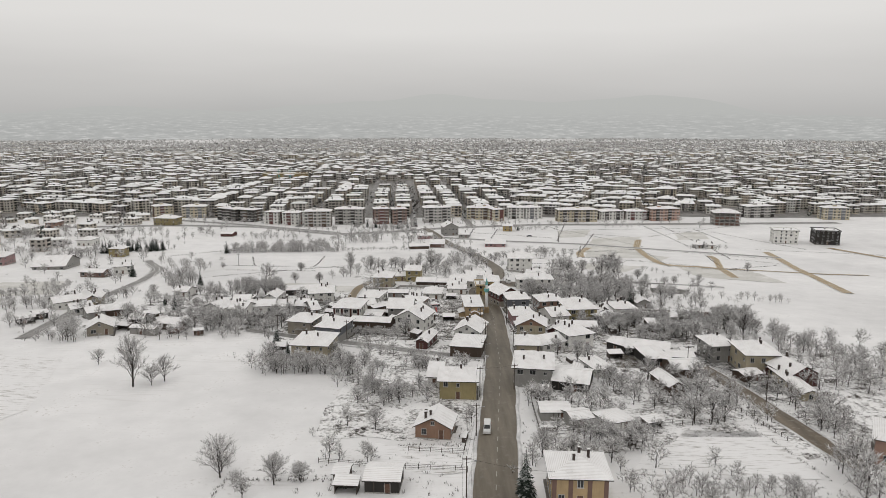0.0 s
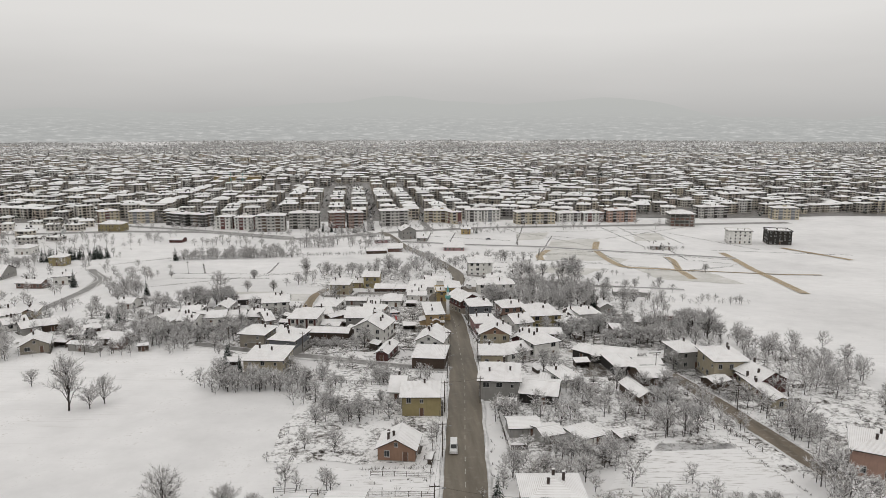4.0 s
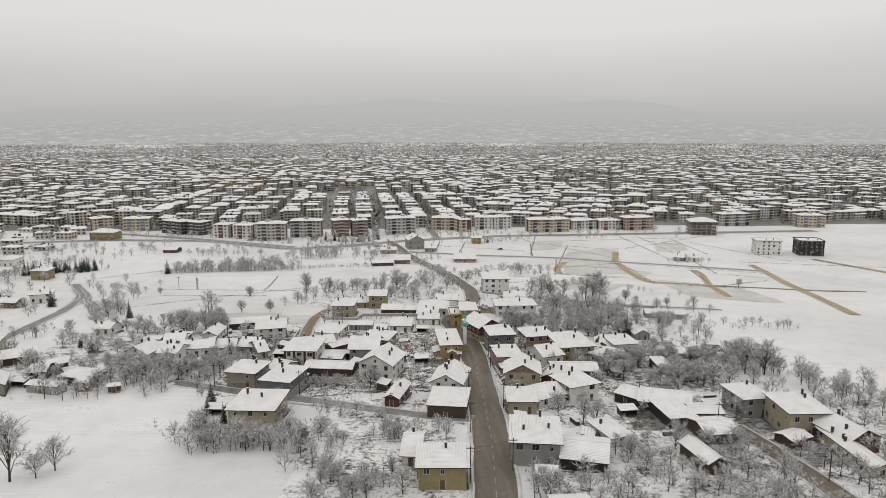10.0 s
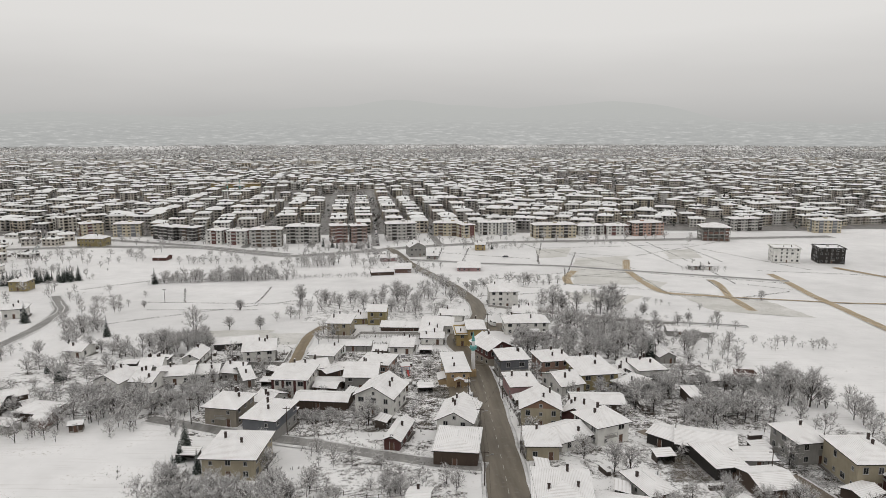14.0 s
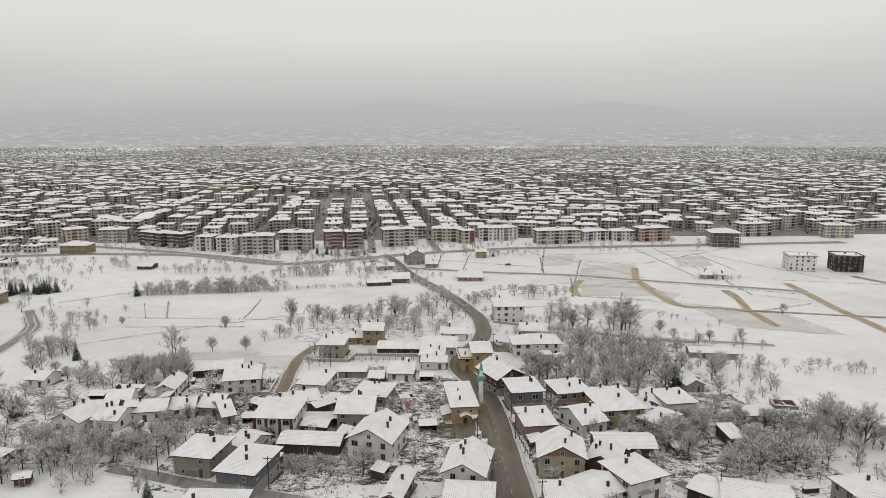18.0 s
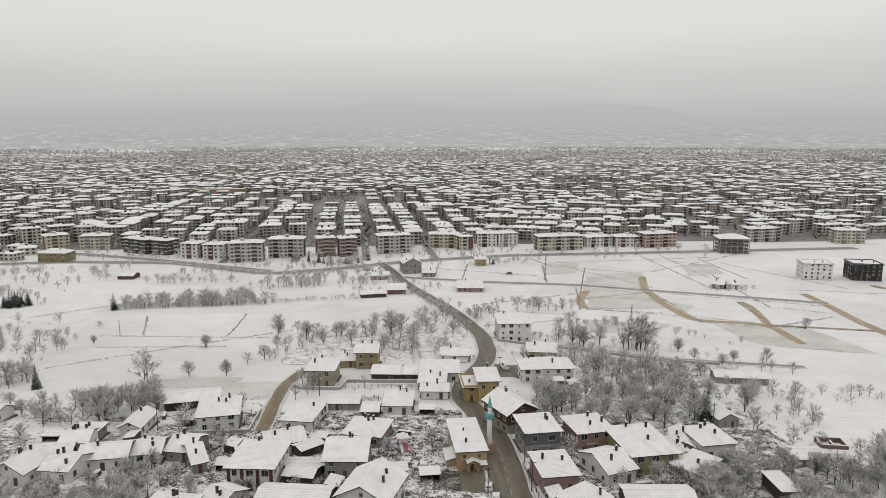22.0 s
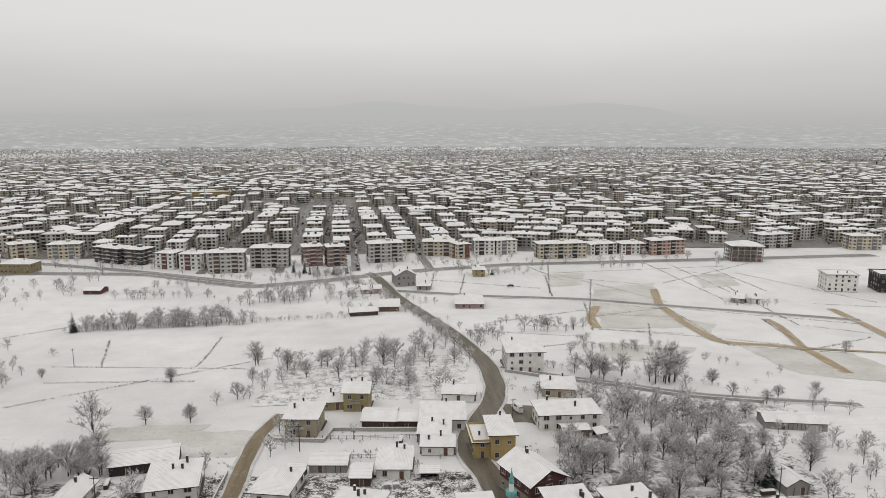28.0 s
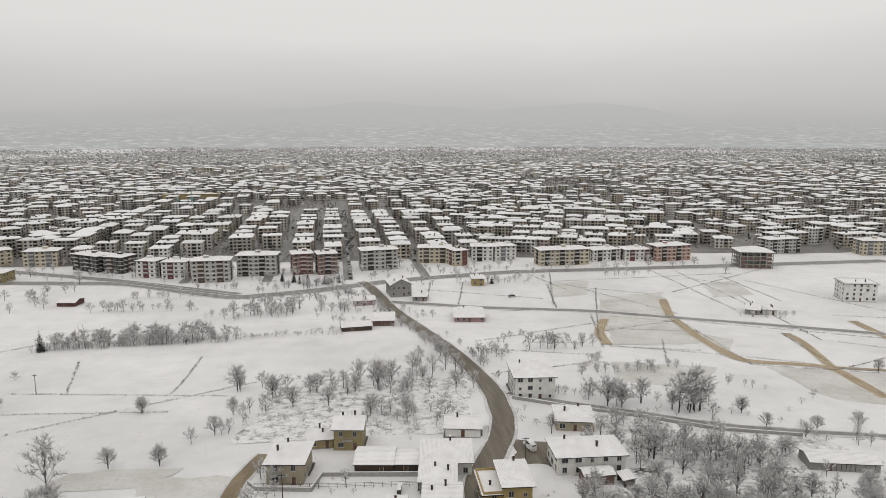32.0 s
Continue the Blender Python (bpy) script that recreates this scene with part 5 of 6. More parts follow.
grove(-34, 247, -19, 250, 40, 2.2, 7)
grove(-28, 262, -15, 265, 8, 3, 3)
grove(45, 264, 55, 272, 9, 6, 5)
grove(-81, 254, -63, 254, 14, 5, 8)
grove(27, 273, 28, 251, 10, 3, 3)
grove(41, 334, 44, 311, 8, 6, 4)
grove(-22, 176, -4, 178, 20, 5, 7)
grove(-23, 202, -4, 205, 14, 4, 6)
grove(-24, 142, -15, 132, 6, 6, 4)
grove(-54, 200, -24, 197, 26, 6, 3)
grove(17, 164, 32, 176, 16, 6, 7)
grove(18, 142, 52, 144, 42, 6, 9)
grove(42, 179, 66, 185, 14, 5, 7)
grove(57, 160, 70, 161, 6, 8, 3)
grove(37, 123, 74, 122, 48, 4, 7)
grove(78, 181, 93, 154, 34, 7, 8)
grove(125, 244, 136, 207, 36, 6, 10)
grove(82, 267, 118, 257, 26, 7, 9)
grove(76, 202, 87, 186, 12, 6, 7)
grove(82, 133, 85, 124, 12, 8, 7)
grove(-93, 256, -67, 246, 34, 7, 8)
grove(-132, 227, -124, 232, 8, 6, 4)
grove(92, 330, 164, 325, 28, 4, 5)
grove(56, 367, 94, 346, 26, 8, 9)
grove(-185, 283, -168, 287, 12, 6, 5)
grove(-143, 358, -130, 358, 9, 7, 4)
grove(-28, 199, -19, 178, 8, 6, 4)
grove(-102, 360, -88, 351, 3, 10, 4)
grove(-258, 433, -258, 488, 18, 6, 14)
grove(-310, 588, -252, 555, 10, 5, 10)
grove(-368, 606, -339, 667, 26, 6, 15)
grove(-152, 231, -135, 231, 10, 3, 4)
grove(-15, 211, 11, 204, 10, 4, 5)
grove(-104, 257, -60, 258, 18, 6, 7)
grove(-34, 245, -16, 246, 16, 3, 6)
grove(-90, 334, -75, 334, 5, 8, 4)
grove(50, 257, 66, 257, 14, 6, 6)
grove(-57, 204, -32, 201, 20, 5, 4)
grove(-88, 555, -16, 565, 30, 6, 8)
grove(-73, 611, -17, 619, 30, 5, 6)
grove(-40, 546, 2, 524, 18, 3, 5)
grove(-0, 568, 20, 543, 10, 4, 4)
grove(-279, 707, -178, 675, 34, 4, 8)
grove(6, 677, 265, 684, 44, 4, 4)
grove(-150, 646, -97, 631, 16, 4, 3)
grove(-155, 498, -76, 507, 50, 3.2, 3)
grove(23, 504, 37, 430, 22, 3.5, 3)
grove(47, 414, 103, 396, 28, 3, 3)
grove(68, 431, 84, 454, 6, 5, 4)
grove(37, 473, 46, 455, 6, 5, 4)
grove(-347, 452, -283, 505, 40, 5, 10)
grove(-219, 306, -159, 330, 30, 5, 8)
grove(-158, 259, -124, 265, 24, 5, 6)
grove(-177, 228, -124, 227, 14, 3, 3)
grove(-255, 462, -234, 548, 20, 6, 8)
plant(-85.0, 182.0, 15.8, "slim")
plant(-80.5, 183.5, 6, "bare")
plant(-78.3, 187.1, 8, "bare")
plant(-103.7, 201.2, 5, "bare")
plant(-44.4, 129.0, 9, "bare")
plant(-33.0, 126.1, 7, "bare")
plant(-28.4, 128.1, 4, "bare")
plant(-39.7, 124.4, 4, "bare")
plant(-17.4, 178.4, 5, "bare")
plant(-15.8, 153.9, 6, "bare")
plant(21.2, 139.3, 7, "bare")
plant(15.5, 121.4, 10, "spruce")
plant(-56.6, 228.8, 8, "spruce")
plant(-36.5, 223.2, 7, "spruce")
plant(-40.2, 240.2, 6, "spruce")
plant(87.3, 322.1, 7, "spruce")
plant(-171.9, 379.0, 10, "spruce")
plant(-112.2, 284.0, 7, "spruce")
plant(107.5, 255.8, 11, "bare")
plant(113.4, 254.6, 12, "bare")
plant(65.6, 160.4, 9, "bare")
plant(68.7, 160.6, 8, "bare")
plant(-89.7, 313.6, 11, "bare")
plant(-81.6, 334.7, 7.5, "bare")
plant(-83.6, 403.8, 5, "bare")
plant(-133.6, 416.5, 3, "bare")
plant(-52.1, 202.1, 9, "bare")
plant(-17.6, 131.1, 11, "bare")
plant(-13.7, 243.2, 8, "bare")
plant(84.2, 305.5, 10, "spruce")
plant(44.1, 314.4, 9, "bare")
plant(109.3, 263.2, 10, "bare")
plant(-90.4, 318.9, 9, "bare")
plant(-83.2, 403.9, 5, "bare")
plant(-132.9, 414.2, 4, "bare")
plant(-123.4, 347.3, 9, "spruce")
plant(85.1, 309.0, 9, "spruce")
plant(-155.0, 493.2, 10, "spruce")
plant(-84.5, 406.4, 5, "bare")
plant(-57.7, 426.3, 10, "bare")
plant(-43.9, 415.9, 9, "bare")
plant(-7.4, 421.8, 12, "bare")
plant(110.7, 388.5, 5, "bare")
plant(-65.3, 361.3, 5, "bare")
plant(68.1, 395.8, 11, "bare")
plant(72.5, 394.5, 9, "bare")
plant(109.9, 327.6, 7, "bare")
plant(-71.4, 655.1, 8, "spruce")
plant(-82.2, 652.3, 8, "spruce")
plant(-63.2, 650.2, 8, "spruce")
plant(-53.8, 649.2, 8, "spruce")
plant(-42.1, 644.0, 8, "spruce")
plant(-32.9, 646.9, 7, "spruce")
plant(-59.0, 645.8, 7, "spruce")
plant(68.5, 632.8, 6, "spruce")
plant(2.6, 563.4, 6, "spruce")
plant(86.0, 317.3, 6.4, "bare")
plant(73.7, 330.2, 7.5, "bare")
plant(85.0, 256.1, 6.4, "bare")
plant(65.4, 250.2, 6.4, "bare")
plant(70.0, 239.9, 6.4, "bare")
plant(83.8, 245.1, 6.4, "bare")
plant(100.2, 249.2, 7.5, "bare")
plant(114.9, 258.3, 7.5, "bare")
plant(117.9, 257.1, 6.4, "bare")
plant(37.2, 217.7, 6.4, "bare")
plant(42.2, 210.5, 7.5, "bare")
plant(45.0, 208.3, 7.5, "bare")
plant(59.6, 193.4, 7.5, "bare")
plant(66.0, 190.8, 6.4, "bare")
plant(72.1, 189.5, 7.5, "bare")
plant(46.8, 186.9, 6.4, "bare")
plant(119.7, 239.9, 6.4, "bare")
plant(119.7, 244.0, 7.5, "bare")
plant(75.5, 245.5, 6.4, "bare")
plant(89.7, 250.7, 6.4, "bare")
plant(73.3, 262.8, 6.4, "bare")
plant(64.1, 262.3, 6.4, "bare")
plant(104.3, 243.9, 7.5, "bare")
plant(75.5, 198.4, 7.5, "bare")
plant(82.6, 202.9, 6.4, "bare")
plant(122.9, 228.7, 7.5, "bare")
plant(100.8, 199.8, 6.4, "bare")
plant(-49.3, 197.4, 5.5, "bare")
plant(-52.9, 205.7, 5.5, "bare")
plant(-43.6, 203.2, 6.5, "bare")
plant(-38.6, 202.8, 5.5, "bare")
plant(-34.7, 215.6, 5.5, "bare")
plant(-92.3, 327.6, 5.7, "bare")
plant(-91.7, 258.4, 6.7, "bare")
plant(-82.0, 250.8, 7.3, "bare")
plant(-75.2, 249.3, 5.5, "bare")
plant(-71.7, 257.2, 6.5, "bare")
plant(-98.5, 264.7, 5.5, "bare")
plant(-61.4, 256.6, 7.3, "bare")
plant(-92.2, 241.3, 6.5, "bare")
plant(-31.6, 205.4, 5.5, "bare")
plant(-24.0, 205.0, 5.5, "bare")
plant(-40.4, 199.9, 5.5, "bare")
plant(-83.2, 261.8, 5.5, "bare")
plant(-85.1, 249.9, 5.5, "bare")
plant(-38.3, 227.9, 5.5, "bare")
plant(-76.6, 323.8, 6.0, "bare")
plant(-55.8, 221.9, 5.1, "spruce")
plant(-55.0, 214.8, 5.1, "spruce")
plant(-119.6, 292.1, 5.1, "spruce")
plant(-115.2, 291.8, 5.3, "spruce")
plant(-50.0, 215.6, 6.0, "spruce")
plant(-114.1, 319.9, 5.5, "bare")
plant(-103.3, 314.1, 5.5, "bare")
plant(-103.8, 299.1, 5.5, "bare")
plant(-105.0, 290.0, 4.7, "bare")
plant(-74.6, 270.8, 4.7, "bare")
plant(-69.2, 277.5, 4.7, "bare")
plant(-59.0, 270.7, 4.7, "bare")
plant(-51.5, 267.2, 4.7, "bare")
plant(-64.9, 262.1, 4.7, "bare")
plant(-78.3, 262.0, 4.7, "bare")
plant(-122.3, 329.4, 4.7, "bare")
plant(-63.7, 281.1, 4.7, "bare")
plant(-86.4, 310.2, 8.8, "bare")
plant(-79.6, 321.7, 6.5, "bare")
plant(74.0, 398.5, 6.4, "bare")
plant(71.7, 332.4, 7.5, "bare")
plant(74.2, 318.1, 6.4, "bare")
plant(84.9, 331.4, 6.4, "bare")
plant(61.7, 307.9, 6.4, "bare")
plant(55.0, 308.5, 7.5, "bare")
plant(104.1, 319.2, 8.4, "bare")
plant(75.8, 268.7, 6.4, "bare")
plant(84.0, 276.3, 7.5, "bare")
plant(82.5, 265.2, 6.4, "bare")
plant(66.7, 258.3, 6.4, "bare")
plant(94.4, 268.4, 6.4, "bare")
plant(100.9, 264.9, 6.4, "bare")
plant(104.3, 257.6, 6.4, "bare")
plant(82.0, 252.3, 7.5, "bare")
plant(93.3, 249.4, 7.5, "bare")
plant(93.1, 347.0, 7.5, "bare")
plant(103.7, 352.2, 6.4, "bare")
plant(84.8, 352.5, 6.4, "bare")
plant(88.2, 323.2, 7.5, "bare")
plant(70.1, 300.4, 7.5, "bare")
plant(70.0, 342.6, 7.5, "bare")
plant(61.7, 338.1, 6.4, "bare")
plant(50.5, 324.8, 6.4, "bare")
plant(98.5, 399.2, 11.3, "slim")
plant(93.6, 389.5, 10.7, "slim")
plant(104.0, 409.7, 9.3, "slim")
plant(87.6, 311.2, 7.6, "spruce")
plant(-57.5, 429.4, 6.4, "bare")
plant(-43.5, 420.1, 6.4, "bare")
plant(-29.1, 420.0, 7.5, "bare")
plant(-15.6, 420.7, 6.4, "bare")
plant(-7.2, 430.1, 7.5, "bare")
plant(9.2, 430.5, 6.4, "bare")
plant(20.1, 418.6, 7.5, "bare")
plant(19.0, 466.9, 6.4, "bare")
plant(-53.8, 399.0, 6.4, "bare")
plant(-55.7, 382.0, 6.4, "bare")
plant(1.2, 394.0, 6.4, "bare")
plant(-10.1, 395.0, 6.4, "bare")
plant(-23.9, 404.4, 7.5, "bare")
plant(-35.7, 405.5, 7.5, "bare")
plant(-65.2, 360.7, 6.0, "bare")
plant(-77.9, 359.8, 6.0, "bare")
plant(111.7, 330.4, 6.0, "bare")
plant(125.6, 371.4, 5.1, "bare")
plant(110.4, 388.0, 6.0, "bare")
plant(139.5, 372.2, 6.0, "bare")
plant(192.3, 432.7, 6.0, "bare")
plant(118.5, 366.0, 5.1, "bare")
plant(111.2, 374.7, 5.1, "bare")
plant(-130.1, 233.6, 7.0, "bare")
plant(-131.7, 240.5, 6.0, "bare")
plant(-159.9, 271.8, 6.0, "bare")
plant(-115.8, 250.9, 6.0, "bare")
plant(-174.5, 284.4, 6.0, "bare")
plant(-159.6, 248.7, 6.0, "bare")
plant(-134.5, 316.6, 6.0, "bare")
plant(-130.6, 330.9, 7.0, "bare")
plant(-44.9, 131.7, 4.2, "bare")
plant(-33.3, 129.0, 5.0, "bare")
plant(-27.9, 127.1, 4.2, "bare")
plant(-37.7, 120.8, 4.2, "bare")
spruce_row(-243, 492, -210, 512, 30, 9)


def gardens(x0, y0, x1, y1, trees, bushes, h):
    """Fruit trees and bushes scattered over yards and gardens, in loose clumps."""
    rnd = random.Random(int(x0 * 5 + y1))
    made = 0
    for k in range(4000):
        if made >= trees + bushes:
            break
        x, y = rnd.uniform(x0, x1), rnd.uniform(y0, y1)
        if noise.noise((x * 0.06, y * 0.06, 7.7)) < -0.05 or blocked(x, y, 0.8):
            continue
        tree = made < trees
        made += 1
        STUFF.append((x, y, h * rnd.uniform(0.6, 1.2) if tree else rnd.uniform(1.0, 2.4), ("bare" if rnd.random() < 0.75 else "slim") if tree else "bush", rnd.randrange(99), rnd.uniform(0, 6.28)))


gardens(-30, 150, 8, 236, 18, 50, 4.5)
gardens(24, 140, 80, 236, 46, 60, 5.5)
gardens(80, 130, 150, 240, 44, 50, 6.0)
gardens(-64, 236, 14, 330, 40, 80, 4.5)
gardens(28, 236, 125, 330, 80, 70, 6.0)
gardens(-150, 232, -62, 330, 90, 80, 6.0)
gardens(-250, 250, -140, 470, 80, 40, 6.0)
gardens(-40, 330, 110, 400, 26, 40, 6.0)
gardens(-420, 470, -195, 640, 150, 20, 6.5)
gardens(-120, 630, 110, 655, 30, 50, 5.0)
grove(-40, 425, 6, 438, 5, 7, 7)
grove(0, 400, 12, 470, 14, 6, 3)
grove(26, 440, 60, 500, 12, 5, 3)
grove(-140, 497, -90, 503, 22, 8, 5)
grove(-60, 590, -5, 596, 18, 6, 4)
grove(17, 496, 29, 417, 14, 7, 3)
grove(-21, 417, 19, 419, 6, 6, 6)
grove(-58, 373, -43, 406, 8, 6, 4)
grove(-110, 610, -50, 620, 16, 6, 5)
grove(79, 205, 82, 165, 16, 6, 3)
grove(96, 178, 94, 150, 14, 6, 4)
grove(110, 225, 128, 180, 22, 6, 8)
grove(70, 240, 96, 246, 22, 7, 5)
grove(30, 150, 56, 136, 20, 5, 6)
grove(24, 452, 8, 520, 26, 6, 2)
grove(5, 522, -9, 570, 18, 5, 2)
grove(36, 430, 30, 470, 10, 4, 2)
grove(-156, 494, -76, 503, 60, 3.3, 2)
grove(-80, 503, 8, 529, 60, 2.5, 1.2)
# a plot grown over with low frosted scrub
rnd_scrub = random.Random(12)
for k in range(170):
    x, y = rnd_scrub.uniform(-36.5, -15.5), rnd_scrub.uniform(243.5, 261.9)
    if not blocked(x, y, 0.6):
        STUFF.append((x, y, rnd_scrub.uniform(1.0, 1.9), "bush", 3 * (k % 30), rnd_scrub.uniform(0, 6.28)))
# low bushes between the orchard trees
for k in range(150):
    x, y = (rnd_scrub.uniform(-55, 26), rnd_scrub.uniform(376, 445)) if k % 3 else (rnd_scrub.uniform(58, 130), rnd_scrub.uniform(342, 395))
    if not blocked(x, y, 0.6):
        STUFF.append((x, y, rnd_scrub.uniform(0.9, 2.6), "bush", k, rnd_scrub.uniform(0, 6.28)))
for k in range(60):
    STUFF.append((-260 + k * 9.3, 668 + 14 * math.sin(k * 0.9) + 12 * (k % 3), 5.0 + (k * 7 % 4), "bare", k, k * 1.3))
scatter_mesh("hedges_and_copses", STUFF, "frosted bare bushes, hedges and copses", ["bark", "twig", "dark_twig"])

# ---- field edges, fences and walls ----
TUFTS = []


def ditch(x0, y0, x1, y1):
    """A field edge: dead grass and weeds standing out of the snow."""
    rnd = random.Random(int(x0 + y0 * 3))
    n = int(math.hypot(x1 - x0, y1 - y0) / 0.4)
    for k in range(n):
        u = k / n
        if rnd.random() < 0.25 + 0.3 * math.sin(u * 37):
            continue
        TUFTS.append((x0 + (x1 - x0) * u + rnd.gauss(0, 0.25), y0 + (y1 - y0) * u + rnd.gauss(0, 0.25), rnd.uniform(0.25, 0.7)))


ditch(-128, 406, -75, 404)
ditch(-118, 430, -131, 474)
ditch(-80, 425, -82, 476)
ditch(-137, 431, -60, 420)
ditch(36, 438, 81, 453)
ditch(62, 485, 91, 483)
ditch(28, 640, 22, 586)
ditch(104, 623, 94, 561)
ditch(113, 633, 158, 543)
ditch(210, 667, 209, 559)
ditch(108, 511, 151, 502)
ditch(97, 478, 136, 464)
ditch(117, 540, 149, 524)
ditch(190, 497, 182, 450)
ditch(158, 524, 236, 485)
ditch(126, 489, 113, 453)
ditch(50, 638, 39, 571)
ditch(-24, 194, -25, 145)
ditch(-43, 121, -43, 128)
ditch(-43, 128, -21, 128)
ditch(58, 159, 83, 159)
ditch(74, 157, 78, 130)
ditch(4, 145, -10, 145)
ditch(-21, 183, -5, 183)
ditch(-18, 231, 12, 211)
ditch(133, 612, 100, 504)
ditch(100, 504, 151, 528)
ditch(151, 528, 147, 447)
ditch(147, 447, 193, 432)
ditch(216, 587, 202, 483)
ditch(243, 535, 336, 501)
ditch(109, 636, 248, 655)
ditch(-133, 374, -53, 437)
ditch(-190, 475, -153, 513)
ditch(193, 677, 195, 549)
ditch(206, 642, 234, 611)
ditch(234, 646, 234, 569)
ditch(120, 618, 161, 594)
ditch(120, 683, 94, 568)
ditch(99, 666, 113, 609)
ditch(244, 629, 282, 535)
ditch(177, 597, 278, 669)
ditch(109, 545, 93, 475)
ditch(137, 464, 175, 447)
ditch(173, 435, 224, 460)
ditch(206, 482, 229, 466)
ditch(97, 477, 136, 468)
ditch(33, 477, 87, 463)
ditch(24, 615, 92, 584)
ditch(37, 488, 103, 523)



def tufts():
    rnd = random.Random(8)
    # weeds on rough ground between the houses and along the slope
    for _ in range(5200):
        x, y = rnd.uniform(-70, 110), rnd.uniform(110, 335)
        if noise.noise((x * 0.05, y * 0.05, 2.2)) < 0.0 or (x < -30 and y < 205) or blocked(x, y, 0.3):
            continue
        TUFTS.append((x, y, rnd.uniform(0.3, 0.9)))
    v, f = [], []
    for x, y, h in TUFTS:
        z = hz(x, y) - 0.05
        for _ in range(5):
            a = rnd.uniform(0, 6.28)
            c, s, r = math.cos(a), math.sin(a), rnd.uniform(0.1, 0.35)
            k = len(v)
            v.extend([(x + c * r - s * 0.08, y + s * r + c * 0.08, z), (x + c * r + s * 0.08, y + s * r - c * 0.08, z), (x + c * r * 2.2, y + s * r * 2.2, z + h * rnd.uniform(0.6, 1.1))])
            f.append((k, k + 1, k + 2))
    tagged(new("dead_grass", fast_mesh("dead_grass", np.array(v), np.array(f), np.zeros(len(f), int), ["scrub"])), "dead grass and weeds poking through snow", "grass", kind="stuff")


tufts()

POST = Shape().box(-0.06, -0.06, -0.4, 0.06, 0.06, 1.25, 0).box(-0.075, -0.075, 1.25, 0.075, 0.075, 1.31, 1).done("post", "wood", "snow")


def fence(*pts):
    """A garden fence of posts and rails."""
    ob = thing("fence", *pts[0])
    x0, y0, z0 = ob.matrix_basis.translation
    for (ax, ay), (bx, by) in zip(pts, pts[1:]):
        n = max(1, int(math.hypot(bx - ax, by - ay) / 2.2))
        last = None
        for k in range(n + 1):
            x, y = ax + (bx - ax) * k / n, ay + (by - ay) * k / n
            part("post", POST, ob, "", pose(x - x0, y - y0, hz(x, y) - z0))
            here = (x - x0, y - y0, hz(x, y) - z0)
            if last:
                for up in (0.35, 0.75, 1.1):
                    part("rail", Shape().tube((last[0], last[1], last[2] + up), (here[0], here[1], here[2] + up), 0.035, 0.035, 4, 0, False).done("rail", "wood"), ob)
            last = here
    tagged(ob, "weathered wooden garden fence standing in the snow", "fence", "garden fences")


def low_wall(label, *pts):
    """A low block wall with snow on its top."""
    ob = thing("garden_wall", *pts[0])
    x0, y0, z0 = ob.matrix_basis.translation
    s, cap = Shape(), Shape()
    for (ax, ay), (bx, by) in zip(pts, pts[1:]):
        n = max(1, int(math.hypot(bx - ax, by - ay) / 4))
        dx, dy = (bx - ax), (by - ay)
        l = math.hypot(dx, dy)
        nx, ny = -dy / l * 0.12, dx / l * 0.12
        for k in range(n):
            p, q = (ax + dx * k / n, ay + dy * k / n), (ax + dx * (k + 1) / n, ay + dy * (k + 1) / n)
            for shape, lo, hi, g in ((s, -0.5, 1.0, 1.0), (cap, 1.0, 1.12, 1.25)):
                ring = [(x - x0 + nx * g * e, y - y0 + ny * g * e, hz(x, y) - z0) for (x, y), e in ((p, -1), (q, -1), (q, 1), (p, 1))]
                shape.poly([(a, b, c + lo) for a, b, c in ring] + [(a, b, c + hi) for a, b, c in ring], [(4, 5, 6, 7), (0, 1, 5, 4), (1, 2, 6, 5), (2, 3, 7, 6), (3, 0, 4, 7)])
    part("blocks", s.done("blocks", "concrete"), ob)
    part("snow_cap", cap.done("snow_cap", "snow"), ob, "strip of snow along the top")
    tagged(ob, label, "wall", "garden walls")


fence((-7.5, 142.0), (4.5, 140.5), (5.6, 150.0), (5.9, 165.0))
fence((-26.0, 136.0), (-13.0, 133.5), (-5.0, 133.0), (5.0, 132.0))
fence((-24.0, 205.0), (-12.0, 201.0), (0.0, 199.0))
fence((-20.0, 186.0), (-6.0, 184.0))
fence((22.5, 152.0), (23.0, 170.0), (23.6, 178.0))
fence((22.0, 115.0), (22.4, 130.0), (22.6, 143.0))
fence((46.0, 160.0), (60.0, 158.0), (74.0, 163.0))
fence((55.0, 176.0), (68.0, 172.0), (78.0, 175.0))
fence((-30.0, 246.0), (-14.0, 241.0), (-3.0, 239.0))
fence((-2.0, 250.0), (6.0, 252.0), (12.0, 255.0))
fence((26.0, 250.0), (25.6, 262.0), (25.2, 276.0))
fence((-66.0, 300.0), (-50.0, 298.0), (-48.0, 318.0))
fence((-38.0, 345.0), (-20.0, 343.0), (2.0, 342.0))
fence((-20.0, 330.0), (-4.0, 328.0), (0.0, 316.0))
fence((60.0, 262.0), (74.0, 258.0), (82.0, 266.0))
fence((78.0, 182.0), (76.0, 168.0), (79.0, 150.0))
low_wall("grey block garden wall capped with snow", (-40.0, 347.0), (-37.5, 343.5), (-24.0, 341.5), (-22.0, 350.0), (4.0, 347.5))
low_wall("grey yard wall capped with snow", (-62.0, 303.0), (-46.0, 304.0), (-46.0, 322.0))
low_wall("grey roadside wall capped with snow", (38.0, 405.5), (56.0, 394.5), (77.0, 384.5), (95.0, 373.0), (118.0, 366.8))

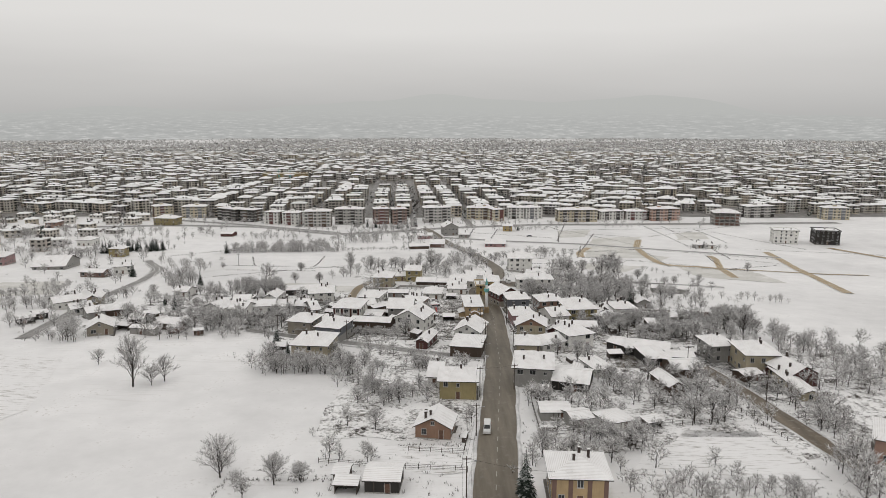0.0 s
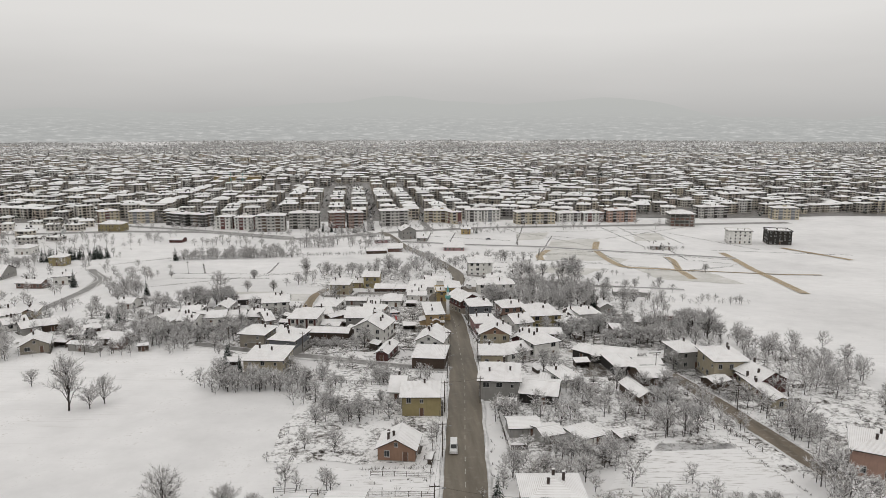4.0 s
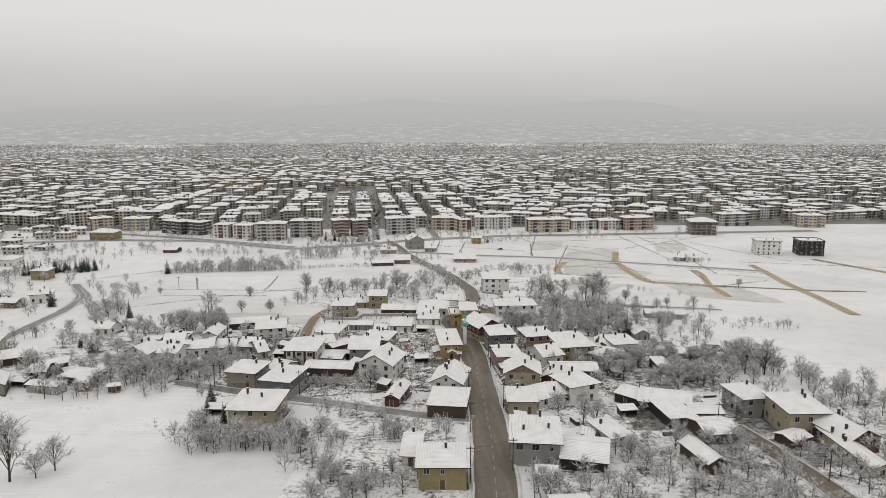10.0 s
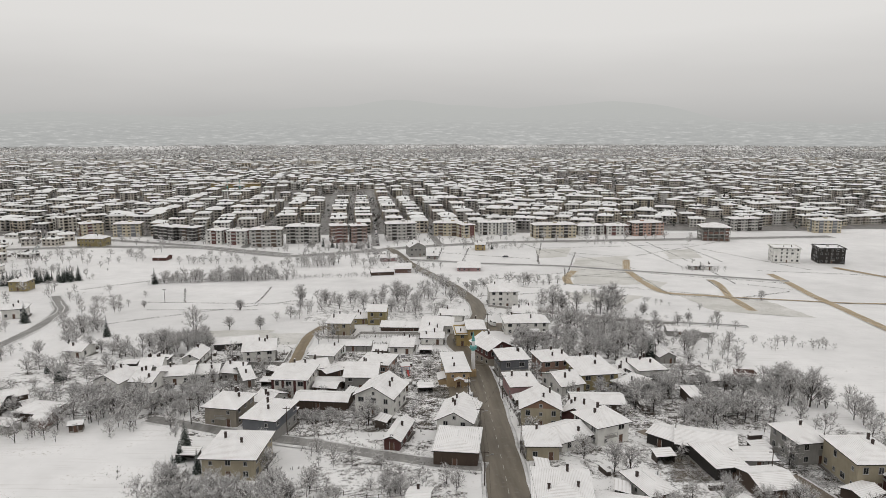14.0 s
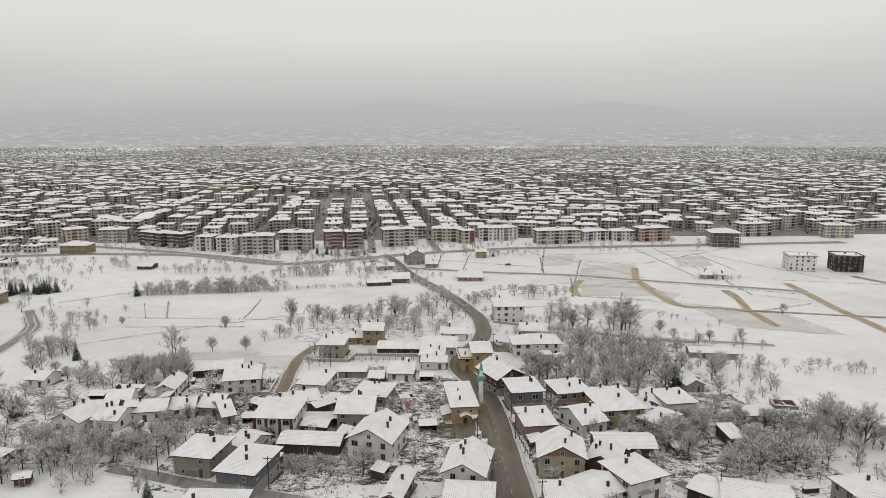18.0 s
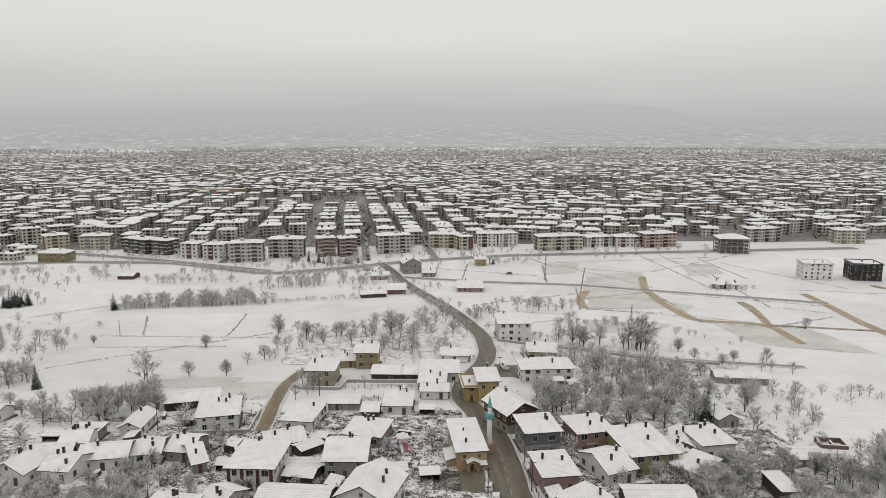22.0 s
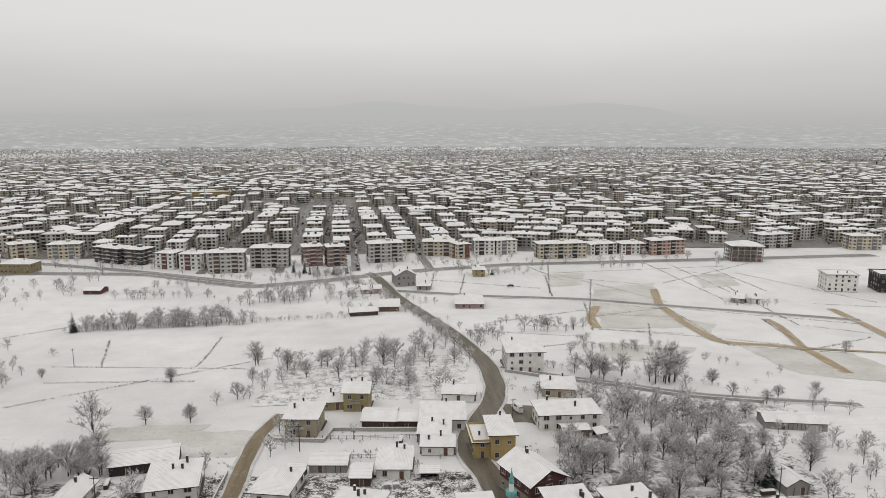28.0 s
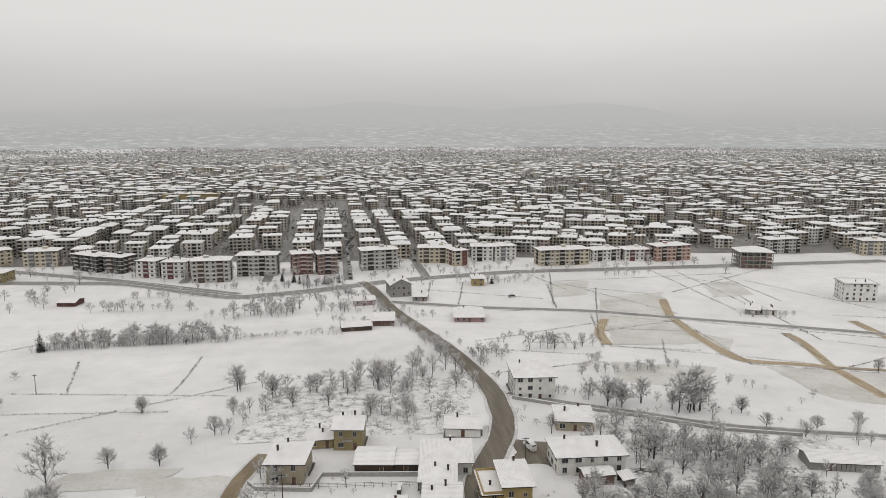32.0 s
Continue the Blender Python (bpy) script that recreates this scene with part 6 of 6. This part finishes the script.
# ---- woodpiles, lean-tos and the bare foundation in the yards ----
LOG_ENDS = Shape()
for row in range(4):
    for k in range(9):
        LOG_ENDS.tube((-1.6 + k * 0.4 + 0.1 * (row % 2), -0.5, 0.17 + row * 0.31), (-1.6 + k * 0.4 + 0.1 * (row % 2), 0.5, 0.17 + row * 0.31), 0.18, 0.17, 6)
LOG_ENDS = LOG_ENDS.done("log_stack", "wood")
PILE_SNOW = Shape().slab([(-1.8, -0.5, 1.34), (1.8, -0.55, 1.32), (1.75, 0.5, 1.35), (-1.8, 0.52, 1.33), (-0.7, 0, 1.5), (0.9, 0.02, 1.46)], [(0, 1, 5, 4), (1, 2, 5), (2, 3, 4, 5), (3, 0, 4)], 0.1, 0, 0).done("snow_cap", "snow")
LEAN_BACK = Shape().box(-2.2, 1.3, -0.5, 2.2, 1.42, 2.3).done("back_boards", "wood")
LEAN_SIDE = Shape().box(-0.06, -1.3, -0.5, 0.06, 1.3, 1.95).done("side_boards", "wood")
LEAN_POST = Shape().box(-0.06, -0.06, -0.5, 0.06, 0.06, 1.85).done("post", "wood")
LEAN_ROOF = Shape().slab([(-2.5, -1.8, 1.95), (2.5, -1.8, 1.95), (2.5, 1.7, 2.5), (-2.5, 1.7, 2.5)], [(0, 1, 2, 3)], 0.14).done("roof", "roof", "fascia")


def yard_things():
    rnd = random.Random(52)
    homes = [f for f in FOOT if f[1] < 345 and abs(f[0]) < 135 and f[4] > 3.2]
    for fx, fy, c, s_, a, b in homes:
        turn = math.degrees(math.atan2(s_, c))
        for _ in range(2):
            side, far = rnd.choice((-1, 1)), rnd.uniform(2.6, 6.5)
            u, v = (side * (a + far), rnd.uniform(-b, b)) if rnd.random() < 0.6 else (rnd.uniform(-a, a), rnd.choice((-1, 1)) * (b + far))
            x, y = fx + u * c - v * s_, fy + u * s_ + v * c
            if blocked(x, y, 1.9):
                continue
            if rnd.random() < 0.5:
                ob = thing("woodpile", x, y, turn + rnd.choice((0, 90)))
                part("log_stack", LOG_ENDS, ob)
                part("snow_cap", PILE_SNOW, ob, "layer of snow on the logs")
                tagged(ob, "stacked firewood under snow in a yard", "woodpile", "woodpiles")
                claim(x, y, 3.6, 3.6, 0)
            else:
                ob = thing("lean_to", x, y, turn + rnd.choice((0, 0, 90, -90)))
                part("back_boards", LEAN_BACK, ob)
                for px in (-2.14, 2.14):
                    part("side_boards", LEAN_SIDE, ob, "", pose(px, 0, 0))
                part("roof", LEAN_ROOF, ob, "snow-covered sheet roof")
                for px in (-2.1, 2.1):
                    part("post", LEAN_POST, ob, "", pose(px, -1.4, 0))
                tagged(ob, "open wooden lean-to with a snowy sheet roof", "shelter", "lean-tos")
                claim(x, y, 5, 4, 0)


yard_things()


def foundation(x, y, turn):
    """The low brick walls of a house that was never finished."""
    ob = thing("foundation", x, y, turn)
    for x0, y0, x1, y1 in ((-3.4, -2.6, 3.4, -2.3), (-3.4, 2.3, 3.4, 2.6), (-3.4, -2.3, -3.1, 2.3), (3.1, -2.3, 3.4, 2.3), (-0.4, -2.3, -0.1, 0.6)):
        wall = part("wall", Shape().box(x0, y0, -0.8, x1, y1, 1.2).done("wall", "w_brick"), ob)
        part("snow_cap", Shape().box(x0 - 0.04, y0 - 0.04, 1.2, x1 + 0.04, y1 + 0.04, 1.28).done("snow_cap", "snow"), wall)
    tagged(ob, "unfinished brick foundation walls standing in the snowy field", "foundation")


foundation(110.5, 287.0, -12)

# ---- the mosque ----


def mosque(x, y, w, d, turn, h):
    ob = thing("mosque", x, y, turn)
    claim(x, y, w, d, turn)
    part("wall", Shape().box(-w / 2, -d / 2, -2, w / 2, d / 2, h - 0.05).done("wall", "w_tan"), ob)
    pts, faces, thick = roof_shape("hip", w, d, h, 0.55, 0.16)
    roof = part("roof", Shape().slab(pts, faces, 0.22).done("roof", "snow", "fascia"), ob, "smooth snow on the hipped roof")
    part("chimney", CHIMNEY[0], roof, "", pose(-0.9, -d * 0.3, roof_z("hip", w, d, h, 0.55, 0.16, 0.9, d * 0.3)))
    part("vent", Shape().tube((0, 0, 0), (0, 0, 0.7), 0.22, 0.18, 8).done("vent", "chimney"), roof, "", pose(-0.6, 1, roof_z("hip", w, d, h, 0.55, 0.16, 0.6, 1)))
    arch = Shape()
    for side in (-1, 1):
        arch.box(side * 1.1 - 0.18, -1.7, 0, side * 1.1 + 0.18, -1.4, 2.1)
    n = 10
    for k in range(n):
        a, b = math.pi * k / n, math.pi * (k + 1) / n
        arch.poly([(math.cos(t) * r, yy, 2.1 + math.sin(t) * r) for t in (a, b) for r in (0.92, 1.28) for yy in (-1.7, -1.4)], [(0, 2, 6, 4), (1, 5, 7, 3), (2, 3, 7, 6), (0, 4, 5, 1)])
    porch = part("porch", arch.done("porch", "w_tan"), ob, "arched entrance porch", pose(0.1, -d / 2, 0))
    part("porch_roof", Shape().slab([(-1.6, -2.1, 3.25), (1.6, -2.1, 3.25), (1.6, 0, 3.25), (-1.6, 0, 3.25), (0, -2.1, 3.95), (0, 0, 3.95)], [(0, 4, 5, 3), (4, 1, 2, 5)], 0.15).done("porch_roof", "snow", "tile"), porch)
    part("door", DOOR, ob, "", pose(0.1, -d / 2, 0.1))
    part("canopy", Shape().slab([(1.7, -1.9, 2.6), (w / 2, -1.9, 2.6), (w / 2, 0, 3.0), (1.7, 0, 3.0)], [(0, 1, 2, 3)], 0.12).done("canopy", "snow", "fascia"), ob, "lean-to canopy with snow", pose(0, -d / 2, 0))
    part("side_annex", Shape().box(-2.2, -3, -1.5, 0, 3, 2.2, 0).slab([(-2.6, -3.3, 2.25), (0, -3.3, 2.9), (0, 3.3, 2.9), (-2.6, 3.3, 2.25)], [(0, 1, 2, 3)], 0.15, 1, 2).done("side_annex", "w_tan", "snow", "fascia"), ob, "low side annex under snow", pose(-w / 2, -d * 0.22, 0))
    for side in (0, 1, 3):
        length, spot = facade_spots(w, d, side)
        bays = max(2, int(length / 3.4))
        for k in range(bays):
            part("window", WINDOW["small" if side == 0 else "tall"], ob, "", spot((k + 0.5) / bays * length - length / 2, 3.6 if side == 0 else 2.4))
    tagged(ob, "tan village mosque with smooth snowy roof and arched porch", "mosque")


def minaret(x, y, h):
    ob = thing("minaret", x, y)
    part("base", Shape().box(-1.0, -1.0, -1, 1.0, 1.0, 2.2).poly([(-1, -1, 2.2), (1, -1, 2.2), (1, 1, 2.2), (-1, 1, 2.2), (0, 0, 3.4)], [(0, 1, 4), (1, 2, 4), (2, 3, 4), (3, 0, 4)]).done("base", "w_tan"), ob)
    part("shaft", Shape().tube((0, 0, 2.4), (0, 0, h * 0.60), 0.72, 0.58, 16).done("shaft", "white_metal"), ob, "white round shaft")
    part("gallery", Shape().tube((0, 0, h * 0.57), (0, 0, h * 0.62), 0.6, 1.15, 16).tube((0, 0, h * 0.62), (0, 0, h * 0.67), 1.15, 1.15, 16).done("gallery", "teal"), ob, "teal gallery ring")
    part("upper_shaft", Shape().tube((0, 0, h * 0.62), (0, 0, h * 0.78), 0.5, 0.5, 16).done("upper_shaft", "white_metal"), ob)
    cone = part("spire", Shape().tube((0, 0, h * 0.78), (0, 0, h * 0.97), 0.62, 0.04, 16).done("spire", "teal"), ob, "teal conical spire")
    part("finial", Shape().tube((0, 0, h * 0.965), (0, 0, h), 0.03, 0.02, 6).tube((0, 0, h * 0.975), (0, 0, h * 0.985), 0.1, 0.1, 8).done("finial", "metal"), cone)
    tagged(ob, "slender white minaret with teal gallery and spire", "minaret")


mosque(12.2, 284.6, 7.1, 19.0, 2.6, 5.5)
minaret(18.3, 285.8, 15.5)

# ---- vehicles ----


def wheel_mesh(r, w):
    s = Shape().tube((-w / 2, 0, 0), (w / 2, 0, 0), r, r, 14, 0)
    return s.done("tyre", "rubber")


WHEEL, RIM = wheel_mesh(0.33, 0.22), Shape().tube((-0.115, 0, 0), (0.115, 0, 0), 0.2, 0.2, 10, 0).done("rim", "metal")


def vehicle(x, y, turn, paint, long, high, van, label, snowy=True):
    ob = thing("van" if van else "car", x, y, turn, hz(x, y) + 0.2)
    l, w = long / 2, 0.88
    prof = [(-l, 0.35), (l, 0.35), (l, 0.85), (l * 0.97, 1.0), (l * 0.62, 1.08), (l * 0.42, high - 0.05), (-l * 0.92, high), (-l, high * 0.75)] if van else [(-l, 0.35), (l, 0.35), (l, 0.72), (l * 0.9, 0.85), (l * 0.42, 0.95), (l * 0.12, high), (-l * 0.55, high), (-l * 0.9, 0.95), (-l, 0.85)]
    n = len(prof)
    lean = [1.0 if z < 1.0 else 0.86 for _, z in prof]
    v = [(-w * k, p, z) for (p, z), k in zip(prof, lean)] + [(w * k, p, z) for (p, z), k in zip(prof, lean)]
    f = [tuple(range(n)), tuple(range(2 * n - 1, n - 1, -1))] + [(k, n + k, n + (k + 1) % n, (k + 1) % n) for k in range(n)]
    body = part("body", Shape().poly(v, f).done("body", paint), ob)
    z0, z1 = (1.12, high - 0.18) if van else (1.0, high - 0.1)
    for side in (-1, 1):
        part("side_window", Shape().box(side * w * 0.86 - 0.03, -l * 0.5, z0, side * w * 0.86 + 0.03 + 0.03 * side, l * 0.28 if van else l * 0.1, z1).done("side_window", "pane"), body)
    part("windscreen", Shape().poly([(-0.68, l * 0.60, 1.12), (0.68, l * 0.60, 1.12), (0.62, l * 0.455, high - 0.15), (-0.62, l * 0.455, high - 0.15)] if van else [(-0.68, l * 0.415, 0.99), (0.68, l * 0.415, 0.99), (0.62, l * 0.16, high - 0.05), (-0.62, l * 0.16, high - 0.05)], [(0, 1, 2, 3)]).done("windscreen", "pane"), body, "", pose(0, 0.03, 0.03))
    part("rear_window", Shape().box(-0.6, -l * (0.985 if van else 0.76) - 0.02, z0, 0.6, -l * (0.96 if van else 0.70), z1 - 0.05).done("rear_window", "pane"), body)
    for sx in (-0.8, 0.8):
        part("headlight", Shape().box(sx - 0.14, l - 0.04, 0.62, sx + 0.14, l + 0.03, 0.78).done("headlight", "frame"), body)
        part("tail_light", Shape().box(sx - 0.1, -l - 0.03, 0.62, sx + 0.1, -l + 0.02, 0.9).done("tail_light", "red"), body)
        for sy in (-l * 0.62, l * 0.62):
            t = part("wheel", WHEEL, ob, "", pose(sx, sy, 0.33))
            part("rim", RIM, t)
    if snowy:
        part("snow_cap", Shape().box(-0.68, -l * 0.52, high, 0.68, l * (0.36 if van else 0.08), high + 0.08).done("snow_cap", "snow"), ob, "layer of snow on the roof")
    tagged(ob, label, "van" if van else "car", "vehicles")


M["silver"] = plain("silver_car_paint", (0.45, 0.46, 0.47), 0.3, 0.5, 0.05)
M["dark_car"] = plain("dark_car_paint", (0.06, 0.06, 0.07), 0.3, 0.2, 0.05)
vehicle(10.3, 153.2, 175, "white_metal", 4.9, 2.05, True, "white van on the wet village road", False)
vehicle(15.2, 264.0, -8, "silver", 4.3, 1.45, False, "silver car parked at the edge of the road")
vehicle(16.0, 258.6, -8, "white_metal", 4.3, 1.5, False, "pale car parked beside the road")
vehicle(34.3, 361.5, 12, "white_metal", 5.6, 2.3, True, "white delivery van parked on the dark yard")
vehicle(0.5, 276.2, 84, "white_metal", 4.3, 1.5, False, "white car parked under snow near the playground")
vehicle(-46.0, 295.5, 60, "white_metal", 4.2, 1.5, False, "snowed-in white car by the dirt lane")
vehicle(73.6, 590.2, 95, "dark_car", 4.3, 1.45, False, "dark car parked at the field's edge")
vehicle(49.0, 207.0, 70, "white_metal", 4.2, 1.5, False, "white car parked in a yard")
vehicle(-25.5, 610.5, 70, "dark_car", 4.3, 1.45, False, "dark car on the slushy main road")
rnd_cars = random.Random(3)
for k in range(34):
    v_ = 662 + (k // 2) * 13 + rnd_cars.uniform(-3, 3)
    vehicle(-29.5 - (v_ - 650) * 0.055 + (-4.3 if k % 2 else 4.3), v_, -3 + 180 * (k % 2), rnd_cars.choice(("white_metal", "silver", "dark_car")), 4.3, 1.45, False, "car parked along the slushy town street")

# ---- playground and bins ----


def playground(x, y):
    ob = thing("playground_set", x, y, 8)
    for px in (-1.2, 1.2):
        for py in (-1.2, 1.2):
            part("post", Shape().tube((px, py, -0.3), (px, py, 2.9), 0.07, 0.07, 8).done("post", "blue"), ob)
    part("platform", Shape().box(-1.25, -1.25, 1.3, 1.25, 1.25, 1.42, 0).box(-1.2, -1.2, 1.42, 1.2, 1.2, 1.5, 1).done("platform", "wood", "snow"), ob)
    part("roof", Shape().slab([(-1.6, -1.6, 2.9), (1.6, -1.6, 2.9), (1.6, 1.6, 2.9), (-1.6, 1.6, 2.9), (0, 0, 4.0)], [(0, 1, 4), (1, 2, 4), (2, 3, 4), (3, 0, 4)], 0.12).done("roof", "snow", "red"), ob)
    for k, c in ((-0.6, "white_metal"), (0.6, "red")):
        part("slide", Shape().slab([(k - 0.35, -4.4, 0.25), (k + 0.35, -4.4, 0.25), (k + 0.35, -1.2, 1.5), (k - 0.35, -1.2, 1.5)], [(0, 1, 2, 3)], 0.08, 0, 0).box(k - 0.4, -4.4, 0.1, k - 0.34, -4.2, 0.5).box(k + 0.34, -4.4, 0.1, k + 0.4, -4.2, 0.5).done("slide", c), ob, "plastic slide")
    part("ladder", Shape().tube((1.9, 0.4, 0), (1.3, 0.4, 1.5), 0.04, 0.04, 6).tube((1.9, -0.4, 0), (1.3, -0.4, 1.5), 0.04, 0.04, 6).tube((1.7, 0.4, 0.5), (1.7, -0.4, 0.5), 0.03, 0.03, 6).tube((1.5, 0.4, 1.0), (1.5, -0.4, 1.0), 0.03, 0.03, 6).done("ladder", "red"), ob)
    tagged(ob, "snowy playground set with red and white slides", "playground")


playground(-3.8, 291.0)
fence((-10.0, 284.0), (4.0, 284.5), (3.8, 303.0), (-10.0, 302.0), (-10.0, 284.0))
for k in range(2):
    ob = thing("bin", -6.6 + k * 2.1, 311.0, 4)
    part("body", Shape().box(-0.7, -0.5, 0, 0.7, 0.5, 1.1).done("body", "metal"), ob)
    part("lid", Shape().box(-0.74, -0.54, 1.1, 0.74, 0.54, 1.28).done("lid", "snow"), ob, "lid under snow")
    tagged(ob, "grey metal waste bin with a snowy lid", "bin", "waste bins")

# ---- poles and wires ----


def pole(x, y, h, lamp=True):
    ob = thing("utility_pole", x, y)
    part("pole", Shape().tube((0, 0, -0.5), (0, 0, h), 0.14, 0.09, 8).done("pole", "wood"), ob)
    part("crossarm", Shape().box(-0.9, -0.06, h - 0.6, 0.9, 0.06, h - 0.45).done("crossarm", "wood"), ob)
    for k in (-0.8, 0, 0.8):
        part("insulator", Shape().tube((k, 0, h - 0.45), (k, 0, h - 0.22), 0.05, 0.04, 6).done("insulator", "frame"), ob)
    if lamp:
        arm = part("lamp_arm", Shape().tube((0, 0, h - 1.3), (1.5, 0, h - 0.9), 0.035, 0.03, 6).done("lamp_arm", "metal"), ob)
        part("lamp_head", Shape().box(1.35, -0.12, h - 0.98, 1.95, 0.12, h - 0.84).done("lamp_head", "metal"), arm)
    tagged(ob, "wooden utility pole with crossarm beside the road", "pole", "utility poles")
    return Vector((x, y, hz(x, y) + h - 0.22))


def wire(a, b, sag):
    c = bpy.data.curves.new("wire", "CURVE")
    c.dimensions = "3D"
    c.bevel_depth = 0.018
    s = c.splines.new("POLY")
    s.points.add(10)
    for k in range(11):
        u = k / 10
        p = a.lerp(b, u)
        s.points[k].co = (p.x, p.y, p.z - 4 * sag * u * (1 - u), 1)
    c.materials.append(M["rubber"])
    tagged(new("power_line", c), "thin dark power line between poles", "cable", "power lines")


tops = [pole(x, y, 8.2) for x, y in ((3.6, 92.0), (4.4, 121.0), (7.6, 150.0), (9.9, 178.0), (12.6, 205.0), (14.6, 232.0), (14.2, 258.0))]
for a, b in zip(tops, tops[1:]):
    for off in (-0.8, 0.0, 0.8):
        wire(a + Vector((off, 0, 0)), b + Vector((off, 0, 0)), 0.7)
tops = [pole(x, y, 7.6, False) for x, y in ((19.6, 183.0), (23.2, 222.0), (24.6, 262.0), (26.0, 278.0))]
for a, b in zip(tops, tops[1:]):
    wire(a, b, 0.6)
for x, y in ((-71.0, 306.0), (-30.0, 336.0), (31.0, 352.0), (-128.0, 430.0), (84.0, 300.0), (75.0, 205.0), (62.0, 226.0), (-60.0, 245.0), (-34.0, 238.0), (86.0, 176.0)):
    pole(x, y, 7.5, False)
wire(Vector((9.9, 178.0, hz(9.9, 178) + 7.9)), Vector((19.6, 183.0, hz(19.6, 183) + 7.3)), 0.4)
wire(Vector((4.4, 121.0, hz(4.4, 121) + 7.9)), Vector((24.0, 118.0, hz(24, 118) + 6.5)), 0.8)
wire(Vector((14.6, 232.0, hz(14.6, 232) + 7.9)), Vector((24.6, 262.0, hz(24.6, 262) + 7.3)), 0.8)

# ---- landmarks in the town ----
house(-275.0, 1228.0, 76.0, 18.0, 3, 14.0, "flat", 4, "yellow")
minaret(-246.0, 1052.0, 36.0)
minaret(-229.0, 1052.0, 36.0)
house(-237.5, 1062.0, 18.0, 18.0, 3, 8.0, "hip", 2, "white")

# ---- an unfinished concrete frame beside the fields ----


def skeleton_block(x, y, w, d, turn, storeys):
    ob = thing("unfinished_building", x, y, turn)
    claim(x, y, w, d, turn)
    for k in range(storeys + 1):
        part("floor_slab", Shape().box(-w / 2, -d / 2, -0.3, w / 2, d / 2, 0.0, 0).box(-w / 2 + 0.1, -d / 2 + 0.1, 0, w / 2 - 0.1, d / 2 - 0.1, 0.05, 0).done("floor_slab", "concrete"), ob, "", pose(0, 0, 0.3 + k * 3.0))
    column = Shape().box(-0.25, -0.25, 0, 0.25, 0.25, 2.72).done("column", "concrete")
    infill = Shape().box(-1.5, -0.1, 0, 1.5, 0.1, 2.0).done("brick_infill", "w_brick")
    rnd = random.Random(4)
    for k in range(storeys):
        for i in range(6):
            for j in range(5):
                if i in (0, 5) or j in (0, 4):
                    part("column", column, ob, "", pose((i / 5 - 0.5) * (w - 0.6), (j / 4 - 0.5) * (d - 0.6), 0.3 + k * 3.0))
            if i < 5 and rnd.random() < 0.6:
                part("brick_infill", infill, ob, "", pose((i / 5 - 0.4) * (w - 0.6), -d / 2 + 0.5, 0.3 + k * 3.0))
    part("core", Shape().box(-w * 0.22, -d * 0.2, 0, w * 0.22, d * 0.2, storeys * 3.0).done("core", "concrete"), ob)
    pts, faces, thick = roof_shape("hip", w, d, storeys * 3.0 + 0.4, 1.0, 0.3)
    part("roof", Shape().slab(pts, faces, 0.25).done("roof", "roof", "fascia"), ob, "hipped roof under thin snow")
    tagged(ob, "unfinished concrete frame with brick infill and snowy roof", "building site")


skeleton_block(276.3, 680.0, 24.0, 20.0, -10, 4)
